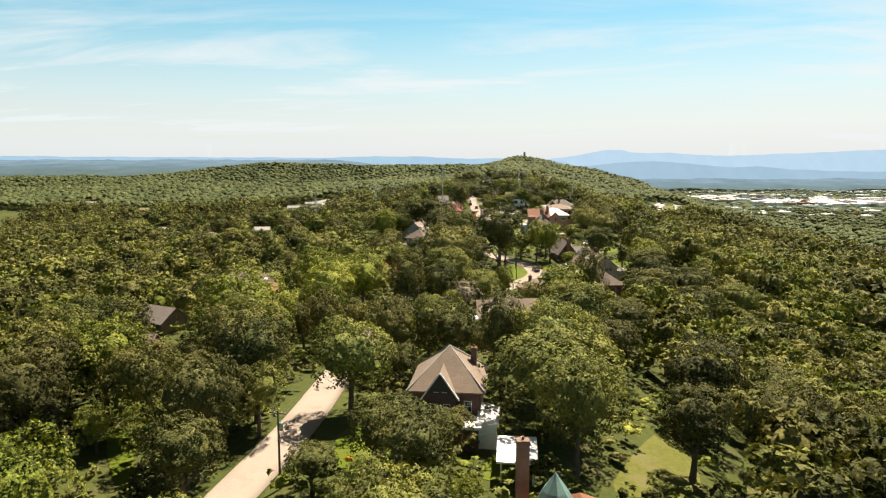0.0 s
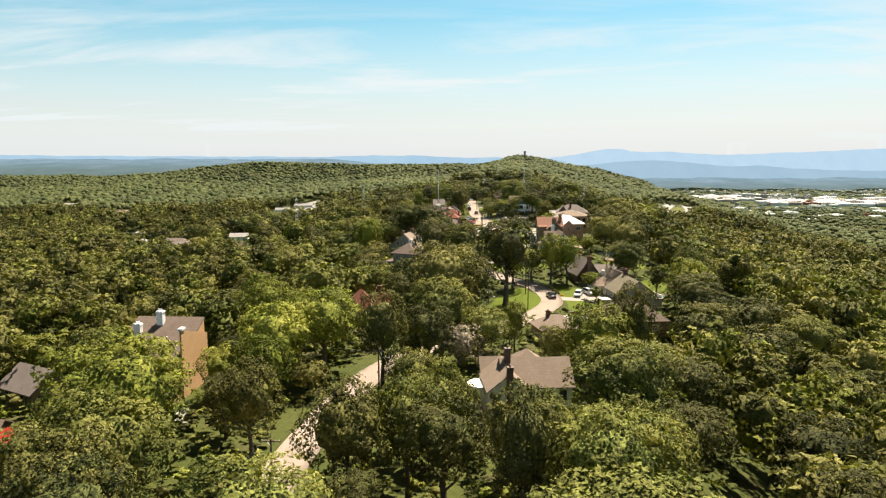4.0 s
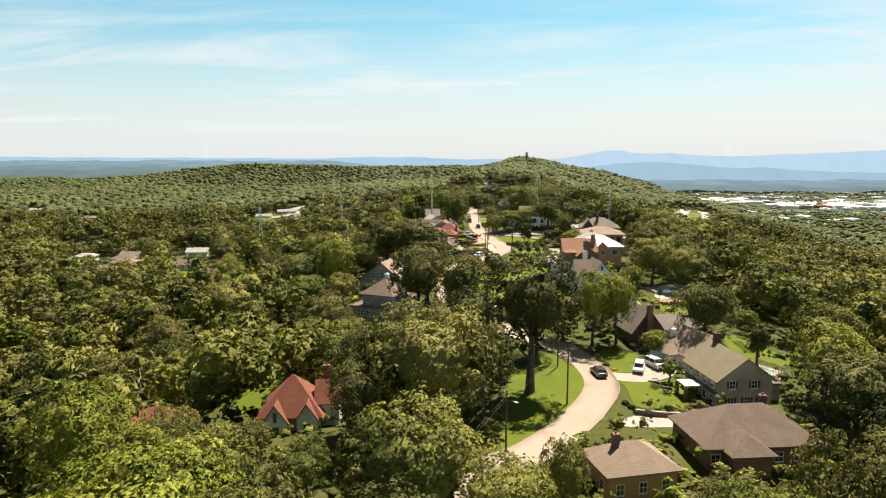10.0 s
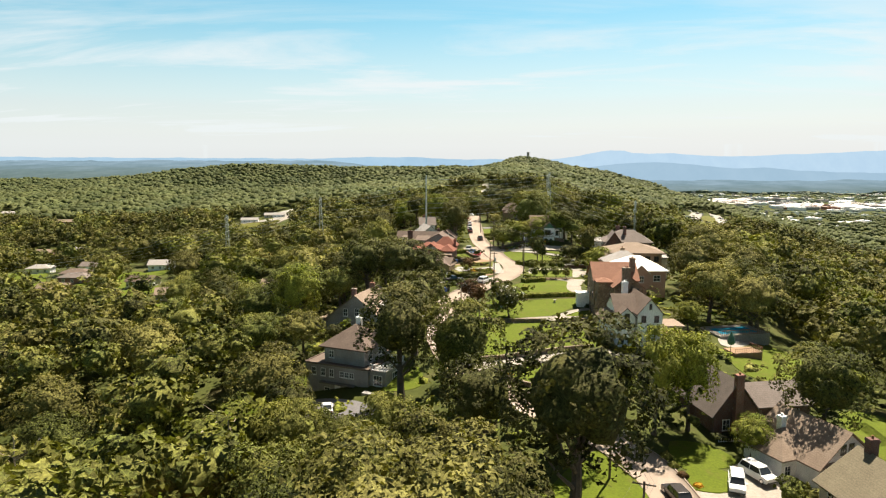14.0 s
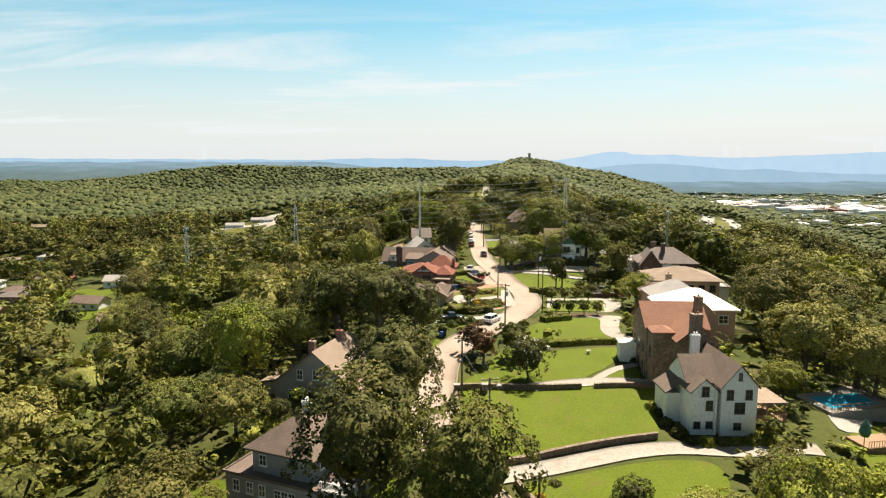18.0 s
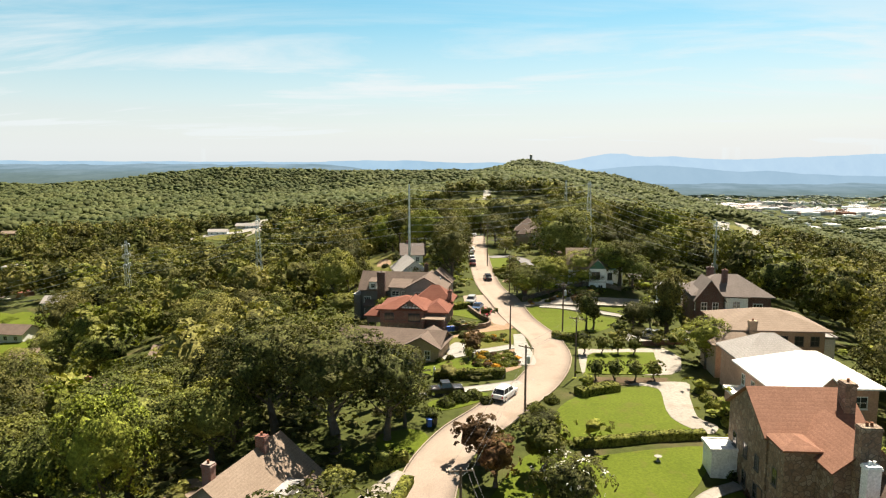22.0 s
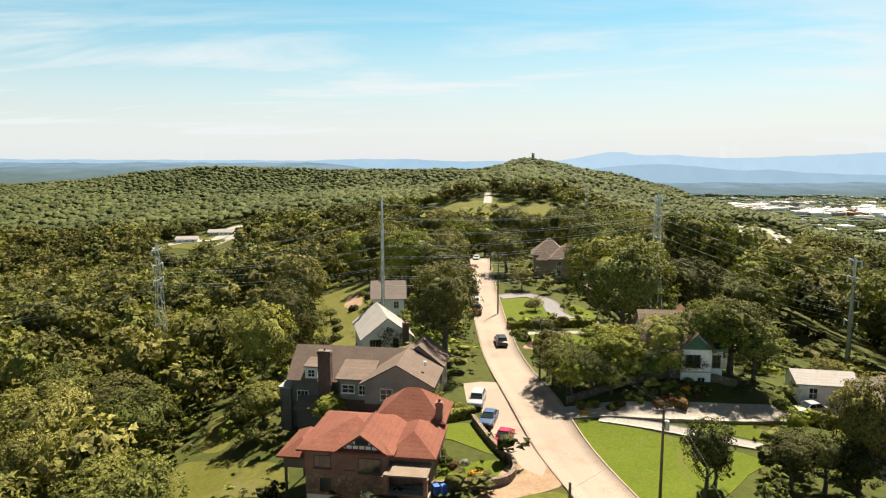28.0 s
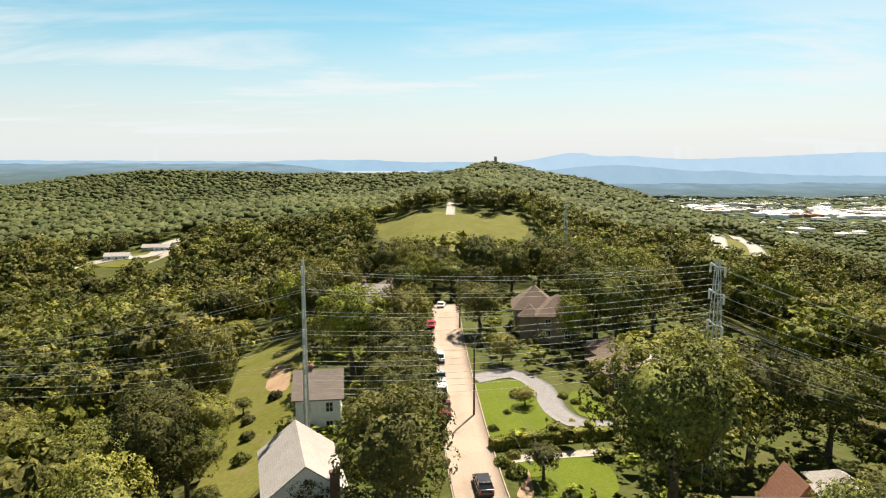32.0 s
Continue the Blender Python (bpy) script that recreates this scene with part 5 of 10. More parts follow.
def house_orange_cottage():
    h = house("storybook cottage with a steep orange-red tile roof and white gables", -24.6, 219.0, 4, 0.0, (-1, 13, -2, 11))
    wing(h, 0, 9.4, 0, 9, -3, 2.6, "tan", "hip", "x", 5.6, 0.6, "redroof")
    b = wing(h, 0.6, 4.4, -1.4, 4, -3, 2.2, "whiteside", "gable", "y", 2.8, 0.3, "redroof")
    c = wing(h, 5.8, 9.0, -1.0, 4, -3, 2.6, "whiteside", "gable", "y", 2.4, 0.3, "redroof")
    d = wing(h, 8.6, 12.2, 2.0, 7.4, -3, 4.2, "whiteside", "gable", "x", 2.8, 0.4, "redroof")
    window(b, "S", 1.9, 2.5, 0.4, 1.3, "darkframe", (0, 0)), window(b, "S", 1.9, 0.2, 1.2, 1.4), window(c, "S", 1.6, 0.4, 1.0, 1.5), window(d, "E", 2.6, 1.4, 1.0, 1.6)
    for x0, x1, y, z, r in ((0.3, 4.7, -1.72, 2.16, 3.0), (5.5, 9.3, -1.32, 2.5, 2.6)):
        for s in (0, 1):
            xa, xb = (x0, (x0 + x1) / 2) if s == 0 else (x1, (x0 + x1) / 2)
            part("bargeboard", tube_bm([(xa, y, z - 0.1), (xb, y, z + r)], 0.09, 4), "darkframe", h)
    chimney(h, 9.6, 9.2, 0, 8.2, 1.1, 0.9, "darkbrick", 1)


house_orange_cottage()
h, a = simple_house("low garage with an orange-red hipped tile roof", -47.6, 222.2, 4, 9.5, 6.5, 3.0, 2.4, "creamside", "redroof", "hip", "x", 1.6, "frame", False)
simple_house("small tan cottage with a hipped tan roof beside the road", 25, 197, 12, 9.5, 7.5, 3.4, 2.8, "ochre", "tanroof", "hip")


def house_wide_hip():
    h = house("low brick house with a wide brown hipped roof", 41, 206, 5, 0, (0, 17, 0, 11))
    a = wing(h, 0, 16.5, 0, 11, -4, 3.2, "brick", "hip", "x", 4.2, 0.7, "brownroof")
    wing(h, 2.5, 8, -2.5, 4, -4, 3.0, "brick", "hip", "y", 2.4, 0.6, "brownroof")
    wing(h, 12, 17.5, 5, 13, -4, 2.8, "creamside", "hip", "y", 2.4, 0.5, "brownroof")
    for u in (1.2, 10.5, 13.5):
        window(a, "S", u, 0.9, 1.2, 1.3)
    chimney(h, 11.5, 6.5, 5, 8.2, 1.0, 0.8, "darkbrick")


def house_cream():
    h = house("cream two-storey house with an olive gambrel roof and dark shutters", 51.3, 227.5, 6, 0, (-4, 15, -1, 12))
    a = wing(h, 0, 9.8, 0, 11.6, -4, 5.0, "creamside", "gable", "y", 3.6, 0.6, "oliveroof")
    for u in (2.6, 6.6):
        window(a, "S", u, 3.4, 0.95, 1.3, "frame", (1, 1), "darkframe")
    for u in (2.4, 5.4, 8.0):
        window(a, "S", u, 0.5, 1.0, 1.3, "frame", (1, 1), "darkframe")
    for u in (2.0, 4.6, 7.2, 9.8):
        window(a, "W", u, 3.2, 1.0, 1.3)
        window(a, "W", u, 0.4, 1.0, 1.4)
    slab(h, "jetty", -0.7, -0.02, 0.2, 11.4, 2.5, 2.75, "darkside", "dark overhang under the upper storey")
    slab(h, "porch_roof", -4.0, -0.75, 3.6, 7.2, 2.6, 2.85, "creamside", "pale flat porch roof")
    posts(h, [(-3.8, 3.8), (-3.8, 7.0)], -1, 2.6, 0.5, "brick")
    slab(h, "porch_floor", -4.2, -0.05, 3.0, 7.6, -1.5, 0.2, "brick", "brick porch")
    slab(h, "terrace", -4.6, -0.05, -1.4, 2.9, -1.5, 0.1, "brick", "red brick terrace")
    chimney(h, 5.2, 10.4, 6, 10.4, 1.1, 0.9, "darkbrick")
    wing(h, 9.8, 13.4, 3, 11, -4, 2.6, "creamside", "flat", "x", 0.15, 0.2, "greyroof")
    railing(h, [(9.8, 3), (13.4, 3), (13.4, 11)], 2.85, 0.9, "white", 0.35)


def house_white_cottage():
    h = house("white cottage with pale brown roofs and a broad front gable", 53.5, 245, 20, 0, (-1, 12, -1, 12))
    a = wing(h, 0, 9.5, 0, 10.5, -4, 3.3, "whiteside", "gable", "y", 3.8, 0.6, "tanroof")
    b = wing(h, -2.5, 5, 3.4, 9.8, -4, 3.0, "whiteside", "hip", "x", 2.8, 0.5, "tanroof")
    window(a, "S", 4.0, 4.4, 0.8, 1.1, "darkframe"), window(a, "S", 5.4, 4.4, 0.8, 1.1, "darkframe")
    window(a, "S", 1.8, 0.7, 1.0, 1.4), window(a, "S", 7.2, 0.7, 1.0, 1.4)
    window(a, "W", 1.6, 0.7, 1.0, 1.3), window(b, "S", 1.0, 0.7, 0.9, 1.3)
    wing(h, 0.4, 9.1, -2.4, -0.02, -4, 2.5, "whiteside", "shed", "y", 0.8, 0.4, "tanroof")
    chimney(h, 1.2, 7.2, 3, 7.2, 0.9, 0.8, "white")


def house_dark_brick_low():
    h = house("dark brick house with grey-brown roofs and a white front balcony", 46, 259.5, 8, 0, (-1, 20, -2, 12))
    a = wing(h, 0, 7, 0, 11, -4, 3.4, "darkbrick", "gable", "y", 4.6, 0.6, "greyroof")
    b = wing(h, 7, 18, 3, 11, -4, 2.8, "darkbrick", "gable", "x", 2.2, 0.6, "greyroof")
    window(a, "S", 2.0, 0.6, 1.0, 1.5), window(a, "S", 5.0, 0.6, 1.0, 1.5), window(a, "S", 3.5, 4.0, 0.9, 1.3)
    for u in (2, 5, 8.5):
        window(b, "S", u, 0.6, 1.1, 1.3)
    chimney(h, 3.5, -0.45, -3, 9.2, 1.2, 0.8, "brick")
    slab(h, "balcony", -0.5, 7.5, -2.4, -0.9, -0.4, -0.2, "concrete")
    railing(h, [(-0.5, -2.4), (7.5, -2.4)], -0.2, 0.95, "white", 0.4)
    posts(h, [(-0.4, -2.3), (7.4, -2.3)], -4, -0.4, 0.25, "white")


def house_tall_grey():
    h = house("tall grey-brown house with hipped brown roofs and a white-railed deck", -19.2, 284, -24, 0.4, (-1, 16, -2, 21))
    a = wing(h, 0, 13, 0, 8.5, -3, 5.4, "greyside", "flat", "x", 0.15, 0.25, "brownroof")
    b = wing(h, 3.2, 11.6, 1.2, 9.6, 5.6, 8.6, "greyside", "hip", "x", 3.6, 0.8, "brownroof")
    for u in (1.6, 3.6, 5.4):
        window(a, "S", u, 3.4, 0.8, 1.3)
    for u in (7.6, 8.6, 9.6):
        window(a, "S", u, 3.6, 0.8, 0.9)
    for u in (4.4, 8.8):
        window(a, "S", u, 0.2, 1.0, 1.0)
    door(a, "S", 6.6, -0.3, 0.95, 2.0, "frame")
    slab(h, "overhang", 3.2, 10.4, -0.9, -0.02, 2.2, 2.4, "darkside")
    window(b, "S", 1.5, 6.6, 0.9, 1.2), window(b, "E", 2.2, 6.6, 0.9, 1.2), window(b, "E", 5.5, 6.6, 0.9, 1.2)
    chimney(h, 7.4, 6.6, 9, 13.2, 1.0, 0.8, "white", 1)
    c = wing(h, 13, 16.2, 0.6, 7.6, -3, 5.2, "greyside", "flat", "x", 0.1, 0.15, "paleroof")
    railing(h, [(13, 0.6), (16.2, 0.6), (16.2, 7.6), (13, 7.6)], 5.5, 1.0, "white", 0.28)
    window(c, "S", 1.6, 2.8, 1.6, 1.7, "frame", (2, 1)), window(c, "E", 3.5, 2.8, 1.8, 1.7, "frame", (2, 1))
    slab(h, "side_wall", 13, 15.4, -2.4, 0.58, -3, 2.2, "greyside")
    bm = bmesh.new()
    for i in range(6):
        add_box(bm, 15.5, 17.6, 0.2 - 0.45 * i, 0.65 - 0.45 * i, -3, 1.6 - 0.3 * i)
    part("steps", bm, "concrete", h, "pale outside steps")
    d = wing(h, 1.0, 9.6, 11.5, 19.5, -3, 5.6, "greyside", "gable", "y", 2.4, 0.7, "brownroof")
    window(d, "S", 4.3, 3.4, 1.2, 1.3)


def house_craftsman():
    h = house("grey craftsman house with a broad tan gabled roof and red porch", -20.2, 312.5, -17, 0, (-1, 16, -1, 14))
    a = wing(h, 0, 14.5, 0, 12, -4, 3.4, "greyside", "gable", "y", 5.6, 0.9, "tanroof")
    b = wing(h, 9.2, 12.6, 3.2, 8.2, 3.6, 6.4, "greyside", "shed", "x", -0.8, 0.35, "tanroof")
    window(b, "E", 1.6, 4.7, 0.9, 1.0), window(b, "E", 3.4, 4.7, 0.9, 1.0)
    window(a, "S", 4.6, 4.2, 0.9, 1.5), window(a, "S", 7.4, 4.4, 0.9, 1.5), window(a, "S", 10.0, 0.8, 1.0, 1.5), window(a, "S", 3.0, 0.8, 1.0, 1.5), window(a, "S", 6.2, 0.8, 1.6, 1.5, "frame", (2, 1))
    chimney(h, 6.0, 1.8, 5, 10.2, 1.0, 0.8, "brick"), chimney(h, 7.6, 8.6, 7.4, 10.4, 1.1, 0.8, "brick")
    c = wing(h, 14.5, 17.2, 0.4, 6, -4, 0.4, "brick", "flat", "x", 0.1, 0.1, "wood")
    posts(h, [(17.0, 0.6), (17.0, 3.2), (17.0, 5.8), (14.8, 0.6)], 0.5, 2.9, 0.22, "white")
    slab(h, "porch_roof", 14.3, 17.8, 0.0, 6.4, 2.9, 3.15, "tanroof")
    slab(h, "porch_seat", 15.0, 16.6, 4.6, 5.6, 0.6, 1.2, "red", "red porch bench")
    d = wing(h, -4.5, 0, 4, 12, -4, 1.6, "greyside", "shed", "x", 1.2, 0.6, "tanroof")
    window(d, "W", 3, 0.0, 1.0, 1.2)


def house_white_french():
    h = house("white rendered house with steep brown gabled roofs", 40.2, 295.4, 1, 2.0, (-4, 15, -1, 13))
    a = wing(h, 5.0, 10.0, 0, 11.5, -5, 4.9, "white", "gable", "y", 2.9, 0.3, "brownroof")
    b = wing(h, 1.2, 5.6, 2.4, 9.4, -5, 4.9, "white", "gable", "x", 2.8, 0.35, "brownroof")
    c = wing(h, 1.0, 4.6, 0.3, 5.0, -5, 4.2, "white", "gable", "y", 1.7, 0.3, "brownroof")
    for u, z in ((1.2, 3.2), (3.8, 3.2)):
        window(a, "S", u, z, 0.8, 1.2, "darkframe")
    window(a, "S", 2.6, 1.2, 1.3, 1.4, "darkframe"), window(a, "S", 2.4, -1.1, 0.9, 0.8, "darkframe"), window(a, "S", 2.5, 5.9, 0.35, 0.9, "darkframe", (0, 0))
    window(c, "S", 1.9, 3.6, 0.85, 1.2, "darkframe"), window(c, "S", 2.5, 1.6, 0.8, 1.2, "darkframe"), window(c, "S", 0.9, -1.0, 0.8, 0.8, "darkframe"), window(c, "S", 2.6, -1.0, 0.8, 0.8, "darkframe")
    window(b, "W", 2.2, 2.6, 0.7, 1.5, "darkframe"), window(b, "W", 4.6, 2.6, 0.7, 1.5, "darkframe")
    wing(h, -1.0, 1.2, 4.2, 9.0, -5, 2.6, "white", "shed", "x", 1.6, 0.3, "brownroof")
    bm = tube_bm([(4.2, 0.2, -2.6), (4.2, 0.15, 5.0)], 0.07, 6)
    part("downpipe", bm, "frame", h)
    chimney(h, 5.2, 10.2, 4, 9.6, 1.2, 0.9, "white", 2)
    slab(h, "carport_roof", 10.0, 15.6, 2.2, 8.6, 1.5, 1.75, "tanroof")
    posts(h, [(15.3, 2.5), (15.3, 8.3), (12.8, 2.5)], -5, 1.5, 0.2, "wood")
    slab(h, "deck", 10.0, 15.6, 2.2, 8.6, -1.2, -1.0, "wood")
    railing(h, [(10.5, 2.2), (15.6, 2.2), (15.6, 8.6)], -1.0, 1.0, "wood", 0.25)


def house_fieldstone():
    h = house("brown fieldstone house with terracotta shingle roofs and tall chimneys", 40.4, 308.4, -4, 1.0, (-1, 13, -1, 18))
    a = wing(h, 0, 9.8, 6.5, 16.5, -4, 8.2, "fieldstone", "gable", "x", 3.3, 0.4, "terracotta")
    b = wing(h, 3.2, 9.4, 0, 8, -4, 7.8, "fieldstone", "gable", "y", 2.5, 0.4, "terracotta")
    c = wing(h, 0.2, 3.2, 3.0, 6.5, -4, 8.3, "fieldstone", "hip", "x", 0.9, 0.35, "terracotta")
    chimney(h, 5.6, -0.5, -4, 12.3, 1.7, 1.1, "fieldstone", 2)
    chimney(h, 9.0, 9.5, 8, 13.0, 1.1, 1.5, "fieldstone", 1)
    window(b, "S", 4.9, 6.4, 0.7, 1.1, "darkframe"), window(b, "S", 5.0, 3.4, 0.9, 1.3, "darkframe"), window(b, "S", 5.0, 0.4, 1.0, 1.4, "darkframe")
    window(b, "S", 0.7, 3.4, 0.7, 1.3, "darkframe")
    for u in (2.0, 5.0, 8.0):
        window(a, "W", u, 3.8, 0.9, 1.4, "darkframe"), window(a, "W", u, 0.6, 0.9, 1.5, "darkframe")
    window(c, "W", 1.7, 4.0, 0.8, 1.6, "darkframe")
    door(a, "W", 9.0, 0.0, 1.1, 2.2, "wood", "darkframe")
    wing(h, -2.8, 0, 13.5, 16.4, -3, 3.4, "white", "flat", "x", 0.15, 0.2, "whiteroof")
    slab(h, "awning", 9.8, 12.0, 5.0, 8.5, 3.0, 3.2, "black", "dark awning")


def house_pink():
    h = house("pink stucco house with bright white roofs", 49.6, 331.2, -3, 0.6, (-3, 18, -1, 21))
    a = wing(h, 0, 13, 0, 10.5, -5, 6.2, "pink", "hip", "x", 3.2, 0.7, "whiteroof")
    b = wing(h, 4.8, 8.4, -0.8, 4, -5, 6.0, "pink", "gable", "y", 1.7, 0.5, "whiteroof")
    c = wing(h, 0.6, 10.5, 10.5, 18.5, -5, 6.4, "pink", "hip", "x", 3.0, 0.7, "paleroof")
    window(a, "S", 2.6, 3.6, 1.9, 1.5, "frame", (1, 1)), window(b, "S", 2.0, 3.4, 1.0, 1.5), window(a, "S", 3.2, 0.3, 0.9, 2.0, "frame", (1, 2))
    window(a, "S", 10.8, 3.6, 1.6, 1.4)
    for u in (2.0, 5.0, 8.0):
        window(a, "W", u, 3.6, 0.9, 1.4), window(a, "W", u, 0.4, 0.9, 1.5)
    wing(h, -2.4, 0, 4.6, 8.6, -3, 3.0, "pink", "flat", "x", 0.2, 0.25, "whiteroof")
    slab(h, "door_canopy", -1.2, -0.02, 0.8, 4.2, 2.7, 2.95, "greyroof")
    bm = bmesh.new()
    add_box(bm, -0.3, 4.7, -0.12, -0.004, 2.75, 3.0)
    part("string_course", bm, "white", h)


def house_tan_hip():
    h = house("tan house with a very broad tan hipped roof", 54.8, 355, -6, 2.2, (-4, 22, -3, 15))
    a = wing(h, 0, 14.5, 0, 12, -6, 5.0, "tan", "hip", "x", 2.4, 0.9, "tanroof")
    b = wing(h, -3.0, 3.6, -3.0, 5, -6, 3.2, "tan", "hip", "x", 2.4, 0.7, "tanroof")
    for u in (5.6, 8.2, 10.6, 13):
        window(a, "S", u, 2.6, 1.2, 1.4, "darkframe"), window(a, "S", u, -0.2, 1.2, 1.4, "darkframe")
    window(b, "S", 2.2, 0.8, 1.3, 1.3), window(b, "S", 4.6, 0.8, 1.3, 1.3)
    chimney(h, 3.2, -0.5, 4, 6.6, 1.2, 0.8, "tan")
    wing(h, 14.5, 17.5, 3, 10, -8, 3.0, "white", "flat", "x", 0.2, 0.3, "paleroof")


def house_red_brick_tall():
    h = house("tall dark red brick house with brown gables and a white dormer", 61, 386, -9, 0, (-3, 17, -2, 13))
    a = wing(h, 0, 15, 0, 10.5, -4, 6.6, "darkbrick", "hip", "x", 3.8, 0.7, "greyroof")
    b = wing(h, 0.2, 5.4, -1.4, 6, -4, 6.4, "darkbrick", "gable", "y", 3.6, 0.6, "greyroof")
    c = wing(h, 6.0, 10.4, -0.6, 4.0, -4, 6.4, "white", "flat", "x", 0.1, 0.3, "greyroof")
    slab(h, "skirt_roof", 5.6, 10.8, -1.8, -0.62, 3.2, 3.5, "darkroof")
    wing(h, 5.6, 12.0, -3.4, -0.02, -4, 1.4, "darkbrick", "shed", "y", 1.4, 0.4, "greyroof")
    window(b, "S", 1.5, 3.9, 1.0, 1.5), window(b, "S", 3.7, 3.9, 1.0, 1.5), window(b, "S", 2.6, 0.4, 1.9, 1.6, "frame", (2, 1))
    window(c, "S", 2.2, 4.4, 1.3, 1.2), window(a, "S", 12.5, 3.6, 1.7, 1.5, "frame", (2, 1)), window(a, "S", 12.5, 0.3, 1.2, 1.5)
    for u in (2.5, 6):
        window(b, "W", u, 3.8, 0.9, 1.4), window(b, "W", u, 0.4, 0.9, 1.4)
    chimney(h, 6.6, 3.2, 6, 11.6, 1.0, 1.0, "darkbrick")
    chimney(h, 4.8, 8.0, 8, 11.4, 1.4, 0.9, "darkbrick")


def house_ranch():
    h = house("long tan house with brown roof, bay window and garage below", -9.8, 367.4, -15, 2.2, (-4, 20, -2, 11))
    a = wing(h, 0, 18.6, 0, 7.6, -5, 5.0, "tan", "gable", "x", 1.7, 0.6, "brownroof")
    b = wing(h, 12.6, 18.8, -0.8, 7, -5, 5.0, "tan", "gable", "y", 1.6, 0.6, "brownroof")
    window(a, "S", 2.2, 3.0, 2.4, 1.5, "frame", (3, 1)), window(a, "S", 7.6, 3.4, 0.9, 0.9), window(b, "S", 1.2, 2.9, 0.9, 1.4), window(b, "S", 4.2, 2.9, 0.9, 1.4)
    bm = bmesh.new()
    poly_prism(bm, [(9.4, 0), (9.9, -0.8), (11.3, -0.8), (11.8, 0)], 2.6, 4.4)
    bay = part("bay_window", bm, "frame", h)
    bm = bmesh.new()
    add_box(bm, 10.0, 10.55, -0.84, -0.806, 2.9, 4.1), add_box(bm, 10.65, 11.2, -0.84, -0.806, 2.9, 4.1)
    part("pane", bm, "glass", bay)
    bm = bmesh.new()
    poly_prism(bm, [(9.1, 0), (9.75, -1.0), (11.45, -1.0), (12.1, 0)], 4.41, 4.6)
    part("bay_roof", bm, "brownroof", bay)
    for u in (2.2, 5.6):
        f = door(a, "S", u, -1.2, 2.6, 2.4, "glass", "frame")
    window(b, "S", 2.6, 0.4, 1.6, 0.6), window(a, "S", 9.6, 0.3, 1.4, 0.6)
    bm = tube_bm([(8.2, -0.12, -2), (8.2, -0.12, 4.8)], 0.06, 6)
    part("downpipe", bm, "frame", h)
    wing(h, -3.2, 0, 1.5, 8, -3, 3.6, "tan", "shed", "x", 1.2, 0.5, "brownroof")


def half_timber(root, x0, x1, y, z, rise):
    """White gable panel with dark timbers."""
    g = part("gable_panel", gable_bm(x0, x1, y, z, rise), "white", root, "white half-timbered gable")
    bm = bmesh.new()
    mid = (x0 + x1) / 2
    n = 7
    for i in range(1, n):
        x = x0 + (x1 - x0) * i / n
        top = rise * (1 - abs(x - mid) / (x1 - mid))
        add_box(bm, x - 0.06, x + 0.06, y - 0.10, y - 0.054, z, z + max(top, 0.1))
    for k in (0.0, 0.42):
        w = (x1 - x0) / 2 * (1 - k)
        add_box(bm, mid - w, mid + w, y - 0.105, y - 0.056, z + rise * k - 0.06, z + rise * k + 0.08)
    part("timbers", bm, "darkframe", g)
    bm = box_bm(mid - 0.7, mid + 0.7, y - 0.14, y - 0.108, z + rise * 0.42 + 0.1, z + rise * 0.42 + 0.9)
    part("vent", bm, "glass", g)


def house_red_roof():
    h = house("brick house with red tile roofs and a half-timbered gable", -3.6, 382.8, -9, 2.4, (-4, 15, -1, 14))
    a = wing(h, 0, 9.0, 0, 9.5, 1.7, 4.5, "brick", "hip", "x", 2.0, 0.7, "redroof")
    slab(h, "stone_base", 0.02, 8.98, 0.02, 9.48, -6, 1.696, "fieldstone", "fieldstone basement walls")
    b = wing(h, 3.6, 8.9, -0.1, 5, 1.7, 4.5, "brick", "gable", "y", 1.9, 0.7, "redroof")
    half_timber(h, 3.9, 8.6, -0.14, 4.55, 1.6)
    for u, w in ((1.9, 1.7), (4.8, 1.0)):
        window(a, "S", u, 2.5, w, 1.2, "darkframe", (2 if w > 1.5 else 1, 0))
    window(b, "S", 3.4, 2.3, 2.2, 1.4, "darkframe", (2, 0))
    bm = box_bm(1.6, 2.8, -0.06, -0.004, -0.2, 1.3)
    part("basement_window", bm, "glass", h)
    c = wing(h, 9.0, 13.2, 1.0, 8.5, -6, 3.9, "brick", "hip", "y", 1.8, 0.7, "redroof")
    slab(h, "porch_roof", 8.9, 13.4, -2.2, 0.9, 3.0, 3.2, "tanroof", "faded flat porch roof")
    posts(h, [(9.1, -2.0), (13.2, -2.0)], -4.5, 3.0, 0.4, "brick")
    slab(h, "porch_wall", 9.1, 13.2, -2.15, -1.95, -1.5, 1.2, "brick")
    slab(h, "porch_floor", 9.0, 13.3, -1.94, 0.96, -2, 0.3, "concrete")
    wing(h, -3.2, 0, 2.0, 8.0, 1.2, 2.6, "darkside", "hip", "y", 1.5, 0.6, "redroof")
    posts(h, [(-3.0, 2.2), (-3.0, 7.8)], -3, 1.2, 0.25, "darkframe")
    wing(h, 6.0, 13.0, 8.6, 14.0, -3, 4.6, "brick", "pyramid", "x", 3.0, 0.8, "redroof")
    chimney(h, 13.0, 8.6, 3, 7.0, 0.8, 0.8, "brick")
    f = door(a, "S", 1.6, -3.0, 2.6, 2.3, "frame", "frame")
    f = door(a, "S", 6.6, -2.0, 0.9, 2.0, "frame", "frame")


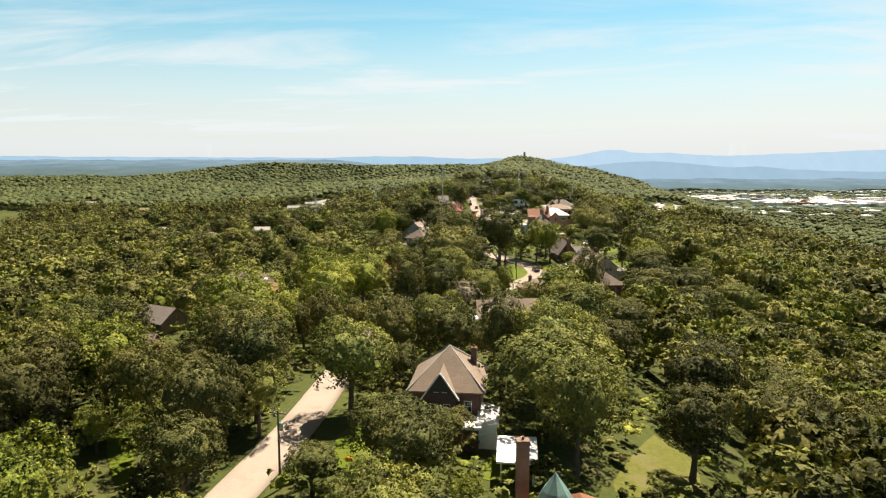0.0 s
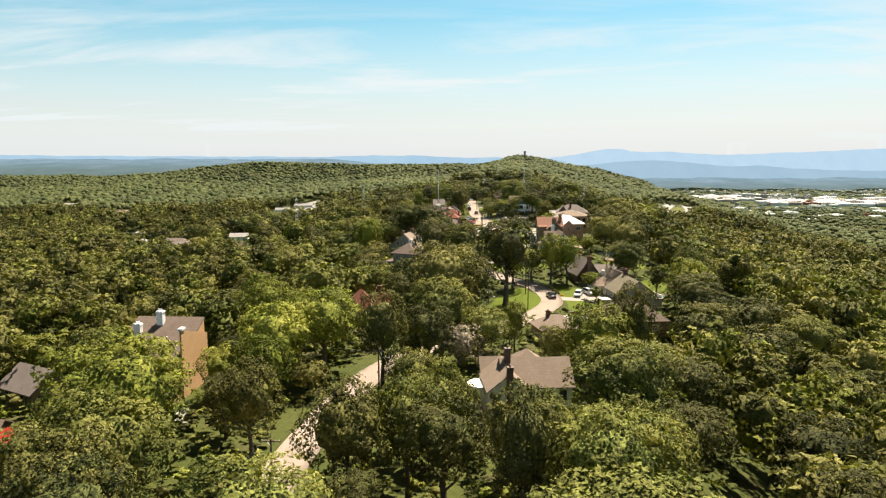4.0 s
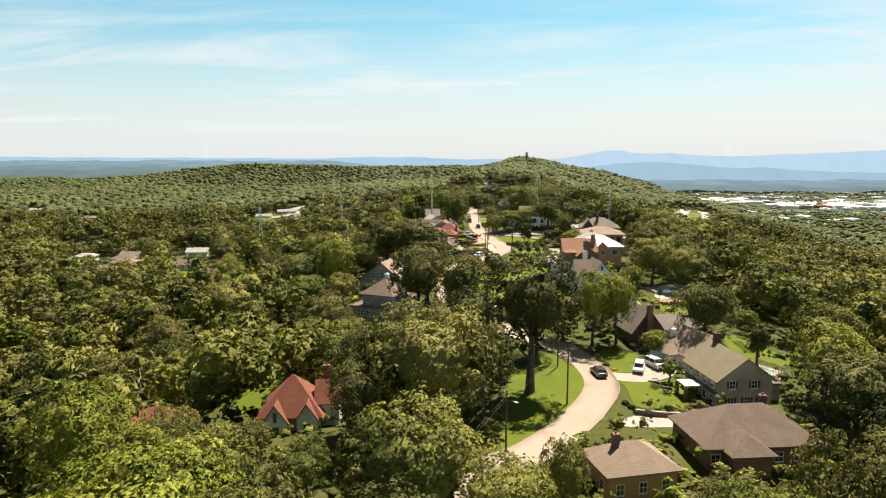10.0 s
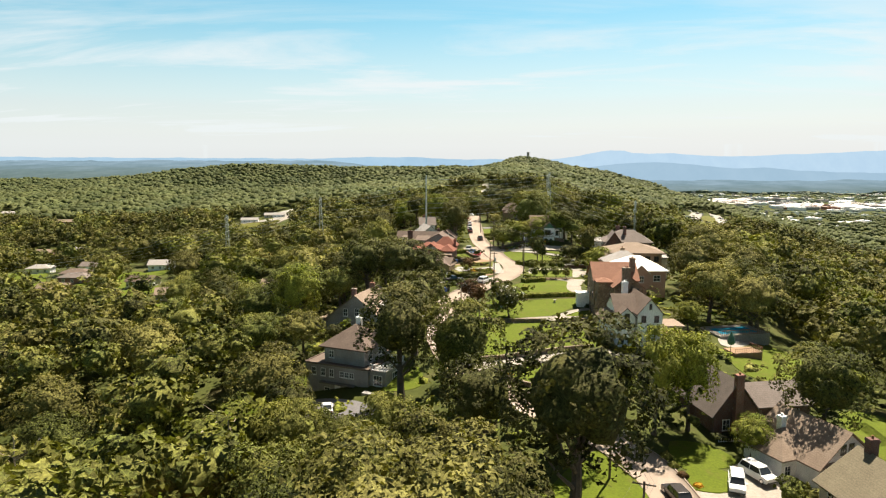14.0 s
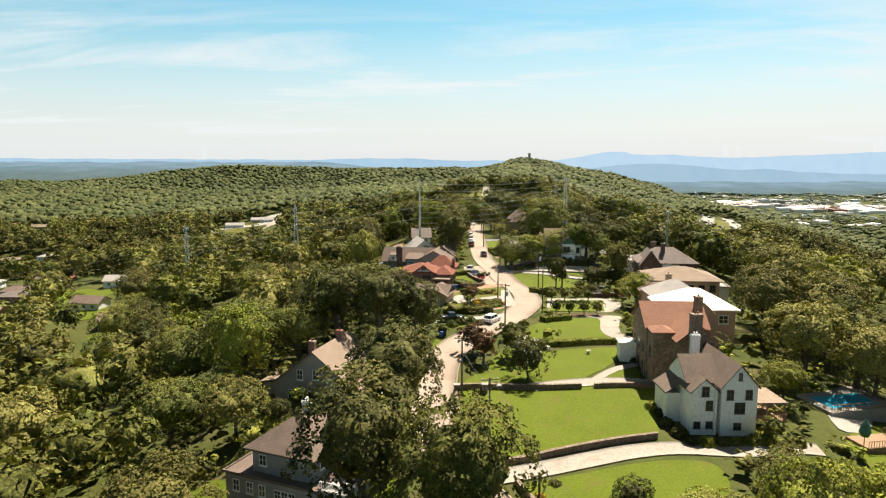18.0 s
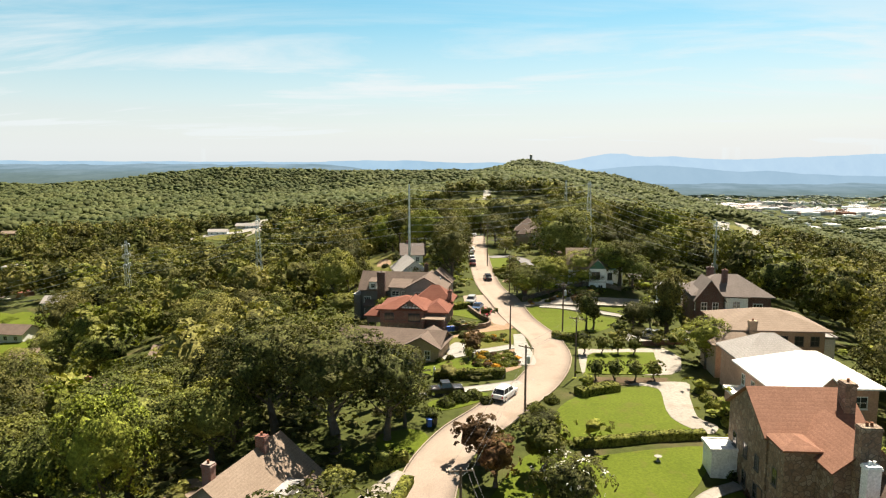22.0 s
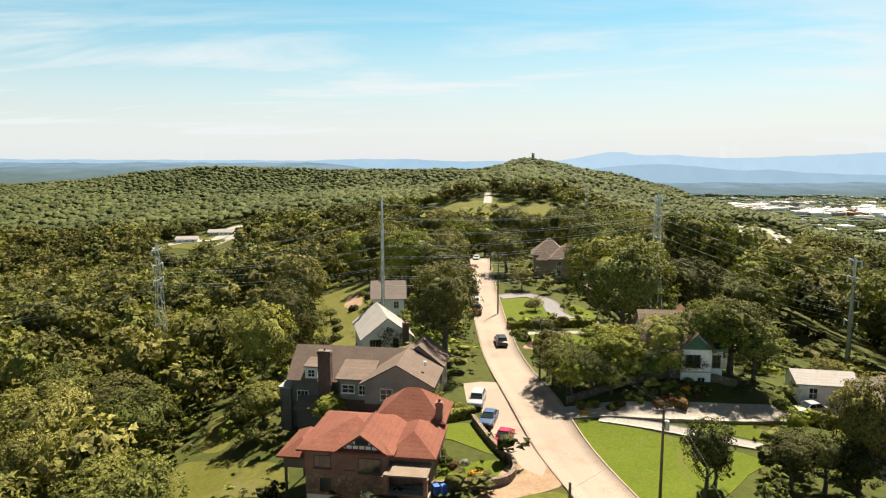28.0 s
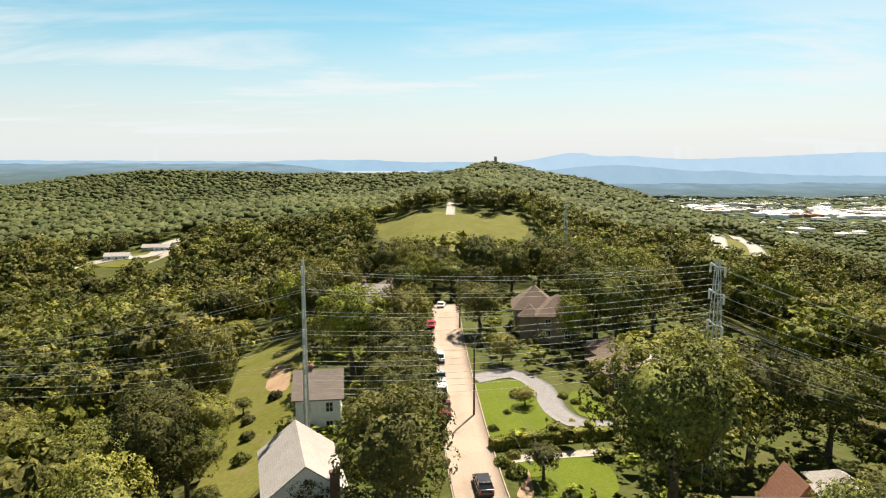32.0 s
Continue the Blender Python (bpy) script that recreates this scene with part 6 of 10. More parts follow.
def house_grey_gabled():
    h = house("grey sided two-storey house with worn brown roofs over dark brick", 0.6, 402.2, -9, 0.5, (-14, 13, -1, 15))
    a = wing(h, 0, 9.0, 0, 10, 2.2, 5.2, "greyside", "gable", "y", 2.5, 0.6, "brownroof")
    slab(h, "brick_base", 0.05, 8.95, 0.05, 9.95, -4, 2.196, "darkbrick", "dark brick lower storey")
    b = wing(h, -11.6, 4.5, 3.6, 12, -5, 4.2, "darkside", "gable", "x", 3.4, 0.6, "brownroof")
    c = wing(h, -3.8, 0.2, 1.2, 6, 2.2, 5.0, "greyside", "shed", "y", 1.2, 0.5, "brownroof")
    slab(h, "brick_base", -3.75, 0.0, 1.25, 5.95, -4, 2.196, "darkbrick")
    for u in (3.0, 6.6):
        window(a, "S", u, 2.9, 1.5, 1.4, "frame", (1, 1))
    window(a, "S", 2.0, 0.2, 0.9, 1.0), door(a, "S", 7.4, -0.4, 0.9, 2.0, "frame")
    window(c, "S", 1.2, 3.2, 1.6, 1.0), window(c, "S", 3.2, 3.0, 0.9, 1.2)
    window(b, "S", 1.6, 0.9, 1.5, 1.3, "frame", (2, 1)), window(b, "S", 1.6, -2.0, 1.3, 1.3, "frame", (1, 1))
    chimney(h, -6.4, 3.0, -4, 8.4, 1.8, 1.0, "darkbrick", 1)
    wing(h, -10.0, -6.6, 1.4, 3.58, -5, 0.4, "darkside", "shed", "y", 1.0, 0.4, "brownroof")
    d = wing(h, -9.4, -7.6, 3.2, 6, 4.2, 5.8, "whiteside", "shed", "y", 0.5, 0.2, "brownroof")
    window(d, "S", 0.9, 4.5, 0.9, 0.9)
    slab(h, "side_roof", -13.4, -11.6, 3.0, 11.5, 2.6, 2.85, "paleroof", "pale flat side roof")
    slab(h, "side_wall", -13.2, -11.62, 3.2, 11.3, -5, 2.59, "darkside")
    e = wing(h, 2.6, 9.2, 8.5, 14, -4, 5.4, "greyside", "gable", "y", 2.6, 0.5, "brownroof")
    bm = tube_bm([(0, 0, 0)] + [(0, 0, 0.6)], 0.2, 8)
    bmesh.ops.transform(bm, matrix=pose(7.8, 2.6, 7.0), verts=bm.verts[:])
    part("roof_vent", bm, "white", h)


def house_white_pale_roof():
    h = house("white two-storey house with a pale roof and painted gable ornament", -2.2, 426.5, 13, -0.5, (-1, 10, -1, 14))
    a = wing(h, 0, 8.4, 0, 12.5, -4, 5.2, "white", "gable", "y", 3.2, 0.55, "paleroof")
    for u in (1.6, 2.6, 5.6):
        window(a, "S", u, 3.2, 0.8, 1.5, "darkframe")
    for u in (2.0, 6.0):
        window(a, "S", u, 0.3, 0.9, 1.5, "darkframe")
    for u in (2.5, 6, 9.5):
        window(a, "W", u, 0.3, 0.9, 1.4, "darkframe")
    chimney(h, 7.3, -0.35, -3, 7.6, 1.0, 0.7, "darkbrick")
    bm = bmesh.new()
    add_box(bm, 4.12, 4.28, -0.05, -0.004, 5.9, 6.9), add_box(bm, 3.6, 4.8, -0.05, -0.004, 6.2, 6.34), add_box(bm, 3.9, 4.5, -0.055, -0.006, 6.5, 6.62)
    part("gable_ornament", bm, "greyroof", h)


def house_green_gable():
    h = house("white house with a tan roof and dark green gable behind shrubs", 38.2, 402.4, -6, -1.0, (-2, 15, -1, 13))
    a = wing(h, 0, 8.4, 0, 8.4, -6, 5.7, "white", "gable", "x", 3.9, 0.45, "tanroof")
    b = wing(h, 4.6, 8.4, -0.7, 5, -6, 5.7, "white", "gable", "y", 2.0, 0.45, "tanroof")
    part("gable_panel", gable_bm(4.5, 8.5, -0.74, 5.6, 1.95), "green", h, "dark green shingled gable")
    c = wing(h, 8.4, 10.2, 0.4, 5.6, -6, 5.2, "white", "flat", "x", 0.1, 0.5, "copper")
    slab(h, "string_course", 4.6, 8.4, -0.78, -0.704, 2.5, 2.65, "creamside")
    window(b, "S", 1.0, 3.3, 0.75, 1.5, "darkframe", (0, 1)), window(b, "S", 1.95, 3.3, 0.75, 1.5, "darkframe", (0, 1)), window(b, "S", 2.6, 0.1, 0.9, 1.7)
    window(a, "S", 2.6, 3.4, 0.85, 1.5, "darkframe"), window(a, "S", 0.9, 0.3, 0.85, 1.5, "darkframe"), window(c, "S", 1.0, 3.0, 0.9, 1.5, "darkframe"), window(c, "S", 0.8, 0.1, 0.9, 1.8, "red")
    window(a, "W", 3, 3.4, 0.8, 1.5, "green"), window(a, "W", 6, 3.4, 0.8, 1.5, "green")
    chimney(h, 8.5, 4.4, 5, 8.2, 0.7, 0.7, "brick")
    d = wing(h, 5.6, 9.4, 8.2, 12, -6, 6.0, "brick", "gable", "y", 2.8, 0.4, "terracotta")
    e = wing(h, 9.5, 13.8, 9.0, 12.5, -6, 5.2, "white", "shed", "y", 1.4, 0.4, "paleroof")
    window(e, "E", 2, 3.2, 0.9, 1.4)
    wing(h, -2.4, 0, 3.0, 8.0, -6, 3.2, "white", "shed", "x", 1.2, 0.4, "greyroof")


def garden_pavilion(x, y, rot, w, d, eave, label, cover="paleroof"):
    h = house(label, x, y, rot, 0, (0, w, 0, d), 0.5, "pavilion", "pavilion")
    posts(h, [(0.2, 0.2), (w - 0.2, 0.2), (0.2, d - 0.2), (w - 0.2, d - 0.2)], -2, eave, 0.22, "wood")
    wing(h, 0.0, w, 0.0, d, eave - 0.3, eave, "wood", "pyramid", "x", 1.8, 0.4, cover)
    slab(h, "floor", 0, w, 0, d, -2, 0.2, "brick")


def house_far_hips():
    h = house("tan house with several steep brown hipped roofs and a spire", 36.5, 492, -8, 0, (-1, 15, -1, 16))
    a = wing(h, 0, 8.5, 4, 13, -4, 5.6, "tan", "hip", "x", 4.6, 0.7, "brownroof")
    b = wing(h, 4.6, 13, -0.5, 7.5, -4, 5.2, "tan", "hip", "x", 4.0, 0.7, "brownroof")
    wing(h, 1.0, 5.0, 1.5, 6, -4, 4.6, "tan", "hip", "x", 2.4, 0.5, "brownroof")
    for u in (2, 6):
        window(b, "S", u, 0.8, 1.1, 1.5), window(b, "S", u, 3.4, 1.1, 1.3)
    bm = tube_bm([(4.2, 8.5, 9.6), (4.2, 8.5, 10.6), (4.2, 8.5, 11.8)], [0.3, 0.15, 0.02], 6)
    part("spire", bm, "brownroof", h)


def house_brick_terrace():
    h = house("low brown brick house with several hipped roofs and a roof terrace", 47, 464, 6, 0, (-1, 15, -1, 16))
    a = wing(h, 0, 8, 0, 8, -4, 3.2, "brownbrick", "hip", "x", 2.6, 0.6, "brownroof")
    b = wing(h, 2, 9, 7, 15, -4, 3.8, "brownbrick", "hip", "x", 2.8, 0.6, "brownroof")
    c = wing(h, 8, 13, 3, 10, -4, 3.0, "brownbrick", "flat", "x", 0.2, 0.2, "paleroof")
    railing(h, [(8, 3), (13, 3), (13, 10)], 3.2, 1.0, "wood", 0.3)
    for u in (2, 5.5):
        window(a, "S", u, 0.7, 1.2, 1.3)


house_wide_hip(), house_cream(), house_white_cottage(), house_dark_brick_low(), house_tall_grey(), house_craftsman(), house_white_french(), house_fieldstone(), house_pink()
house_tan_hip(), house_red_brick_tall(), house_ranch(), house_red_roof(), house_grey_gabled(), house_white_pale_roof(), house_green_gable(), house_far_hips(), house_brick_terrace()
simple_house("white house with a dark roof behind the power pole", -3, 453, 4, 6.5, 8, 5.8, 2.8, "white", "greyroof")
simple_house("house with a pale roof among tall trees", 0, 520, -12, 9, 9, 4.4, 3.4, "creamside", "paleroof")
simple_house("house with a brown roof among tall trees", 9, 530, 10, 9, 9, 4.6, 3.6, "brick", "brownroof", "hip")
simple_house("white garage with a pale flat roof", 58.5, 401, -12, 7, 6, 2.8, 0.9, "white", "paleroof", "gable", "x", 0.0, "frame", False)
simple_house("white gabled house with a tan roof below the ridge", -67, 377, -28, 7.5, 11, 5.6, 3.0, "white", "tanroof", "gable", "y")
garden_pavilion(60, 426, -5, 4.6, 4.6, 2.8, "square garden pavilion with a pale pyramid roof")

# ---- hedges, bushes and walls ----
def leaf_quads(rng, p, n, leaf):
    """Small leaf sprays at points p that lie along normals n."""
    k = len(p)
    nrm = n + rng.normal(size=(k, 3)) * 0.45
    nrm /= np.linalg.norm(nrm, axis=1)[:, None]
    t = np.cross(nrm, rng.normal(size=(k, 3)))
    t /= np.linalg.norm(t, axis=1)[:, None]
    b = np.cross(nrm, t)
    s = leaf * rng.uniform(0.6, 1.3, (k, 1))
    q = np.stack([p - t * s, p + b * s * 0.6, p + t * s - nrm * s * 0.2, p - b * s * 0.6], 1)
    return q.reshape(-1, 3), np.arange(k * 4).reshape(-1, 4)


def raw_mesh(name, v, faces, material):
    me = bpy.data.meshes.new(name)
    me.from_pydata([tuple(map(float, a)) for a in v], [], faces)
    me.materials.append(M[material])
    return me


def make_mesh(name, v, quads, tris, material, facing=None):
    me = bpy.data.meshes.new(name)
    nq, ntr = len(quads), len(tris)
    me.vertices.add(len(v))
    me.vertices.foreach_set("co", np.asarray(v, np.float32).ravel())
    loops = np.concatenate([np.asarray(quads).ravel(), np.asarray(tris).ravel()])
    me.loops.add(len(loops))
    me.loops.foreach_set("vertex_index", loops.astype(np.int32))
    me.polygons.add(nq + ntr)
    starts = np.concatenate([np.arange(nq) * 4, nq * 4 + np.arange(ntr) * 3])
    me.polygons.foreach_set("loop_start", starts.astype(np.int32))
    me.update(calc_edges=True)
    me.validate()
    me.materials.append(M[material])
    me.shade_smooth()
    if facing is not None:   # leaves are shaded as the bough that they clothe
        me.normals_split_custom_set_from_vertices(np.asarray(facing, np.float32))
    return me


HEDGES = 0


def hedge(line, w, h, label="clipped green garden hedge", leaf_mat="hedge", leaf=0.16, density=26, group=""):
    """A clipped hedge along a line: a dense body with leaf sprays over it."""
    global HEDGES
    HEDGES += 1
    rng = np.random.default_rng(300 + HEDGES)
    c = smooth_line([(x, y, 0) for x, y in line], 5)
    v, f = [], []
    top = []
    for i, p in enumerate(c):
        d = (c[min(i + 1, len(c) - 1)] - c[max(i - 1, 0)]).normalized()
        s = Vector((-d.y, d.x, 0)) * (w / 2)
        z = gz(p.x, p.y)
        hh = h * (1 + 0.04 * math.sin(i * 1.7))
        for k, zz, m in ((-1, -0.2, 1.0), (-1, hh * 0.85, 0.95), (-0.7, hh * 0.97, 1), (0.7, hh * 0.97, 1), (1, hh * 0.85, 0.95), (1, -0.2, 1.0)):
            q = p + s * k * m * 0.93
            v.append((q.x, q.y, z + zz))
    n = len(c)
    for i in range(n - 1):
        for k in range(5):
            f.append((i * 6 + k, i * 6 + k + 1, (i + 1) * 6 + k + 1, (i + 1) * 6 + k))
    f.append(tuple(range(6)))
    f.append(tuple((n - 1) * 6 + k for k in range(6))[::-1])
    me = raw_mesh("hedge", v, f, leaf_mat)
    pts, nor = [], []
    va = np.array(v)
    for fc in f:
        a = va[list(fc[:4])]
        nn = np.cross(a[1] - a[0], a[2] - a[1])
        area = np.linalg.norm(nn)
        if area < 1e-6:
            continue
        nn = nn / area
        k = rng.poisson(area * density)
        if k:
            u, w2 = rng.uniform(size=(k, 1)), rng.uniform(size=(k, 1))
            q = (a[0] * (1 - u) + a[1] * u) * (1 - w2) + (a[3] * (1 - u) + a[2] * u) * w2
            pts.append(q), nor.append(np.repeat(nn[None], k, 0))
    pts, nor = np.concatenate(pts), np.concatenate(nor)
    mid = va.mean(0)
    nor[:, 2] = np.abs(nor[:, 2])
    q, qf = leaf_quads(rng, pts + nor * rng.uniform(-0.02, 0.1, (len(pts), 1)), nor, leaf)
    root = new("hedge", me)
    tagged(root, label, "hedge", group)
    lf = new("leaves", make_mesh("leaves", q, qf, np.zeros((0, 3), int), leaf_mat))
    lf.parent = root
    return root


def bush_template(leaf_mat, seed, label, spiky=0.12, count=420, leaf=0.13, squash=0.85):
    rng = np.random.default_rng(seed)
    d = rng.normal(size=(count, 3))
    d[:, 2] = np.abs(d[:, 2]) * 0.9 - 0.1
    d /= np.linalg.norm(d, axis=1)[:, None]
    lump = 1 + spiky * (np.sin(d[:, 0] * 5 + seed) * np.cos(d[:, 1] * 4) + 0.5 * np.sin(d[:, 2] * 9))
    p = d * lump[:, None] * np.array([1, 1, squash])
    p[:, 2] += 0.12
    v, q = leaf_quads(rng, p, d, leaf)
    bm = bmesh.new()
    bmesh.ops.create_icosphere(bm, subdivisions=2, radius=0.93)
    for w in bm.verts:
        k = 1 + spiky * (math.sin(w.co.x * 5 + seed) * math.cos(w.co.y * 4) + 0.5 * math.sin(w.co.z * 9))
        w.co = Vector((w.co.x * k, w.co.y * k, max(w.co.z * k * squash, -0.15) + 0.1))
    root = thing("bush", label, "bush")
    part("foliage", bm, leaf_mat, root)
    lf = new("leaves", make_mesh("leaves", v, q, np.zeros((0, 3), int), leaf_mat))
    lf.parent = root
    return root


BUSH = {
    "ball": bush_template("hedge", 1, "round clipped green shrub", 0.03, 420, 0.11),
    "loose": bush_template("oak", 2, "loose rounded green shrub", 0.16, 420, 0.15),
    "bright": bush_template("lime", 3, "bright yellow-green garden shrub", 0.16, 420, 0.15),
    "dark": bush_template("deep", 4, "dense dark green shrub", 0.10, 420, 0.13),
    "russet": bush_template("russet", 5, "russet-leaved rounded garden shrub", 0.14, 420, 0.14),
    "flowers": bush_template("flowers", 6, "mound of bright orange flowers", 0.18, 420, 0.12, 0.6),
    "blossom": bush_template("blossom", 7, "shrub covered in white blossom", 0.18, 420, 0.14),
}
bush_rng = random.Random(9)


def bush(kind, x, y, r, h=None):
    h = h or r
    return copy_thing(BUSH[kind], pose(x, y, gz(x, y), 0, 0, bush_rng.uniform(0, 360)) @ Matrix.Diagonal((r, r, h, 1)))


def wall(line, h, t=0.45, mat="wallstone", cap="wallstone", label="low stone retaining wall with a flat coping", base=0.0):
    """A garden wall with a coping, following the ground."""
    c = smooth_line([(x, y, 0) for x, y in line], 5)
    root = thing("garden_wall", label, "wall", pose(c[0].x, c[0].y, gz(c[0].x, c[0].y)))
    inv = root.matrix_world.inverted()
    for name, w, z0, z1, m in (("stonework", t, -0.8, h, mat), ("coping", t + 0.1, h + 0.004, h + 0.1, cap)):
        bm = bmesh.new()
        prev = None
        for i, p in enumerate(c):
            d = (c[min(i + 1, len(c) - 1)] - c[max(i - 1, 0)]).normalized()
            s = Vector((-d.y, d.x, 0)) * (w / 2)
            g = gz(p.x, p.y) + base
            row = [bm.verts.new(inv @ Vector((q.x, q.y, g + z))) for q, z in ((p - s, z0), (p - s, z1), (p + s, z1), (p + s, z0))]
            if prev:
                for k in range(4):
                    bm.faces.new((prev[k], prev[(k + 1) % 4], row[(k + 1) % 4], row[k]))
            else:
                bm.faces.new(row[::-1])
            prev = row
        bm.faces.new(prev)
        bmesh.ops.recalc_face_normals(bm, faces=bm.faces[:])
        part(name, bm, m, root)
    return root


def kerb(line, off, label="weathered concrete kerb"):
    """A raised kerb along one side of a road line."""
    c = smooth_line([(x, y, 0) for x, y in line], 6)
    bm = bmesh.new()
    prev = None
    for i, p in enumerate(c):
        d = (c[min(i + 1, len(c) - 1)] - c[max(i - 1, 0)]).normalized()
        s = Vector((-d.y, d.x, 0))
        row = []
        for o, dz in ((-0.08, 0.0), (-0.08, 0.1), (0.08, 0.1), (0.08, 0.0)):
            q = p + s * (off + o)
            z = max((gz(p.x, p.y) + gz(q.x, q.y)) / 2, gz(q.x, q.y)) + 0.08
            row.append(bm.verts.new((q.x, q.y, z + dz)))
        if prev:
            for k in range(3):
                bm.faces.new((prev[k], prev[k + 1], row[k + 1], row[k]))
        prev = row
    bmesh.ops.recalc_face_normals(bm, faces=bm.faces[:])
    return tagged(part("kerb", bm, "asphalt", None), label, "kerb", kind="structure")


kerb(ROAD[12:], 3.25), kerb(ROAD[10:24], -3.25), kerb(ROAD[23:], -3.25)

hedge([(24.5, 328.2), (30, 329.2), (35, 330.4), (41.5, 331.2)], 1.3, 1.0, "long clipped hedge between two lawns")
hedge([(7.6, 351.6), (13, 350.5), (18.4, 350.8)], 1.6, 1.5, "clipped hedge above the drive")
hedge([(0.6, 322.6), (4.4, 324.6)], 1.4, 1.3)
hedge([(2.6, 310.4), (3.4, 315), (4.8, 320)], 1.5, 1.1, "long clipped hedge beside the drive")
hedge([(2.4, 307), (2.6, 309.6)], 1.6, 1.2)
hedge([(24.4, 443.4), (30, 445.2), (36, 446.4), (42.4, 447.2)], 1.8, 1.5, "tall clipped hedge across the garden")
hedge([(10.8, 399.2), (13, 400.2), (15.2, 401)], 1.6, 1.3, "clipped hedge beside the parked cars")
hedge([(30.0, 374.2), (32.4, 372.4), (36.0, 371.2)], 2.0, 1.4, "low clipped hedge on the corner lawn")
hedge([(28.0, 342.6), (31, 344.2), (34.2, 345.6)], 2.2, 1.2, "rounded low hedge on the lawn")
hedge([(38.0, 397.0), (40, 397.5), (42, 396.5)], 1.8, 0.9, "russet clipped hedge island", "russet")
hedge([(57.5, 396.8), (60, 396.6), (62.4, 396.2)], 1.6, 1.4)
hedge([(47.6, 331.0), (47.8, 333.6)], 1.4, 1.8, "dark clipped hedge by the house", "deep")
bush("ball", 46.4, 345.2, 0.9, 1)
bush("ball", 46, 342, 1, 1.1)
bush("ball", 45.8, 339.2, 1.1, 1.3)
bush("ball", 46.6, 336.9, 1.2, 1.4)
bush("ball", 47.8, 335.4, 1.1, 1.3)
bush("ball", 46.2, 334.4, 1.2, 1.4)
bush("ball", 48, 347.4, 0.9, 1)
bush("dark", 42.4, 327, 1.2, 1.3)
bush("russet", 42.2, 324.6, 1.3, 1.4)
bush("dark", 41.2, 322.4, 1, 1.1)
bush("ball", 42.6, 320.6, 0.9, 0.99)
bush("russet", 41.6, 318.6, 0.8, 0.88)
bush("dark", 43, 316.4, 0.8, 0.88)
bush("russet", 42.2, 314, 0.8, 0.88)
bush("ball", 42.6, 312.2, 0.9, 0.99)
bush("dark", 40.4, 293.2, 1, 0.95)
bush("bright", 42.6, 293, 1.2, 1.1)
bush("dark", 44.6, 293.2, 1.1, 1)
bush("loose", 46.6, 293.4, 1, 0.95)
bush("bright", 48.6, 293.6, 1.1, 1)
bush("bright", 50.8, 294.2, 1.5, 1.4)
bush("dark", 38.8, 298.6, 1.1, 1)
bush("dark", 39.4, 301.6, 1.2, 1.1)
bush("bright", 38.4, 303.8, 1, 0.95)
bush("dark", 39.6, 295.6, 1.3, 1.2)
bush("loose", 11.2, 387.6, 0.9, 0.85)
bush("dark", 10.4, 390.2, 1, 0.95)
bush("bright", 10.2, 385.4, 0.8, 0.76)
bush("russet", 12.2, 386.4, 0.7, 0.66)
bush("blossom", 13.4, 387.2, 0.6, 0.57)
bush("russet", 10, 393, 0.9, 0.85)
bush("flowers", 14.4, 384.2, 0.8, 0.76)
bush("flowers", 15.2, 384, 0.7, 0.66)
bush("loose", 8.8, 384.6, 0.9, 0.85)
bush("loose", 18.2, 387.4, 0.6, 0.57)
bush("ball", 13.2, 403.4, 1, 0.95)
bush("loose", 11.6, 402.4, 0.9, 0.85)
bush("loose", 8.4, 361.6, 0.8, 0.76)
bush("dark", 10.2, 362.2, 0.8, 0.76)
bush("loose", 13, 341.6, 1.3, 1.2)
bush("loose", 11, 340.8, 1.4, 1.3)
bush("dark", 14.8, 339.6, 1, 0.95)
bush("loose", 9.2, 339.4, 1.2, 1.1)
bush("loose", 12.6, 307.4, 0.8, 0.76)
bush("loose", 21.2, 337.4, 1.2, 1.1)
bush("dark", 22.4, 334, 1.2, 1.1)
bush("loose", 23.8, 340.2, 1, 0.95)
bush("loose", 5.6, 409, 1, 0.95)
bush("russet", 37.2, 247.6, 0.7, 0.66)
bush("flowers", 38.4, 245.4, 0.6, 0.57)
bush("loose", 36.8, 250, 0.7, 0.66)
bush("loose", 36.6, 252.4, 0.8, 0.76)
bush("loose", 48.6, 231.6, 0.9, 0.85)
bush("bright", 49.6, 234.2, 0.8, 0.76)
bush("russet", 50.4, 229.4, 0.8, 0.76)
bush("dark", 35.8, 228.2, 0.7, 0.66)
bush("dark", 36.4, 226.6, 0.7, 0.66)
bush("loose", 37.2, 225, 0.9, 0.85)
bush("dark", -9.6, 473.4, 1.4, 1.3)
bush("dark", -12.8, 466, 1.3, 1.2)
bush("dark", -11.2, 458.4, 1.3, 1.2)
bush("loose", -10.4, 450.4, 1.4, 1.3)
bush("dark", -6.4, 481, 1.5, 1.4)
bush("loose", -8.8, 488, 1.3, 1.2)
bush("loose", 28.6, 455.4, 0.6, 0.57)
bush("loose", 25.6, 449.6, 0.8, 0.76)
bush("loose", 31.6, 462, 1.4, 1.3)
bush("ball", 38.8, 461.6, 0.9, 0.85)
bush("ball", 40.4, 459.4, 0.9, 0.85)
bush("ball", 41.2, 456.8, 1, 0.95)
bush("loose", 25.4, 439, 1.2, 1.1)
bush("dark", 27, 441, 1, 0.95)
bush("loose", 26.6, 436.2, 1.3, 1.2)
bush("blossom", -44, 138, 1.6, 1.5)
bush("blossom", -41.5, 136, 1.4, 1.3)
bush("flowers", -12.6, 84.6, 0.7, 0.66)
bush("loose", -11, 82.4, 0.8, 0.76)
bush("loose", 20.2, 282.6, 0.7, 0.66)
bush("flowers", 18, 280, 0.6, 0.57)
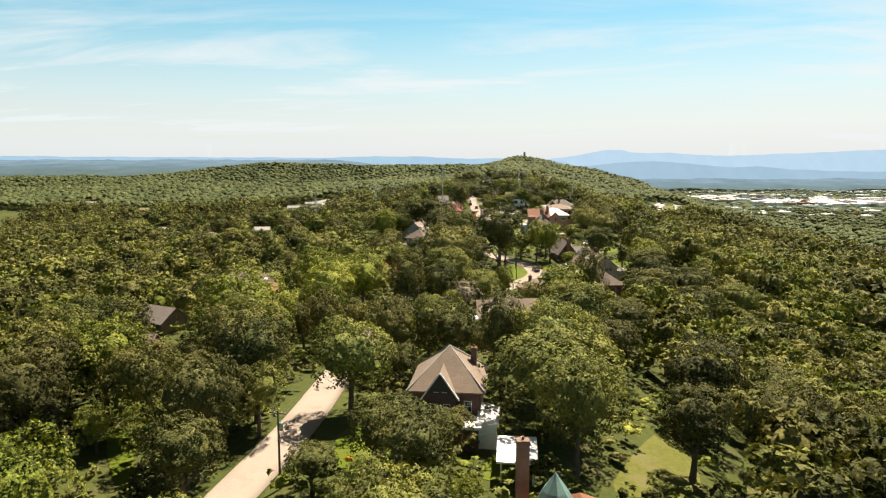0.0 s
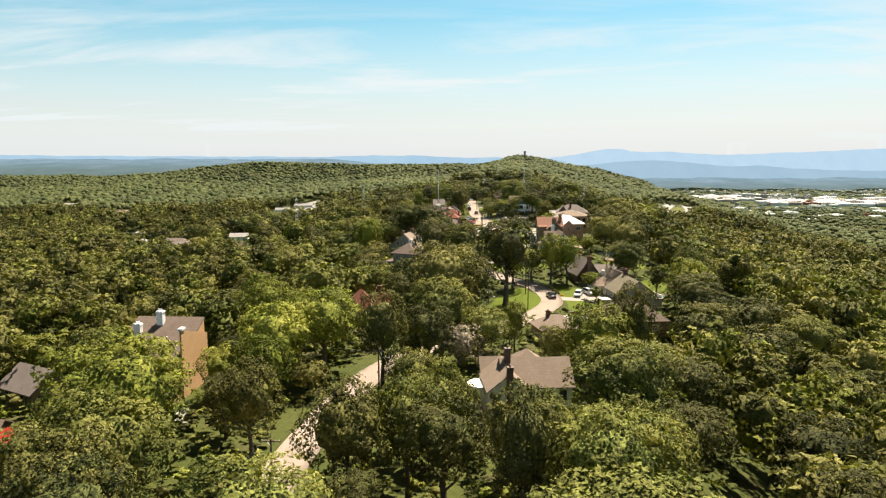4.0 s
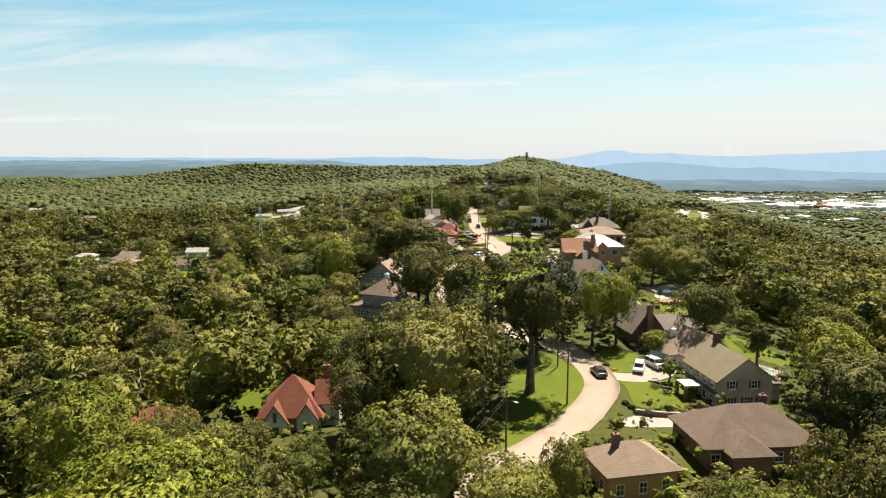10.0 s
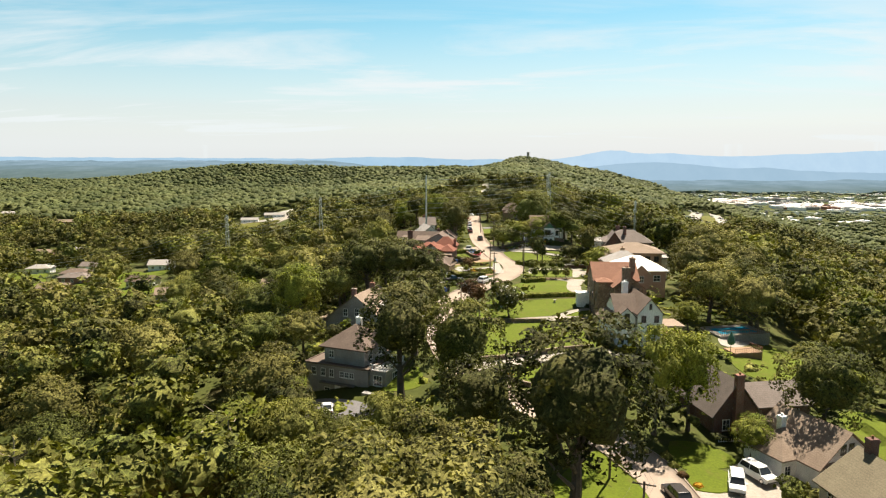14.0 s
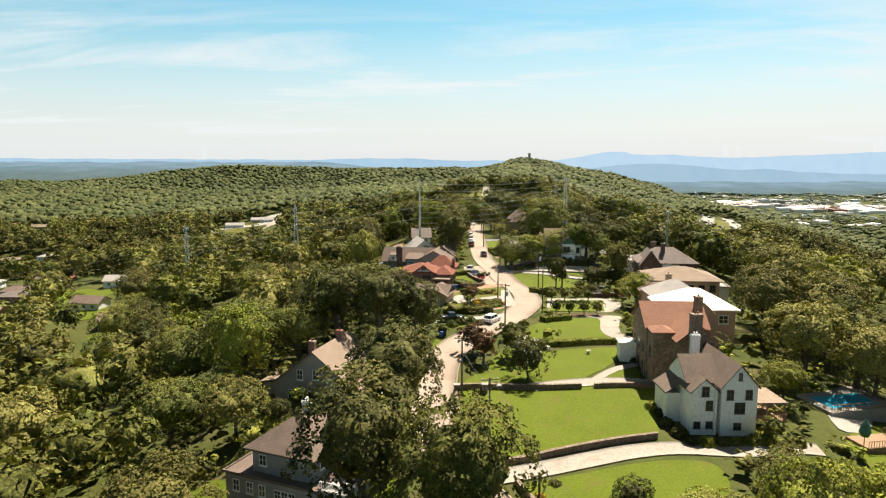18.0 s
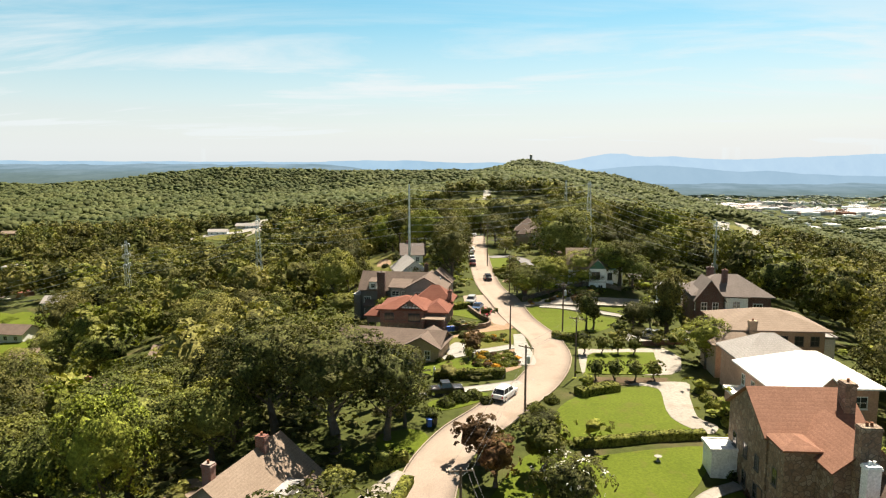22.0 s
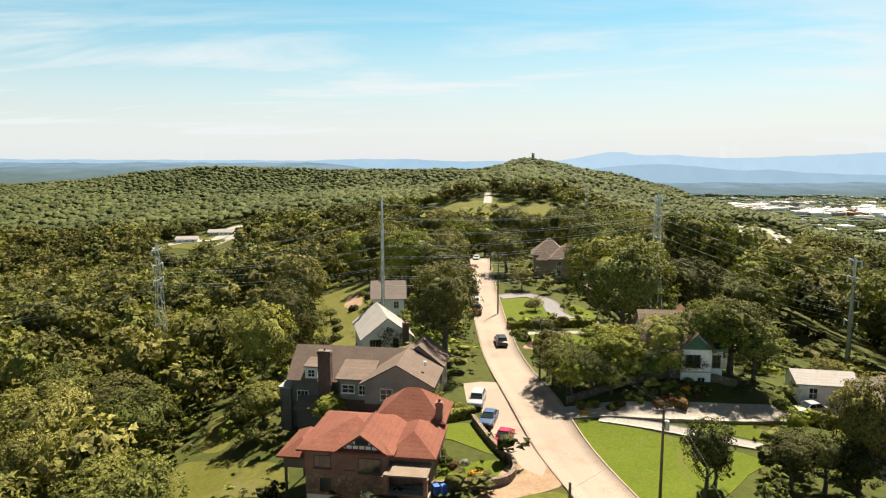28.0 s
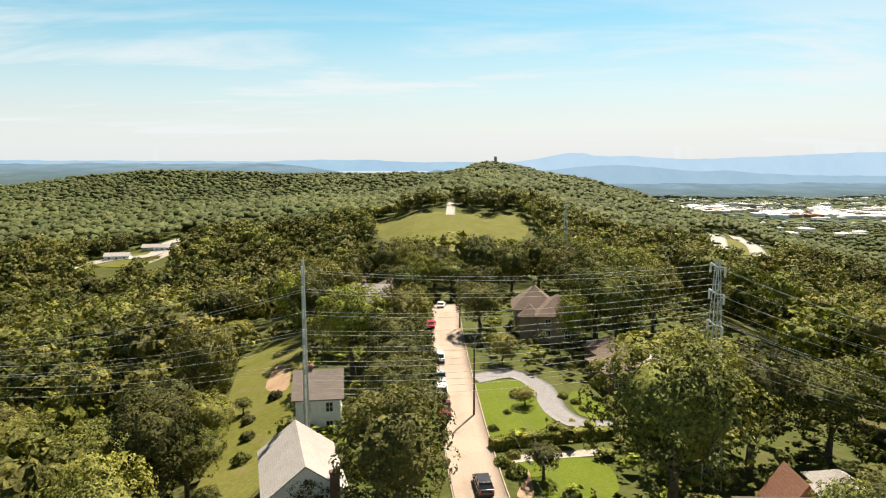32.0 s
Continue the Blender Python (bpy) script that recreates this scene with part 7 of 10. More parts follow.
bush("loose", 55, 398.6, 1.1, 1)
bush("loose", 66, 398, 1.4, 1.3)


# mixed shrubs crowd the planted banks beside the road
bed_rng = random.Random(31)
for x0, x1, y0, y1, n in ((12.5, 21.0, 370.5, 377.5, 46), (14.0, 21.5, 355.5, 364.5, 48), (29.0, 46.0, 398.0, 400.6, 44)):
    for i in range(n):
        r = bed_rng.uniform(0.35, 0.85)
        bush(bed_rng.choice(("loose", "bright", "loose", "dark", "russet", "bright", "flowers")), bed_rng.uniform(x0, x1), bed_rng.uniform(y0, y1), r, r * bed_rng.uniform(0.7, 1.1))

wall([(9.1, 307.4), (9.3, 300.0), (9.8, 293.4), (11.1, 288.6), (12.8, 286.4)], 0.7)
wall([(13.1, 286.3), (17.3, 287.4), (22.7, 289.8), (30.0, 292.6), (36.2, 294.4)], 0.8)
wall([(9.2, 308.7), (13.5, 309.2), (21.5, 309.3), (29.2, 310.2)], 0.8)
wall([(31.4, 310.6), (36, 311.2), (41, 311.2), (45.4, 310.6)], 0.7)
wall([(15.6, 282.6), (16.6, 279.4), (18.4, 276.6), (21, 275.0)], 0.7)
wall([(3.2, 383.6), (7, 381.9), (10.8, 381.9), (14.6, 381.5), (17.4, 382.2), (18.7, 384.4), (18.5, 387), (17.0, 391), (15.7, 396), (15.0, 399.0)], 0.9, 0.4, "wallstone", "wallstone", "curved stone retaining wall round the front garden")
wall([(36.4, 224.2), (40.5, 223.4), (45.0, 223.2)], 0.8, 0.4, "brick", "concrete", "brick garden wall")
wall([(44.0, 369.4), (47, 370.4), (51, 371.4), (55, 372.2)], 0.9, 0.4, "brick", "concrete", "brick wall behind the parking bay")
wall([(27.6, 401.6), (33, 402.4), (40, 402.2), (50, 400.6)], 0.8, 0.4, "wallstone", "wallstone", "dark stone wall below the shrub bank")
for x, y in ((9.2, 307.2), (13.6, 307.6)):
    h = thing("gate_pier", "square stone gate pier with a flat cap", "pier", pose(x, y, gz(x, y)))
    part("shaft", box_bm(-0.4, 0.4, -0.4, 0.4, -0.5, 1.4, 0.03), "wallstone", h)
    part("cap", box_bm(-0.5, 0.5, -0.5, 0.5, 1.404, 1.55, 0.03), "concrete", h)

# ---- cars ----
WHEEL = {}


def wheel(root, side, W, y, r):
    """One wheel with its rim; the tyre's axle runs along its own y."""
    if not WHEEL:
        bm = bmesh.new()
        n = 14
        prof = [(0.0, 0.86), (0.04, 1.0), (0.18, 1.0), (0.22, 0.86)]
        rings = [[bm.verts.new((math.cos(k * 2 * math.pi / n) * q, p, math.sin(k * 2 * math.pi / n) * q)) for k in range(n)] for p, q in prof]
        for a, b in zip(rings, rings[1:]):
            for k in range(n):
                bm.faces.new((a[k], a[(k + 1) % n], b[(k + 1) % n], b[k]))
        bm.faces.new(rings[0][::-1]), bm.faces.new(rings[-1])
        bmesh.ops.recalc_face_normals(bm, faces=bm.faces[:])
        for key, shape, mat in (("wheel", bm, "rubber"), ("rim", tube_bm([(0, 0.1, 0), (0, 0.235, 0)], 0.62, 12), "chrome")):
            me = bpy.data.meshes.new(key)
            shape.to_mesh(me), shape.free()
            me.materials.append(M[mat])
            WHEEL[key] = me
    tyre = new("wheel", WHEEL["wheel"])
    tyre.parent = root
    tyre.matrix_basis = pose(side * (W / 2 - 0.2), y, r, 0, 0, -90 * side) @ Matrix.Diagonal((r, 1, r, 1))
    rim = new("rim", WHEEL["rim"])
    rim.parent = tyre


SHAPES = {
    # length, width, bonnet height, beltline, roof height, windscreen foot, roof front, roof rear, rear glass foot (from the nose)
    "sedan": (4.6, 1.8, 0.82, 0.92, 1.45, 1.35, 2.05, 3.3, 4.05),
    "suv": (4.7, 1.9, 1.0, 1.08, 1.75, 1.25, 1.8, 4.0, 4.5),
    "van": (4.9, 1.95, 1.05, 1.1, 1.85, 1.0, 1.6, 4.4, 4.75),
    "pickup": (5.4, 1.95, 1.08, 1.12, 1.82, 1.5, 2.05, 3.15, 3.35),
    "beetle": (4.1, 1.75, 0.84, 0.95, 1.5, 1.05, 1.7, 2.7, 3.65),
}


def car(x, y, rot, shape, paint, label, dz=0.12):
    """A parked car; rot turns its nose from +y."""
    L, W, hb, belt, roof, a, b, c, d = SHAPES[shape]
    root = thing("car", label, "car", pose(x, y, gz(x, y) + dz, 0, 0, rot), "cars")
    bm = bmesh.new()
    side = [(0, 0.35), (0.02, hb - 0.2), (0.15, hb - 0.06), (a, hb), (a + 0.1, belt), (d, belt), (L - 0.08, belt - 0.06), (L, belt - 0.35), (L, 0.35), (L - 0.3, 0.25), (0.3, 0.25)]
    if shape == "pickup":
        side = [(0, 0.4), (0.02, hb - 0.2), (0.15, hb - 0.06), (a, hb), (a + 0.1, belt), (c + 0.25, belt), (c + 0.3, belt - 0.08), (L - 0.05, belt - 0.08), (L, belt - 0.2), (L, 0.4), (L - 0.3, 0.3), (0.3, 0.3)]
    left, right = ([bm.verts.new((k * W / 2, L / 2 - p, q)) for p, q in side] for k in (-1, 1))
    n = len(side)
    for i in range(n):
        bm.faces.new((left[i], left[(i + 1) % n], right[(i + 1) % n], right[i]))
    bm.faces.new(left[::-1]), bm.faces.new(right)
    bmesh.ops.recalc_face_normals(bm, faces=bm.faces[:])
    bmesh.ops.bevel(bm, geom=bm.edges[:], offset=0.05, segments=2, affect="EDGES", profile=0.6)
    if shape == "pickup":
        add_box(bm, -W / 2 + 0.12, W / 2 - 0.12, L / 2 - L + 0.15, L / 2 - c - 0.4, belt - 0.12, belt - 0.07)
    for f in bm.faces:
        f.smooth = True
    part("body", bm, paint, root)
    bm = bmesh.new()
    wl, wt = W / 2 - 0.07, W / 2 - 0.24
    lo = [bm.verts.new((sx * wl, L / 2 - p, belt - 0.02)) for sx, p in ((-1, a + 0.02), (1, a + 0.02), (1, d), (-1, d))]
    hi = [bm.verts.new((sx * wt, L / 2 - p, roof - 0.06)) for sx, p in ((-1, b), (1, b), (1, c), (-1, c))]
    for i in range(4):
        bm.faces.new((lo[i], lo[(i + 1) % 4], hi[(i + 1) % 4], hi[i]))
    bm.faces.new(hi)
    bmesh.ops.recalc_face_normals(bm, faces=bm.faces[:])
    part("glasshouse", bm, "glass", root, "dark car windows")
    bm = box_bm(-wt - 0.03, wt + 0.03, L / 2 - c - 0.06, L / 2 - b + 0.06, roof - 0.09, roof, 0.04)
    part("roof_panel", bm, paint, root)
    bm = bmesh.new()
    for sx in (-1, 1):
        for p0, p1 in ((a + 0.06, b + 0.02), (d - 0.04, c - 0.02), ((b + c) / 2, (b + c) / 2)):
            add_tube(bm, [(sx * wl, L / 2 - p0, belt), (sx * (wt + 0.02), L / 2 - p1, roof - 0.05)], 0.045, 4)
    part("pillars", bm, paint, root)
    r = 0.34 if shape in ("sedan", "beetle") else 0.38
    for yy in (L / 2 - 0.85, -L / 2 + 0.9):
        for sx in (-1, 1):
            wheel(root, sx, W, yy, r)
    for sx in (-1, 1):
        part("headlight", box_bm(sx * W * 0.36 - 0.16, sx * W * 0.36 + 0.16, L / 2 - 0.05, L / 2 + 0.015, hb - 0.3, hb - 0.14, 0.02), "lampglass", root)
        part("tail_light", box_bm(sx * W * 0.4 - 0.1, sx * W * 0.4 + 0.1, -L / 2 - 0.015, -L / 2 + 0.05, belt - 0.4, belt - 0.15, 0.02), "taillight", root)
        part("mirror", box_bm(sx * (W / 2 + 0.08) - 0.08, sx * (W / 2 + 0.08) + 0.08, L / 2 - a - 0.35, L / 2 - a - 0.25, belt, belt + 0.14, 0.02), paint, root)
    part("bumper", box_bm(-W / 2 + 0.05, W / 2 - 0.05, L / 2 - 0.04, L / 2 + 0.05, 0.34, 0.5, 0.02), "black", root)
    part("bumper", box_bm(-W / 2 + 0.05, W / 2 - 0.05, -L / 2 - 0.05, -L / 2 + 0.04, 0.34, 0.5, 0.02), "black", root)
    return root


for key, col in (("car_white", (0.75, 0.75, 0.74)), ("car_silver", (0.42, 0.43, 0.44)), ("car_red", (0.55, 0.02, 0.06)), ("car_dark", (0.035, 0.03, 0.03)), ("car_blue", (0.06, 0.1, 0.18)), ("car_maroon", (0.10, 0.02, 0.02))):
    M[key] = plain(key, col, 0.25, 0.2 if key in ("car_silver",) else 0.0, 0.6, 0.02)
car(18.4, 392.6, 160, "beetle", "car_red", "bright red compact car parked on the road")
car(17.0, 398.4, 163, "sedan", "car_blue", "dark blue saloon car parked behind the red one")
car(15.9, 404.6, 168, "suv", "car_silver", "silver sport utility vehicle parked by the hedge")
car(21.9, 432.6, 2, "suv", "car_dark", "dark sport utility vehicle on the road")
car(19.4, 501.0, -8, "sedan", "car_red", "red car parked along the street")
car(19.8, 479.2, -4, "suv", "car_white", "white vehicle parked along the street")
car(19.2, 468.4, -4, "pickup", "car_silver", "silver pickup parked along the street")
car(19.1, 463.0, -3, "suv", "car_white", "white vehicle parked behind a pickup")
car(19.0, 455.6, -3, "pickup", "car_maroon", "dark red pickup with a loaded bed")
car(23.0, 522.4, -10, "sedan", "car_white", "white car far down the street")
car(0.8, 311.4, -22, "sedan", "car_white", "white saloon car with a dark sunroof on the drive")
car(17.4, 341.2, -32, "suv", "car_white", "white vehicle parked at the drive entrance")
car(9.0, 343.6, -80, "pickup", "car_dark", "dark vehicle parked below the hedge")
car(11.0, 283.8, -24, "sedan", "car_dark", "dark saloon car at the foot of the garden wall")
car(34.4, 242.0, 8, "suv", "car_dark", "dark sport utility vehicle in the bend")
car(43.2, 245.2, 158, "van", "car_white", "white van on the forecourt")
car(47.0, 247.6, 200, "van", "car_white", "white van parked beside another")
car(-14.0, 275.0, 10, "sedan", "car_white", "white convertible car in the parking court")
car(48.6, 375.6, 60, "suv", "car_silver", "silver car in the parking bay")
car(58.6, 398.6, 100, "sedan", "car_silver", "silver car beside the garage")
car(-36.4, 221.8, 75, "suv", "car_white", "white vehicle parked between two orange-roofed buildings")
car(-4.6, 379.2, -10, "sedan", "car_dark", "dark car in the carport shade", 0.3)

# ---- poles, pylons and cables ----
def utility_pole(x, y, h, rot=0.0, arms=1, transformer=False, lamp=0.0, label="weathered timber utility pole with a crossarm"):
    root = thing("utility_pole", label, "utility pole", pose(x, y, gz(x, y), 0, 0, rot), "utility poles")
    part("pole", tube_bm([(0, 0, -0.8), (0, 0, h * 0.5), (0, 0, h)], [0.17, 0.14, 0.11], 8), "pole", root)
    for i in range(arms):
        z = h - 0.35 - 0.9 * i
        arm = part("crossarm", box_bm(-1.15, 1.15, -0.06, 0.06, z, z + 0.12), "pole", root)
        for k in (-1.0, -0.5, 0.5, 1.0):
            part("insulator", tube_bm([(k, 0, z + 0.12), (k, 0, z + 0.2), (k, 0, z + 0.27)], [0.03, 0.06, 0.04], 6), "lampglass", arm)
        part("brace", tube_bm([(-0.6, 0.08, z), (0, 0.08, z - 0.55), (0.6, 0.08, z)], 0.025, 4), "steel", root)
    if transformer:
        t = part("transformer", tube_bm([(0.38, 0, h - 2.4), (0.38, 0, h - 1.5), (0.38, 0, h - 1.42)], [0.26, 0.26, 0.2], 12), "steel", root, "grey transformer can")
        part("bushing", tube_bm([(0.38, 0, h - 1.42), (0.38, 0, h - 1.15)], 0.04, 6), "lampglass", t)
    if lamp:
        part("lamp_arm", tube_bm([(0, 0, h - 1.6), (lamp * 0.6, 0, h - 1.2), (lamp, 0, h - 1.15)], 0.035, 6), "steel", root)
        part("lamp_head", box_bm(lamp - 0.1 if lamp > 0 else lamp - 0.5, lamp + 0.5 if lamp > 0 else lamp + 0.1, -0.13, 0.13, h - 1.24, h - 1.08, 0.03), "lampglass", root)
    return root


def cable(a, b, sag, r=0.022, mat="wire", n=9):
    a, b = Vector(a), Vector(b)
    pts = []
    for i in range(n):
        t = i / (n - 1)
        p = a.lerp(b, t)
        pts.append((p.x - a.x, p.y - a.y, p.z - a.z - sag * 4 * t * (1 - t)))
    ob = part("cable", tube_bm(pts, r, 4), mat, None)
    ob.location = a
    return tagged(ob, "thin overhead power cable between poles", "cable", "overhead cables")


POLES = [(-19.9, 76.3, 10.0, -15, True, 0.0), (-17.5, 118, 10, -5, False, 0.0), (-9.4, 159.5, 9.6, -25, False, 1.6), (13.2, 208.4, 9.6, -50, False, 1.7), (25.6, 227.6, 10.0, -20, False, 0.0), (27.4, 247, 9.4, 20, False, 0.0),
         (16.0, 268, 10, 40, False, 0.0), (13.0, 290.6, 9.6, 10, False, 1.1), (10.0, 306.4, 9.4, 5, False, 0.0), (19.6, 336.4, 9.4, -40, True, 0.0), (29.2, 350.6, 9.6, -30, False, 0.0), (32.5, 378.6, 9.8, 10, True, 0.0), (25.6, 411.6, 9.6, 14, False, 0.0), (23.4, 454.6, 13.0, 0, False, 0.0),
         (25.6, 500, 11, -6, False, 0.0)]
for x, y, h, rot, tr, lamp in POLES:
    utility_pole(x, y, h, rot, 1, tr, lamp)
utility_pole(20.9, 366.6, 8.0, 0, 0, False, 0.0, "plain weathered timber pole without a crossarm")
for (x0, y0, h0, r0, *_), (x1, y1, h1, r1, *_) in zip(POLES, POLES[1:]):
    for k in (-1.0, 1.0, 0.5):
        c0, s0, c1, s1 = math.cos(radians(r0)), math.sin(radians(r0)), math.cos(radians(r1)), math.sin(radians(r1))
        cable((x0 + k * c0, y0 + k * s0, gz(x0, y0) + h0 - 0.1), (x1 + k * c1, y1 + k * s1, gz(x1, y1) + h1 - 0.1), 0.5, 0.011, "darkwire")
cable((20.9, 366.6, gz(20.9, 366.6) + 7.4), (32.5, 378.6, gz(32.5, 378.6) + 8), 0.4, 0.011, "darkwire")
cable((32.5, 378.6, gz(32.5, 378.6) + 8.4), (62, 384, gz(62, 384) + 6), 0.6, 0.011, "darkwire")
cable((10.0, 306.4, gz(10, 306.4) + 8.0), (13.0, 290.6, gz(13, 290.6) + 6.5), 0.3, 0.011, "darkwire")


def pylon(x, y, top, arms, label, reach=1.5, lattice=False):
    """A tall steel transmission pole with insulator brackets."""
    g = gz(x, y)
    h = top - g
    root = thing("transmission_pylon", label, "pylon", pose(x, y, g), "transmission pylons")
    if lattice:
        for sx in (-1, 1):
            for sy in (-1, 1):
                part("leg", tube_bm([(sx * 1.3, sy * 1.3, -1), (sx * 0.64, sy * 0.64, h * 0.6), (sx * 0.2, sy * 0.2, h)], [0.09, 0.07, 0.05], 4), "steel", root)
        n = 12
        corners = [(-1, -1), (1, -1), (1, 1), (-1, 1)]
        for i in range(n):
            z0, z1 = h * i / n, h * (i + 1) / n
            w0, w1 = 1.3 - 1.1 * z0 / h, 1.3 - 1.1 * z1 / h
            for k in range(4):
                p, c = corners[k], corners[(k + 1) % 4]
                part("brace", tube_bm([(p[0] * w0, p[1] * w0, z0), (c[0] * w1, c[1] * w1, z1)], 0.04, 3), "steel", root)
    else:
        part("pole", tube_bm([(0, 0, -1), (0, 0, h * 0.5), (0, 0, h)], [0.45, 0.34, 0.2], 10), "steel", root)
    for z in arms:
        zz = h - z
        arm = part("arm", tube_bm([(0, -reach, zz + 0.25), (0, 0, zz), (0, reach, zz + 0.25)], 0.09, 5), "steel", root)
        for s in (-1, 1):
            part("insulator", tube_bm([(0, s * reach, zz + 0.25), (0, s * reach, zz - 0.9)], 0.13, 6), "lampglass", arm)
    return root


A_ARMS = (1.0, 3.6, 6.6, 9.2, 11.4, 13.4, 15.4, 17.2)
pylon(-0.2, 444.6, 93.2, A_ARMS, "tall grey-green steel transmission pole with many insulators", 0.9)
pylon(49.6, 433.4, 94.5, (1.0, 4.2, 8.0, 11.5), "tall steel lattice transmission pylon on the far slope", 1.8, True)
pylon(84.0, 431.0, 83.5, (1.0, 4.0, 8.0, 12.0), "green steel transmission pole above the valley", 1.8)
pylon(-45.2, 447.6, 84.0, (1.5, 4.5, 7.5), "steel lattice pylon with three crossarms among trees", 2.4, True)
pylon(-87.4, 454.0, 76.0, (1.5, 4.5, 7.5), "steel lattice pylon in the valley woods", 2.4, True)
pylon(78.0, 613.0, 90.0, (1.5, 4.5, 7.5), "steel lattice pylon on the wooded hillside", 2.2, True)
for i, z in enumerate((1.0, 3.6, 6.6, 9.2, 11.4, 13.4, 15.4, 17.2)):
    for s in (-0.9, 0.9):
        cable((-0.2, 444.6 + s, 93.2 - z - 0.4), (49.6, 433.4 + 2 * s, 94.5 - 1.6 * i - 1.0), 1.2, 0.022)
        if s > 0 or i % 2 == 0:
            cable((49.6, 433.4 + 2 * s, 94.5 - 1.6 * i - 1.0), (84.0, 431.0 + 2 * s, 83.5 - 1.6 * i - 0.6), 1.0, 0.022)
            cable((84.0, 431.0 + 2 * s, 83.5 - 1.6 * i - 0.6), (190.0, 425.0 + 2 * s, 48 - 1.6 * i), 3.0, 0.022)
        if i < 6 and (s > 0 or i % 2):
            cable((-0.2, 444.6 + s, 93.2 - z - 0.4), (-45.2, 447.6 + 2.4 * s, 84 - 1.4 * i - 1.5), 1.2, 0.022)
            cable((-45.2, 447.6 + 2.4 * s, 84 - 1.4 * i - 1.5), (-88, 452.0 + 2.4 * s, 74 - 1.4 * i - 1.5), 1.2, 0.022)
            cable((-88, 452.0 + 2.4 * s, 74 - 1.4 * i - 1.5), (-190, 462.0 + 2.4 * s, 54 - 1.4 * i - 1.5), 3, 0.022)

# ---- garden and street things ----
def cannon(x, y, rot):
    h = thing("field_cannon", "old black field cannon on two spoked wheels", "cannon", pose(x, y, gz(x, y) + 0.06, 0, 0, rot), "lawn cannons")
    part("barrel", tube_bm([(0, -0.9, 0.85), (0, 0.2, 0.95), (0, 1.2, 1.02), (0, 1.25, 1.02)], [0.2, 0.17, 0.12, 0.15], 10), "black", h)
    part("trail", tube_bm([(0, -0.1, 0.75), (0, -2.2, 0.08)], [0.14, 0.1], 6), "wood", h)
    for s in (-1, 1):
        bm = bmesh.new()
        n = 16
        ring = [(s * 0.75, math.cos(k * 2 * math.pi / n) * 0.7, 0.72 + math.sin(k * 2 * math.pi / n) * 0.7) for k in range(n + 1)]
        add_tube(bm, ring, 0.06, 5, False)
        for k in range(0, n, 2):
            add_tube(bm, [(s * 0.75, 0, 0.72), ring[k]], 0.03, 4, False)
        add_tube(bm, [(s * 0.6, 0, 0.72), (s * 0.9, 0, 0.72)], 0.12, 8)
        part("wheel", bm, "black", h)
    part("axle", tube_bm([(-0.75, 0, 0.72), (0.75, 0, 0.72)], 0.06, 6), "black", h)


cannon(43.6, 236.6, 70), cannon(44.9, 233.9, 80)


def wheelie_bin(x, y, col, label):
    h = thing("bin", label, "bin", pose(x, y, gz(x, y) + 0.1, 0, 0, 20))
    bm = bmesh.new()
    lo = [bm.verts.new((a, b, 0.06)) for a, b in ((-0.24, -0.28), (0.24, -0.28), (0.24, 0.28), (-0.24, 0.28))]
    hi = [bm.verts.new((a, b, 1.0)) for a, b in ((-0.3, -0.36), (0.3, -0.36), (0.3, 0.36), (-0.3, 0.36))]
    bm.faces.new(lo[::-1]), bm.faces.new(hi)
    for i in range(4):
        bm.faces.new((lo[i], lo[(i + 1) % 4], hi[(i + 1) % 4], hi[i]))
    part("body", bm, col, h)
    part("lid", box_bm(-0.32, 0.32, -0.38, 0.38, 1.004, 1.08, 0.02), col, h)


wheelie_bin(10.2, 380.8, "blue", "blue plastic wheeled bin beside the wall")
wheelie_bin(11.0, 380.6, "blue", "blue plastic wheeled bin beside the wall")
wheelie_bin(11.8, 380.5, "black", "dark plastic wheeled bin beside the wall")
wheelie_bin(7.6, 333.2, "black", "dark plastic wheeled bin by the drive")
wheelie_bin(6.9, 332.8, "blue", "blue plastic wheeled bin by the drive")

bm = tube_bm([(0, 0, 0), (0, 0, 0.35), (0, 0, 0.4), (0, 0, 0.7), (0, 0, 0.95), (0, 0, 1.15), (0, 0, 1.25), (0, 0, 1.4), (0, 0, 1.5)], [0.3, 0.3, 0.2, 0.16, 0.24, 0.2, 0.09, 0.13, 0.04], 10)
st = part("garden_statue", bm, "white", None)
st.location = (7.5, 354.2, gz(7.5, 354.2) + 0.05)
tagged(st, "small white garden statue on the terraced lawn", "statue")
h = thing("birdbath", "low pale stone bird bath on the lawn", "birdbath", pose(33.7, 325.3, gz(33.7, 325.3) + 0.05))
part("pedestal", tube_bm([(0, 0, 0), (0, 0, 0.15), (0, 0, 0.5)], [0.3, 0.15, 0.12], 8), "concrete", h)
part("bowl", tube_bm([(0, 0, 0.5), (0, 0, 0.6), (0, 0, 0.62)], [0.15, 0.45, 0.4], 12), "concrete", h)


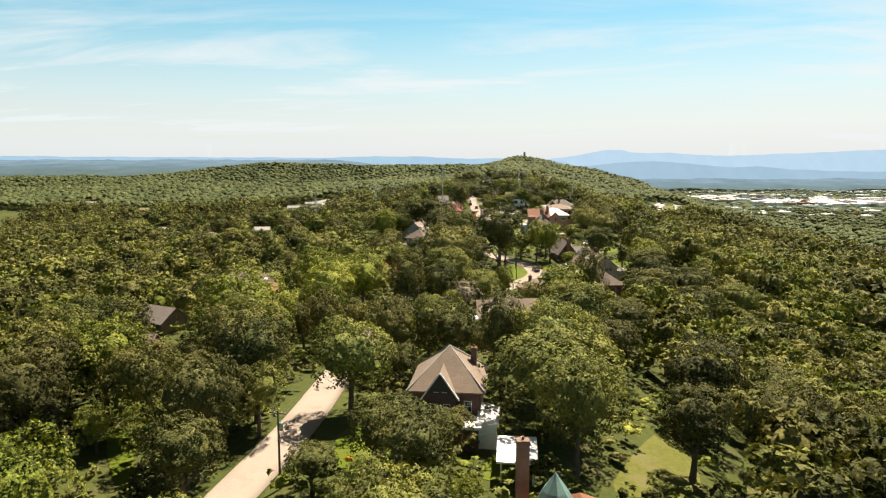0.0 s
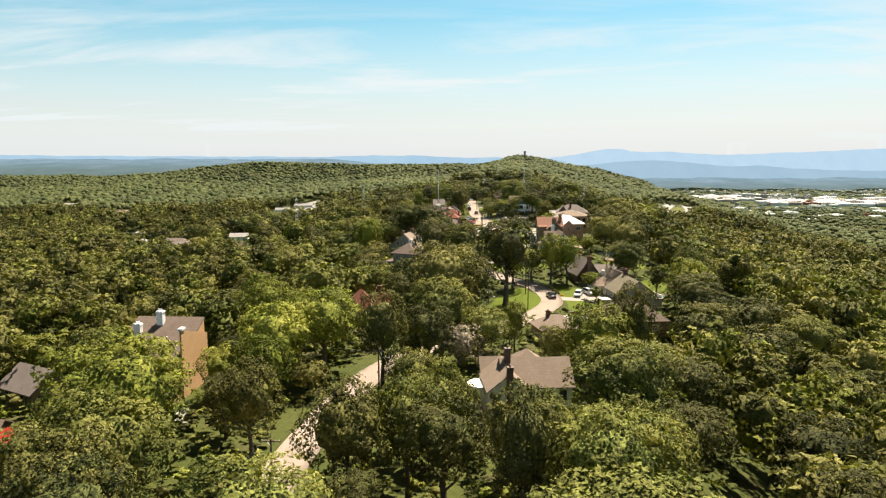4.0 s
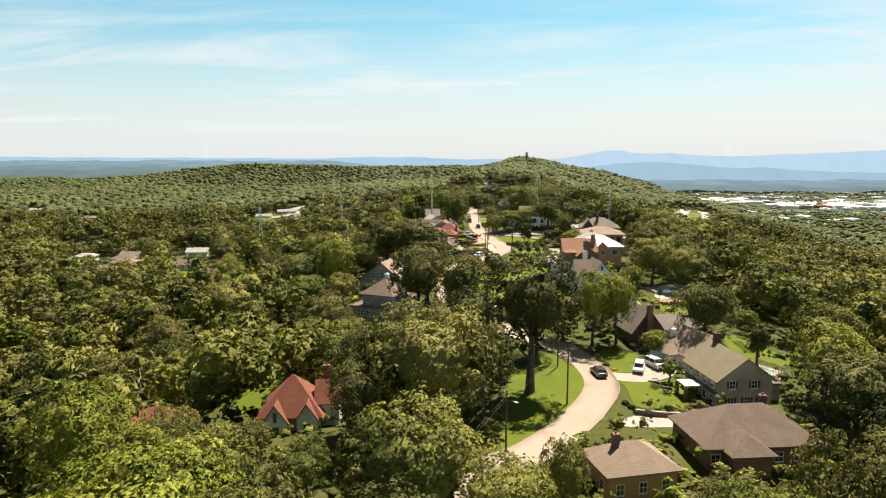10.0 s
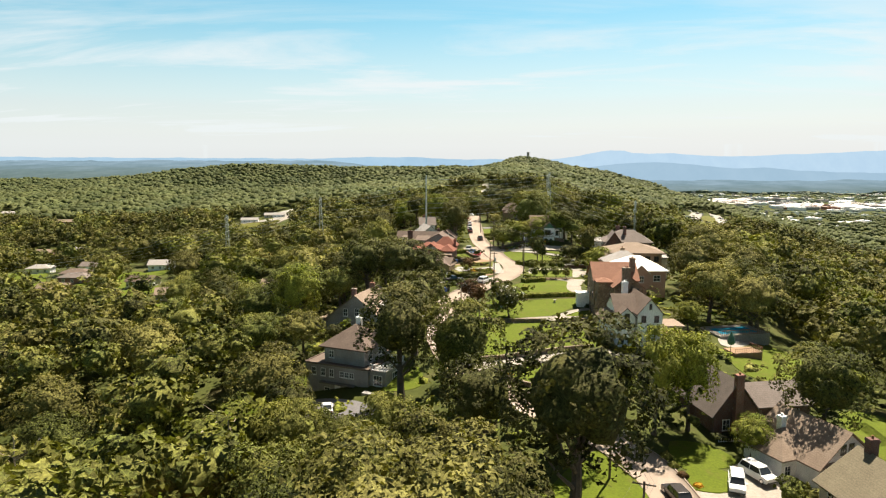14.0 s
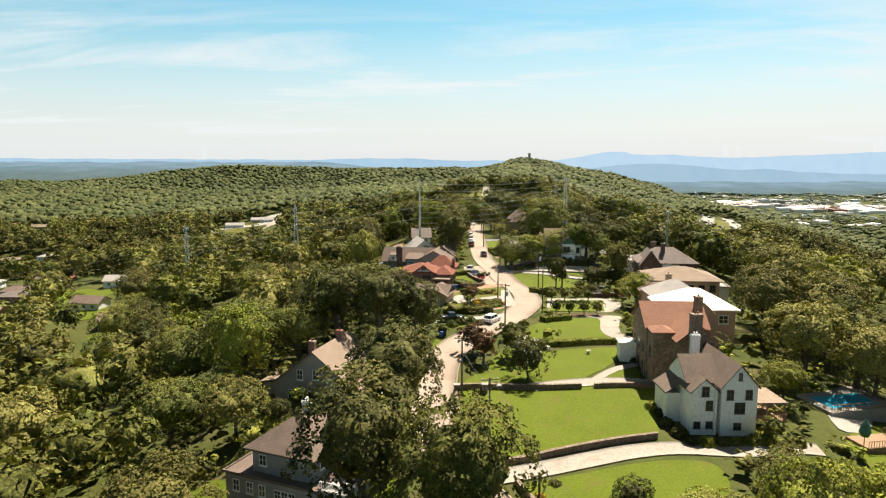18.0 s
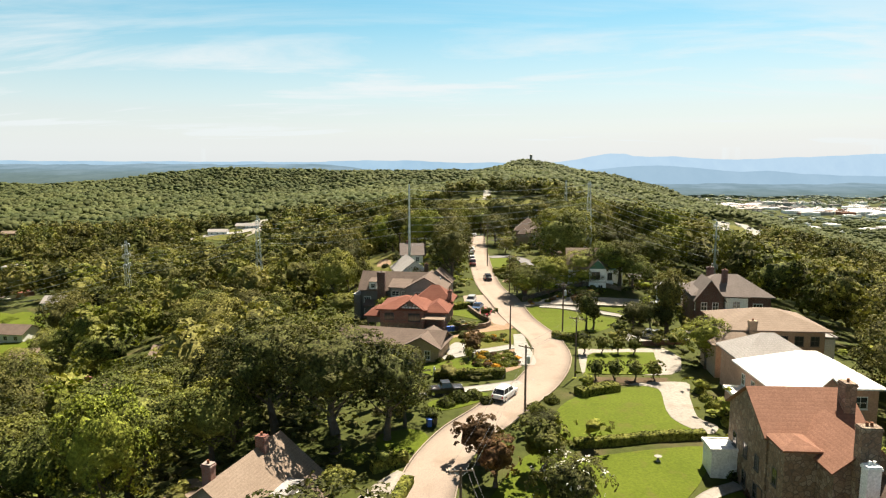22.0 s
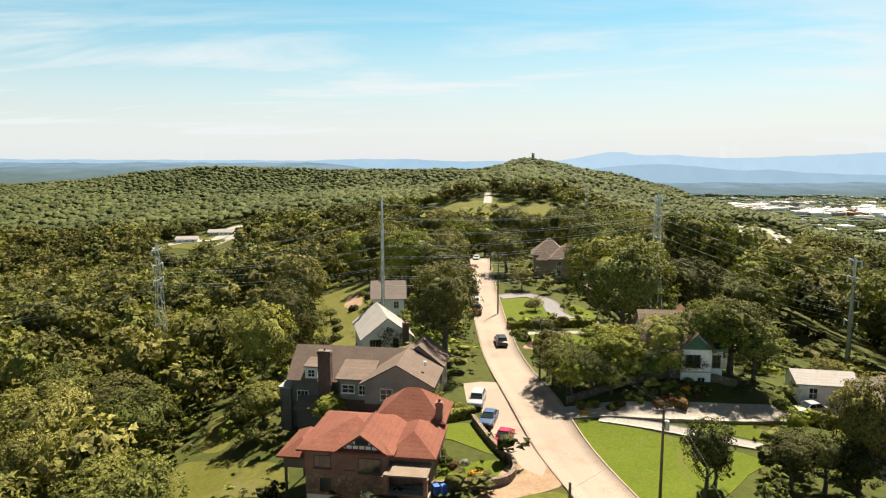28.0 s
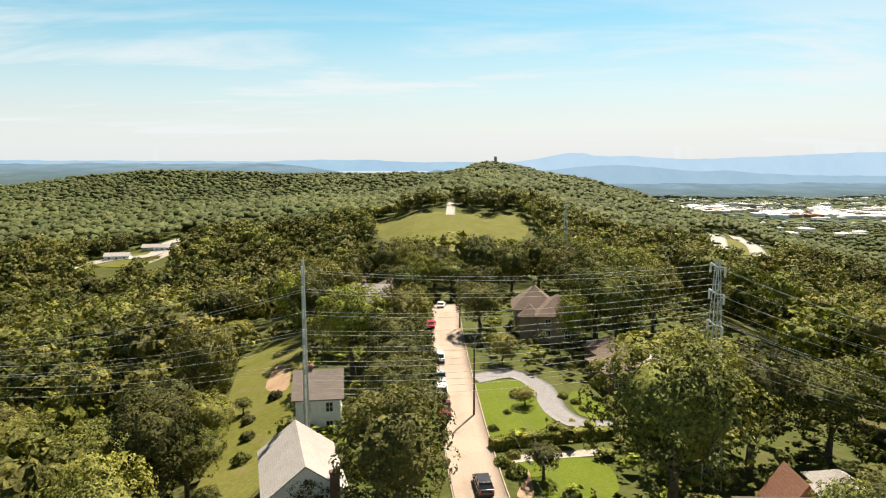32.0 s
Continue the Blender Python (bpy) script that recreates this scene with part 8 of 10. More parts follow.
def pool(x, y, rot, w, d, label, covered=False):
    z = max(gz(x + a, y + b) for a in (-w / 2, w / 2) for b in (-d / 2, d / 2)) + 0.25
    h = thing("swimming_pool", label, "pool", pose(x, y, z, 0, 0, rot))
    CLEAR.append(([(x - w, y - d), (x + w, y - d), (x + w, y + d), (x - w, y + d)], 3))
    bm = bmesh.new()
    for a in ((-w / 2 - 1.6, w / 2 + 1.6, -d / 2 - 1.6, -d / 2), (-w / 2 - 1.6, w / 2 + 1.6, d / 2, d / 2 + 1.6), (-w / 2 - 1.6, -w / 2, -d / 2, d / 2), (w / 2, w / 2 + 1.6, -d / 2, d / 2)):
        add_box(bm, *a, -2.5, 0.1)
    part("surround", bm, "concrete", h)
    part("cover" if covered else "water", box_bm(-w / 2, w / 2, -d / 2, d / 2, -1.5, 0.02), "tarp" if covered else "water", h)
    railing(h, [(-w / 2 - 1.5, -d / 2 - 1.5), (w / 2 + 1.5, -d / 2 - 1.5), (w / 2 + 1.5, d / 2 + 1.5)], 0.1, 1.1, "wood", 0.5)
    return h


pool(70.5, 308.5, 12, 9, 5, "blue swimming pool with a paved surround and fence")
pool(66.5, 245.5, 30, 6, 4, "garden pool under a bright green cover", True)
h = thing("parasol", "closed dark green garden parasol", "parasol", pose(62.0, 290.5, gz(62, 290.5)))
part("pole", tube_bm([(0, 0, -0.2), (0, 0, 5.4)], 0.06, 6), "wood", h)
part("canopy", tube_bm([(0, 0, 3.0), (0, 0, 3.6), (0, 0, 4.6), (0, 0, 5.4)], [0.5, 0.75, 0.5, 0.06], 10), "green", h)
h = thing("play_deck", "raised red-brown timber deck in the back garden", "deck", pose(66, 294, gz(66, 294), 0, 0, 10))
part("platform", box_bm(-3, 3, -2, 2, -2.5, 0.9), "wood", h)
railing(h, [(-3, -2), (3, -2), (3, 2)], 0.9, 0.9, "brick", 0.4)
h = thing("excavator", "small orange excavator on bare earth", "excavator", pose(-6.2, 423.5, gz(-6.2, 423.5) + 0.1, 0, 0, 60))
part("track", box_bm(-0.9, -0.5, -1.0, 1.0, 0, 0.5, 0.1), "rubber", h)
part("track", box_bm(0.5, 0.9, -1.0, 1.0, 0, 0.5, 0.1), "rubber", h)
part("cab", box_bm(-0.7, 0.7, -0.9, 0.7, 0.55, 2.1, 0.1), "orange", h)
part("boom", tube_bm([(0, 0.6, 1.0), (0, 2.0, 2.8), (0, 3.6, 1.8), (0, 3.8, 0.4)], [0.16, 0.14, 0.12, 0.2], 6), "orange", h)

# bare dead tree in the woods
def dead_tree(x, y, h):
    root = thing("dead_tree", "bare bleached dead tree with broken limbs", "tree", pose(x, y, gz(x, y)))
    rng = random.Random(int(x * 7 + y))
    part("trunk", tube_bm([(0, 0, -0.5), (0.2, 0.1, h * 0.5), (0.1, 0.3, h * 0.8), (0.4, 0.2, h)], [0.32, 0.24, 0.14, 0.05], 7), "deadwood", root)
    for i in range(9):
        z = h * rng.uniform(0.45, 0.95)
        a = rng.uniform(0, 6.28)
        l = h * rng.uniform(0.12, 0.3)
        p1 = (math.cos(a) * l * 0.6, math.sin(a) * l * 0.6, z + l * 0.3)
        p2 = (math.cos(a + 0.3) * l, math.sin(a + 0.3) * l, z + l * 0.75)
        part("branch", tube_bm([(0.15, 0.15, z), p1, p2], [0.1, 0.06, 0.02], 5), "deadwood", root)


dead_tree(-52, 236, 15), dead_tree(-46, 243, 14), dead_tree(-60, 262, 16), dead_tree(-27, 262, 13)

# ---- houses and clearings of the valley ----
def valley_house(x, y, rot, w, d, wall_mat, cover, roof="gable", eave=3.0):
    h = house("small valley house with a low roof among trees", x, y, rot, 0.5, (-4, w + 4, -9, d + 4), 4.0)
    a = wing(h, 0, w, 0, d, -3, eave, wall_mat, roof, "x", 2.0, 0.6, cover)
    for u in (0.2, 0.5, 0.8):
        window(a, "S", w * u, 0.9, 1.2, 1.2)
    # the garden falls open towards the ridge road
    d = (Vector((5, 150)) - Vector((x, y))).normalized()
    n = Vector((-d.y, d.x)) * (w * 0.5 + 1)
    c = Vector((x + w / 2, y))
    yard = [c + n, c - n, c - n * 0.8 + d * 75, c + n * 0.8 + d * 75]
    CLEAR.append(([tuple(q) for q in yard], 1.0))
    drape("lawn", [tuple(c + n + d * 2), tuple(c - n + d * 2), tuple(c - n * 0.8 + d * 15), tuple(c + n * 0.8 + d * 15)], 0.15, "lawn", "open front garden of a valley house", "lawn", True, 0, 6)
    return h


valley_house(-86, 388, 10, 9, 7, "white", "paleroof", "gable")
valley_house(-180, 483, 0, 14, 8, "brick", "greyroof", "hip")
valley_house(-236, 548, 8, 13, 8, "white", "paleroof", "hip")
valley_house(-176, 458, -10, 15, 8, "brick", "tanroof", "gable")
valley_house(-184, 492, 12, 13, 8, "creamside", "brownroof", "hip")
valley_house(-220, 576, -6, 14, 8, "white", "greyroof", "gable")
valley_house(-146, 506, 5, 12, 8, "white", "paleroof", "gable")
valley_house(-314, 708, 0, 16, 9, "white", "whiteroof", "gable")
valley_house(-366, 768, 4, 16, 9, "brick", "tanroof", "gable")
valley_house(-340, 776, -4, 14, 9, "white", "paleroof", "hip")
valley_house(-110, 430, 15, 11, 8, "creamside", "tanroof", "gable")
valley_house(-136, 460, -8, 12, 8, "white", "brownroof", "gable")
valley_house(-60, 404, 0, 9, 8, "white", "tanroof", "gable")
valley_house(-300, 760, 0, 15, 9, "creamside", "tanroof", "hip")
valley_house(-200, 850, 6, 17, 8, "white", "paleroof", "gable")
valley_house(-172, 870, 0, 13, 8, "white", "paleroof", "gable")
valley_house(-420, 900, 5, 18, 9, "brick", "tanroof", "gable")
valley_house(-520, 960, -5, 18, 10, "white", "paleroof", "gable")
valley_house(-250, 640, 5, 14, 8, "brick", "redroof", "hip")
valley_house(-182, 874, 0, 16, 8, "creamside", "paleroof", "gable")

CLEAR.append(([(-4, 728), (104, 728), (108, 800), (-4, 820)], 2))   # low growth below the hillside meadow

h = thing("summit_monument", "pale stone monument tower on the wooded summit", "monument", pose(182, 1492, gz(182, 1492)))
part("shaft", tube_bm([(0, 0, -2), (0, 0, 12), (0, 0, 18)], [3.0, 2.6, 2.4], 8), "concrete", h)
part("cap", tube_bm([(0, 0, 18), (0, 0, 18.6), (0, 0, 19.5)], [2.9, 2.9, 0.6], 8), "concrete", h)

# ---- the valley town ----
def town():
    rng = np.random.default_rng(12)
    groups = {"whiteroof": [], "paleroof": [], "terracotta": [], "creamside": []}
    keys = list(groups)
    for i in range(520):
        if i < 330:
            k = rng.uniform(0, 1)
            x = 640 + 1050 * k + rng.normal() * 60
            y = 2480 - 560 * k + rng.normal() * 110
        else:
            y = rng.uniform(1500, 2950)
            x = rng.uniform(0.36, 0.75) * y
        z = gz(x, y)
        if z > -25:
            continue
        big = rng.uniform() < 0.3
        w, d, hh = (rng.uniform(35, 80), rng.uniform(22, 50), rng.uniform(7, 11)) if big else (rng.uniform(12, 28), rng.uniform(10, 20), rng.uniform(5, 9))
        if i >= 330:
            w, d = w * 0.6, d * 0.6
        c = keys[int(rng.choice(4, p=(0.5, 0.25, 0.1, 0.15)))]
        groups[c].append((x, y, z, w, d, hh, rng.uniform(-0.5, 0.5)))
        CLEAR.append(([(x - w * 0.6, y - d - 26), (x + w * 0.6, y - d - 26), (x + w * 0.6, y + d), (x - w * 0.6, y + d)], 5))
    for c, rows in groups.items():
        bm = bmesh.new()
        for x, y, z, w, d, hh, a in rows:
            m = Matrix.Translation((x, y, z)) @ Matrix.Rotation(a, 4, "Z")
            add_box(bm, -w / 2, w / 2, -d / 2, d / 2, -2, hh, m)
            add_box(bm, -w / 5, w / 6, -d / 5, d / 5, hh, hh + 1.6, m)
        tagged(part("town_buildings", bm, c, None), "far low commercial buildings of the valley town", "buildings", kind="stuff")
    for k, (x, y, w, d) in enumerate(((1000, 2330, 300, 70), (1220, 2180, 260, 80), (860, 2420, 160, 60), (1380, 2060, 220, 60))):
        drape("pavement", [(x - w / 2, y + d), (x + w / 2, y + d * 0.1), (x + w / 2, y - d), (x - w / 2, y - d * 0.2)], 1.2, "concrete", "far pale car park of the valley town", "pavement", True, 10, 60)


town()

# cars on the far motorway, too small to tell apart
def traffic():
    rng = np.random.default_rng(3)
    for mat, n, seed in (("car_white", 26, 1), ("car_dark", 20, 2)):
        bm = bmesh.new()
        for i in range(n):
            t = rng.uniform(0, 1)
            line = ((276.7, 995.7), (300, 905), (331, 855)) if rng.uniform() < 0.5 else ((309, 1018), (352, 930), (361.6, 877))
            k = min(int(t * 2), 1)
            u = t * 2 - k
            x, y = line[k][0] * (1 - u) + line[k + 1][0] * u + rng.uniform(-4, 4), line[k][1] * (1 - u) + line[k + 1][1] * u
            m = Matrix.Translation((x, y, gz(x, y) + 0.9)) @ Matrix.Rotation(0.35, 4, "Z")
            add_box(bm, -0.95, 0.95, -2.3, 2.3, 0.2, 1.0, m)
            add_box(bm, -0.8, 0.8, -1.4, 1.2, 1.0, 1.6, m)
        tagged(part("traffic", bm, mat, None), "distant cars on the motorway curve", "cars", kind="stuff")


traffic()
for t in BUSH.values():
    for o in (*t.children_recursive, t):
        bpy.data.objects.remove(o)

# ---- trees ----
def ico_sphere(level):
    bm = bmesh.new()
    bmesh.ops.create_icosphere(bm, subdivisions=level, radius=1.0)
    v = np.array([w.co[:] for w in bm.verts])
    f = np.array([[w.index for w in t.verts] for t in bm.faces])
    bm.free()
    return v, f


NO_QUADS = np.zeros((0, 4), int)
SPHERE = {k: ico_sphere(k) for k in (1, 2, 3, 4)}


def reach_of(d, lobes):
    """How far a crown of rounded lobes reaches from its middle along directions d, and the facing there."""
    best = np.full(len(d), 0.0)
    face = d.copy()
    for c, r in lobes:
        c = np.asarray(c, float)
        k = d @ c
        disc = r * r - (c @ c - k * k)
        t = np.where(disc > 0, k + np.sqrt(np.maximum(disc, 0)), 0.0)
        m = t > best
        best[m] = t[m]
        face[m] = (d[m] * t[m, None] - c) / r
    low = 0.66 * np.mean(best[best > 0])
    return np.maximum(best, low), face


def crown_shape(rng, lobes, level, clumps, per, leaf, spread):
    """A crown: a lumpy heart, and over it domed sprays of leaves with gaps between: vertices and triangles, the heart's first."""
    d, tri = SPHERE[level]
    rad, hf = reach_of(d, lobes)
    hf = hf * 0.6 + d * 0.4
    hv = d * (rad * (0.62 if clumps else 0.97) * rng.uniform(0.90, 1.06, len(d)))[:, None]
    if not clumps:
        # normals tipped upward to soften the shaded sides of bare hearts
        hf = hf + np.array([0, 0, 0.35])
        return hv, tri, hf / np.linalg.norm(hf, axis=1)[:, None]
    e = rng.normal(size=(clumps, 3))
    e[:, 2] += 0.45
    e /= np.linalg.norm(e, axis=1)[:, None]
    rad, face = reach_of(e, lobes)
    p = e * (rad * rng.uniform(0.86, 1.04, clumps))[:, None]
    nrm = face * 0.85 + rng.normal(size=(clumps, 3)) * 0.2 + np.array([0, 0, 0.3])
    nrm /= np.linalg.norm(nrm, axis=1)[:, None]
    t = np.cross(nrm, rng.normal(size=(clumps, 3)))
    t /= np.linalg.norm(t, axis=1)[:, None]
    b = np.cross(nrm, t)
    wide = spread * rng.uniform(0.6, 1.35, (clumps, 1))
    n = clumps * per
    ang, rho = rng.uniform(0, 6.283, (clumps, per)), np.sqrt(rng.uniform(0, 1, (clumps, per)))
    out = t[:, None, :] * np.cos(ang)[..., None] + b[:, None, :] * np.sin(ang)[..., None]
    q = p[:, None, :] + out * (rho * wide)[..., None] + nrm[:, None, :] * (0.6 * wide * (1 - rho ** 2))[..., None]
    ln = nrm[:, None, :] + out * rho[..., None] * 0.8 + rng.normal(size=(clumps, per, 3)) * 0.4
    q, ln = q.reshape(-1, 3), ln.reshape(-1, 3)
    ln /= np.linalg.norm(ln, axis=1)[:, None]
    t = np.cross(ln, rng.normal(size=(n, 3)))
    t /= np.linalg.norm(t, axis=1)[:, None]
    b = np.cross(ln, t)
    z = leaf * rng.uniform(0.55, 1.4, (n, 1))
    lv = np.stack([q - t * z * 0.8, q + b * z * 0.7 + t * z * 0.5, q - b * z * 0.7 + t * z * 0.5 - ln * z * 0.2], 1).reshape(-1, 3)
    dome = np.repeat(nrm, per, axis=0) + (out * rho[..., None] * 0.55).reshape(-1, 3)
    dome = dome / np.linalg.norm(dome, axis=1)[:, None] + ln * np.where(np.sum(ln * dome, 1) < 0, -0.5, 0.5)[:, None]
    dome /= np.linalg.norm(dome, axis=1)[:, None]
    hf /= np.linalg.norm(hf, axis=1)[:, None]
    lt = lv.reshape(-1, 3, 3)
    back = np.sum(np.cross(lt[:, 1] - lt[:, 0], lt[:, 2] - lt[:, 0]) * dome, 1) < 0
    lt[back] = lt[back][:, [0, 2, 1]]
    return np.concatenate([hv, lv]), np.concatenate([tri, np.arange(n * 3).reshape(-1, 3) + len(hv)]), np.concatenate([hf, np.repeat(dome, 3, axis=0)])


def crown_lobes(rng, R, z0, z1, n, shape="round"):
    """Centres and radii of the rounded boughs that make up a domed crown of radius R from z0 to z1."""
    out = []
    mid, half = (z0 + z1) / 2, (z1 - z0) / 2
    for i in range(n):
        w = 0.88 - 1.55 * (i + 0.5) / n
        a = i * 2.39996 + rng.uniform(-0.5, 0.5)
        ring = math.sqrt(max(0.0, 1 - w * w))
        big = rng.uniform(0.24, 0.40)
        if shape == "spread":
            ring, w = ring ** 0.6, 0.25 + 0.75 * w
        elif shape == "tall":
            ring *= 0.88
        elif shape == "cone":
            ring = 0.92 * (1 - 0.5 * (w + 1)) + 0.04
            big = 0.10 + 0.26 * ring
        rr = R * ring * (0.98 - big) * rng.uniform(0.82, 1.12)
        out.append(((rr * math.cos(a), rr * math.sin(a), mid + half * w * rng.uniform(0.86, 1.06)), R * big))
    return out


def tree_template(kind, seed, H, R, z0, n, leaves, leaf, leaf_mat, shape="round", label="", category="tree"):
    """A tree of height H and crown radius R, standing at the origin."""
    rng = np.random.default_rng(seed)
    lobes = crown_lobes(rng, R, z0 + R * 0.2, H - R * 0.32, n, shape)
    mid = (z0 + H) / 2
    v, t, nr = crown_shape(rng, [((c[0], c[1], c[2] - mid), r) for c, r in lobes], 3, leaves // 20, 20, leaf, R * 0.13)
    v[:, 2] += mid
    root = thing(kind, label, category)
    bm = bmesh.new()
    tr = H * 0.021 + 0.06
    top = z0 + (H - z0) * 0.55
    bend = [(rng.uniform(-0.3, 0.3), rng.uniform(-0.3, 0.3)) for _ in range(4)]
    pts = [(0, 0, -0.6), (0, 0, 0.3), (bend[0][0] * 0.4, bend[0][1] * 0.4, z0 * 0.6), (bend[1][0], bend[1][1], z0 + 0.5), (bend[2][0] * 1.5, bend[2][1] * 1.5, top)]
    add_tube(bm, pts, [tr * 1.7, tr * 1.25, tr, tr * 0.8, tr * 0.25], 8)
    for c, r in lobes[:: max(1, n // 7)]:
        s = min(max(c[2] * 0.55, z0 * 0.6), top)
        st = (bend[1][0] * s / top, bend[1][1] * s / top, s)
        m1 = (c[0] * 0.5, c[1] * 0.5, s + (c[2] - s) * 0.45)
        add_tube(bm, [st, m1, (c[0] * 0.92, c[1] * 0.92, c[2])], [tr * 0.45, tr * 0.28, tr * 0.1], 5)
    part("trunk", bm, "bark", root)
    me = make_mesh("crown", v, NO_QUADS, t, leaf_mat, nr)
    cr = new("crown", me)
    cr.parent = root
    return root


TREES = {
    "oak": [tree_template("tree", s, 18, 7.0, 4.5, 32, 6000, 0.235, "oak", "round", "broad green oak with a rounded crown of dense leaves") for s in (1, 2, 3)],
    "deep": [tree_template("tree", s, 19, 6.2, 4.5, 30, 5760, 0.225, "deep", "tall", "tall dark green broadleaf tree with a dense crown") for s in (4, 5)],
    "lime": [tree_template("tree", s, 17, 6.6, 3.8, 32, 6000, 0.235, "lime", "round", "bright yellow-green broadleaf tree in full leaf") for s in (6, 7)],
    "olive": [tree_template("tree", s, 16, 6.8, 3.8, 32, 6000, 0.235, "olive", "round", "spreading olive-green tree with a loose crown") for s in (8, 9)],
    "cone": [tree_template("tree", 10, 15, 4.2, 1.2, 34, 3600, 0.2, "deep", "cone", "dark conical evergreen tree")],
    "grey": [tree_template("tree", 11, 14, 4.6, 2.0, 30, 4320, 0.18, "greyleaf", "round", "grey-green feathery tree beside the road")],
    "magnolia": [tree_template("tree", 14, 7.5, 4.2, 0.8, 22, 3600, 0.17, "deep", "round", "rounded magnolia dotted with white blossom")],
    "young": [tree_template("tree", 12, 5.0, 2.2, 0.7, 14, 1440, 0.16, "oak", "round", "small rounded ornamental tree")],
    "plum": [tree_template("tree", 13, 5.2, 2.4, 0.9, 14, 1440, 0.16, "russet", "round", "small purple-leaved ornamental tree")],
}
lobes = crown_lobes(np.random.default_rng(14), 4.2, 1.85, 6.24, 22)
v, t, _ = crown_shape(np.random.default_rng(3), [((c[0], c[1], c[2] - 4.15), r * 1.06) for c, r in lobes], 1, 65, 4, 0.17, 0.5)
petals = new("blossom", make_mesh("blossom", v[12:] + np.array([0, 0, 4.15]), NO_QUADS, t[20:] - 12, "petals"))
petals.parent = TREES["magnolia"][0]
petals["label"] = "white blossom"
HEIGHT = {"magnolia": 7.5, "oak": 18, "deep": 19, "lime": 17, "olive": 16, "cone": 15, "grey": 14, "young": 5, "plum": 5.2}
RADIUS = {"magnolia": 4.2, "oak": 7.0, "deep": 6.2, "lime": 6.6, "olive": 6.8, "cone": 4.2, "grey": 4.6, "young": 2.2, "plum": 2.4}
PLACED = []
tree_rng = random.Random(5)


def tree(kind, x, y, h, r=None, dz=0.0):
    """Stands one tree at x, y with height h and crown radius r."""
    src = TREES[kind][tree_rng.randrange(len(TREES[kind]))]
    sz = h / HEIGHT[kind]
    r = min(r, h * (0.62 if h > 8 else 0.75)) if r else None
    sx = (r / RADIUS[kind]) if r else sz * tree_rng.uniform(0.9, 1.15)
    m = pose(x, y, gz(x, y) + dz, 0, 0, tree_rng.uniform(0, 360)) @ Matrix.Diagonal((sx, sx, sz, 1))
    PLACED.append((x, y, (r or RADIUS[kind] * sx) * 0.75))
    return copy_thing(src, m)


# trees that stand near the flight, in the order that it passes them
tree("olive", -10.5, 43.1, 14.4, 5.7)
tree("deep", -0.0, 43.4, 17.7, 7.0)
tree("oak", -67.7, 46.1, 17.9, 7.1)
tree("olive", -56.8, 47.8, 16.3, 5.6)
tree("deep", -43.7, 47.9, 17.4, 5.8)
tree("oak", -21.9, 48.8, 14.0, 4.8)
tree("lime", -38.6, 53.6, 17.0, 6.9)
tree("oak", -4.9, 54.0, 14.5, 5.9)
tree("deep", -62.8, 55.4, 16.3, 6.2)
tree("deep", -21.1, 56.3, 8.3, 2.8)
tree("oak", -70.0, 57.2, 17.3, 6.1)
tree("deep", -8.1, 61.8, 10.2, 4.2)
tree("lime", -15.8, 64.7, 5.1, 1.9)
tree("lime", -45.1, 65.4, 8.0, 2.7)
tree("lime", 2.3, 68.2, 6.9, 2.3)
tree("deep", -60.0, 70.5, 18.2, 7.0)
tree("deep", -3.1, 71.2, 13.8, 5.8)
tree("deep", -15.7, 74.9, 7.0, 3.7)
tree("deep", -51.1, 77.0, 17.6, 5.9)
tree("deep", -30.9, 78.0, 17.6, 6.1)
tree("lime", -37.5, 81.1, 9.0, 4.0)
tree("oak", 17.3, 81.3, 17.5, 6.3)
tree("deep", -6.1, 82.1, 11.0, 4.0)
tree("lime", -46.4, 84.3, 7.0, 3.0)
tree("olive", -30.1, 86.6, 13.0, 4.6)
tree("olive", 1.3, 89.0, 6.0, 3.3)
tree("deep", -54.5, 89.5, 15.0, 5.1)
tree("olive", -43.0, 90.1, 14.0, 5.5)
tree("olive", -59.9, 93.6, 16.2, 6.4)
tree("lime", -50.4, 95.2, 16.4, 6.6)
tree("deep", -28.2, 96.3, 17.7, 6.0)
tree("oak", 17.1, 95.0, 18.5, 11.4, -2.0)
tree("oak", -14.4, 99.6, 16.0, 7.2)
tree("oak", -60.2, 101.4, 17.4, 6.1)
tree("oak", -44.2, 102.9, 8.5, 3.3)
tree("olive", -33.5, 103.4, 16.4, 6.7)
tree("oak", 18.1, 109.1, 18.3, 7.4)
tree("deep", -41.9, 109.7, 9.1, 3.3)
tree("olive", -48.8, 109.8, 8.8, 3.5)
tree("deep", 10.2, 110.5, 20.0, 4.8)
tree("deep", -7.7, 111.7, 9.5, 3.7)
tree("deep", -65.5, 112.5, 15.8, 5.9)
tree("oak", -33.7, 112.8, 17.0, 7.4)
tree("deep", -56.3, 114.4, 15.9, 5.5)
tree("oak", 24.3, 117.0, 17.0, 5.9)
tree("deep", 1.9, 118.9, 16.0, 5.7)
tree("oak", -63.2, 119.6, 16.6, 6.9)
tree("deep", 79.6, 120.5, 10.0, 5.1)
tree("oak", 16.5, 121.4, 14.4, 5.8)
tree("olive", -48.1, 121.7, 6.9, 2.4)
tree("olive", -9.5, 122.3, 15.7, 6.4)
tree("oak", -2.6, 124.4, 16.0, 4.9)
tree("lime", -38.0, 125.5, 20.0, 9.5)
tree("oak", -46.3, 128.0, 12.1, 4.5)
tree("oak", -55.1, 129.1, 4.2, 1.5)
tree("olive", 10.5, 130.4, 10.7, 4.4)
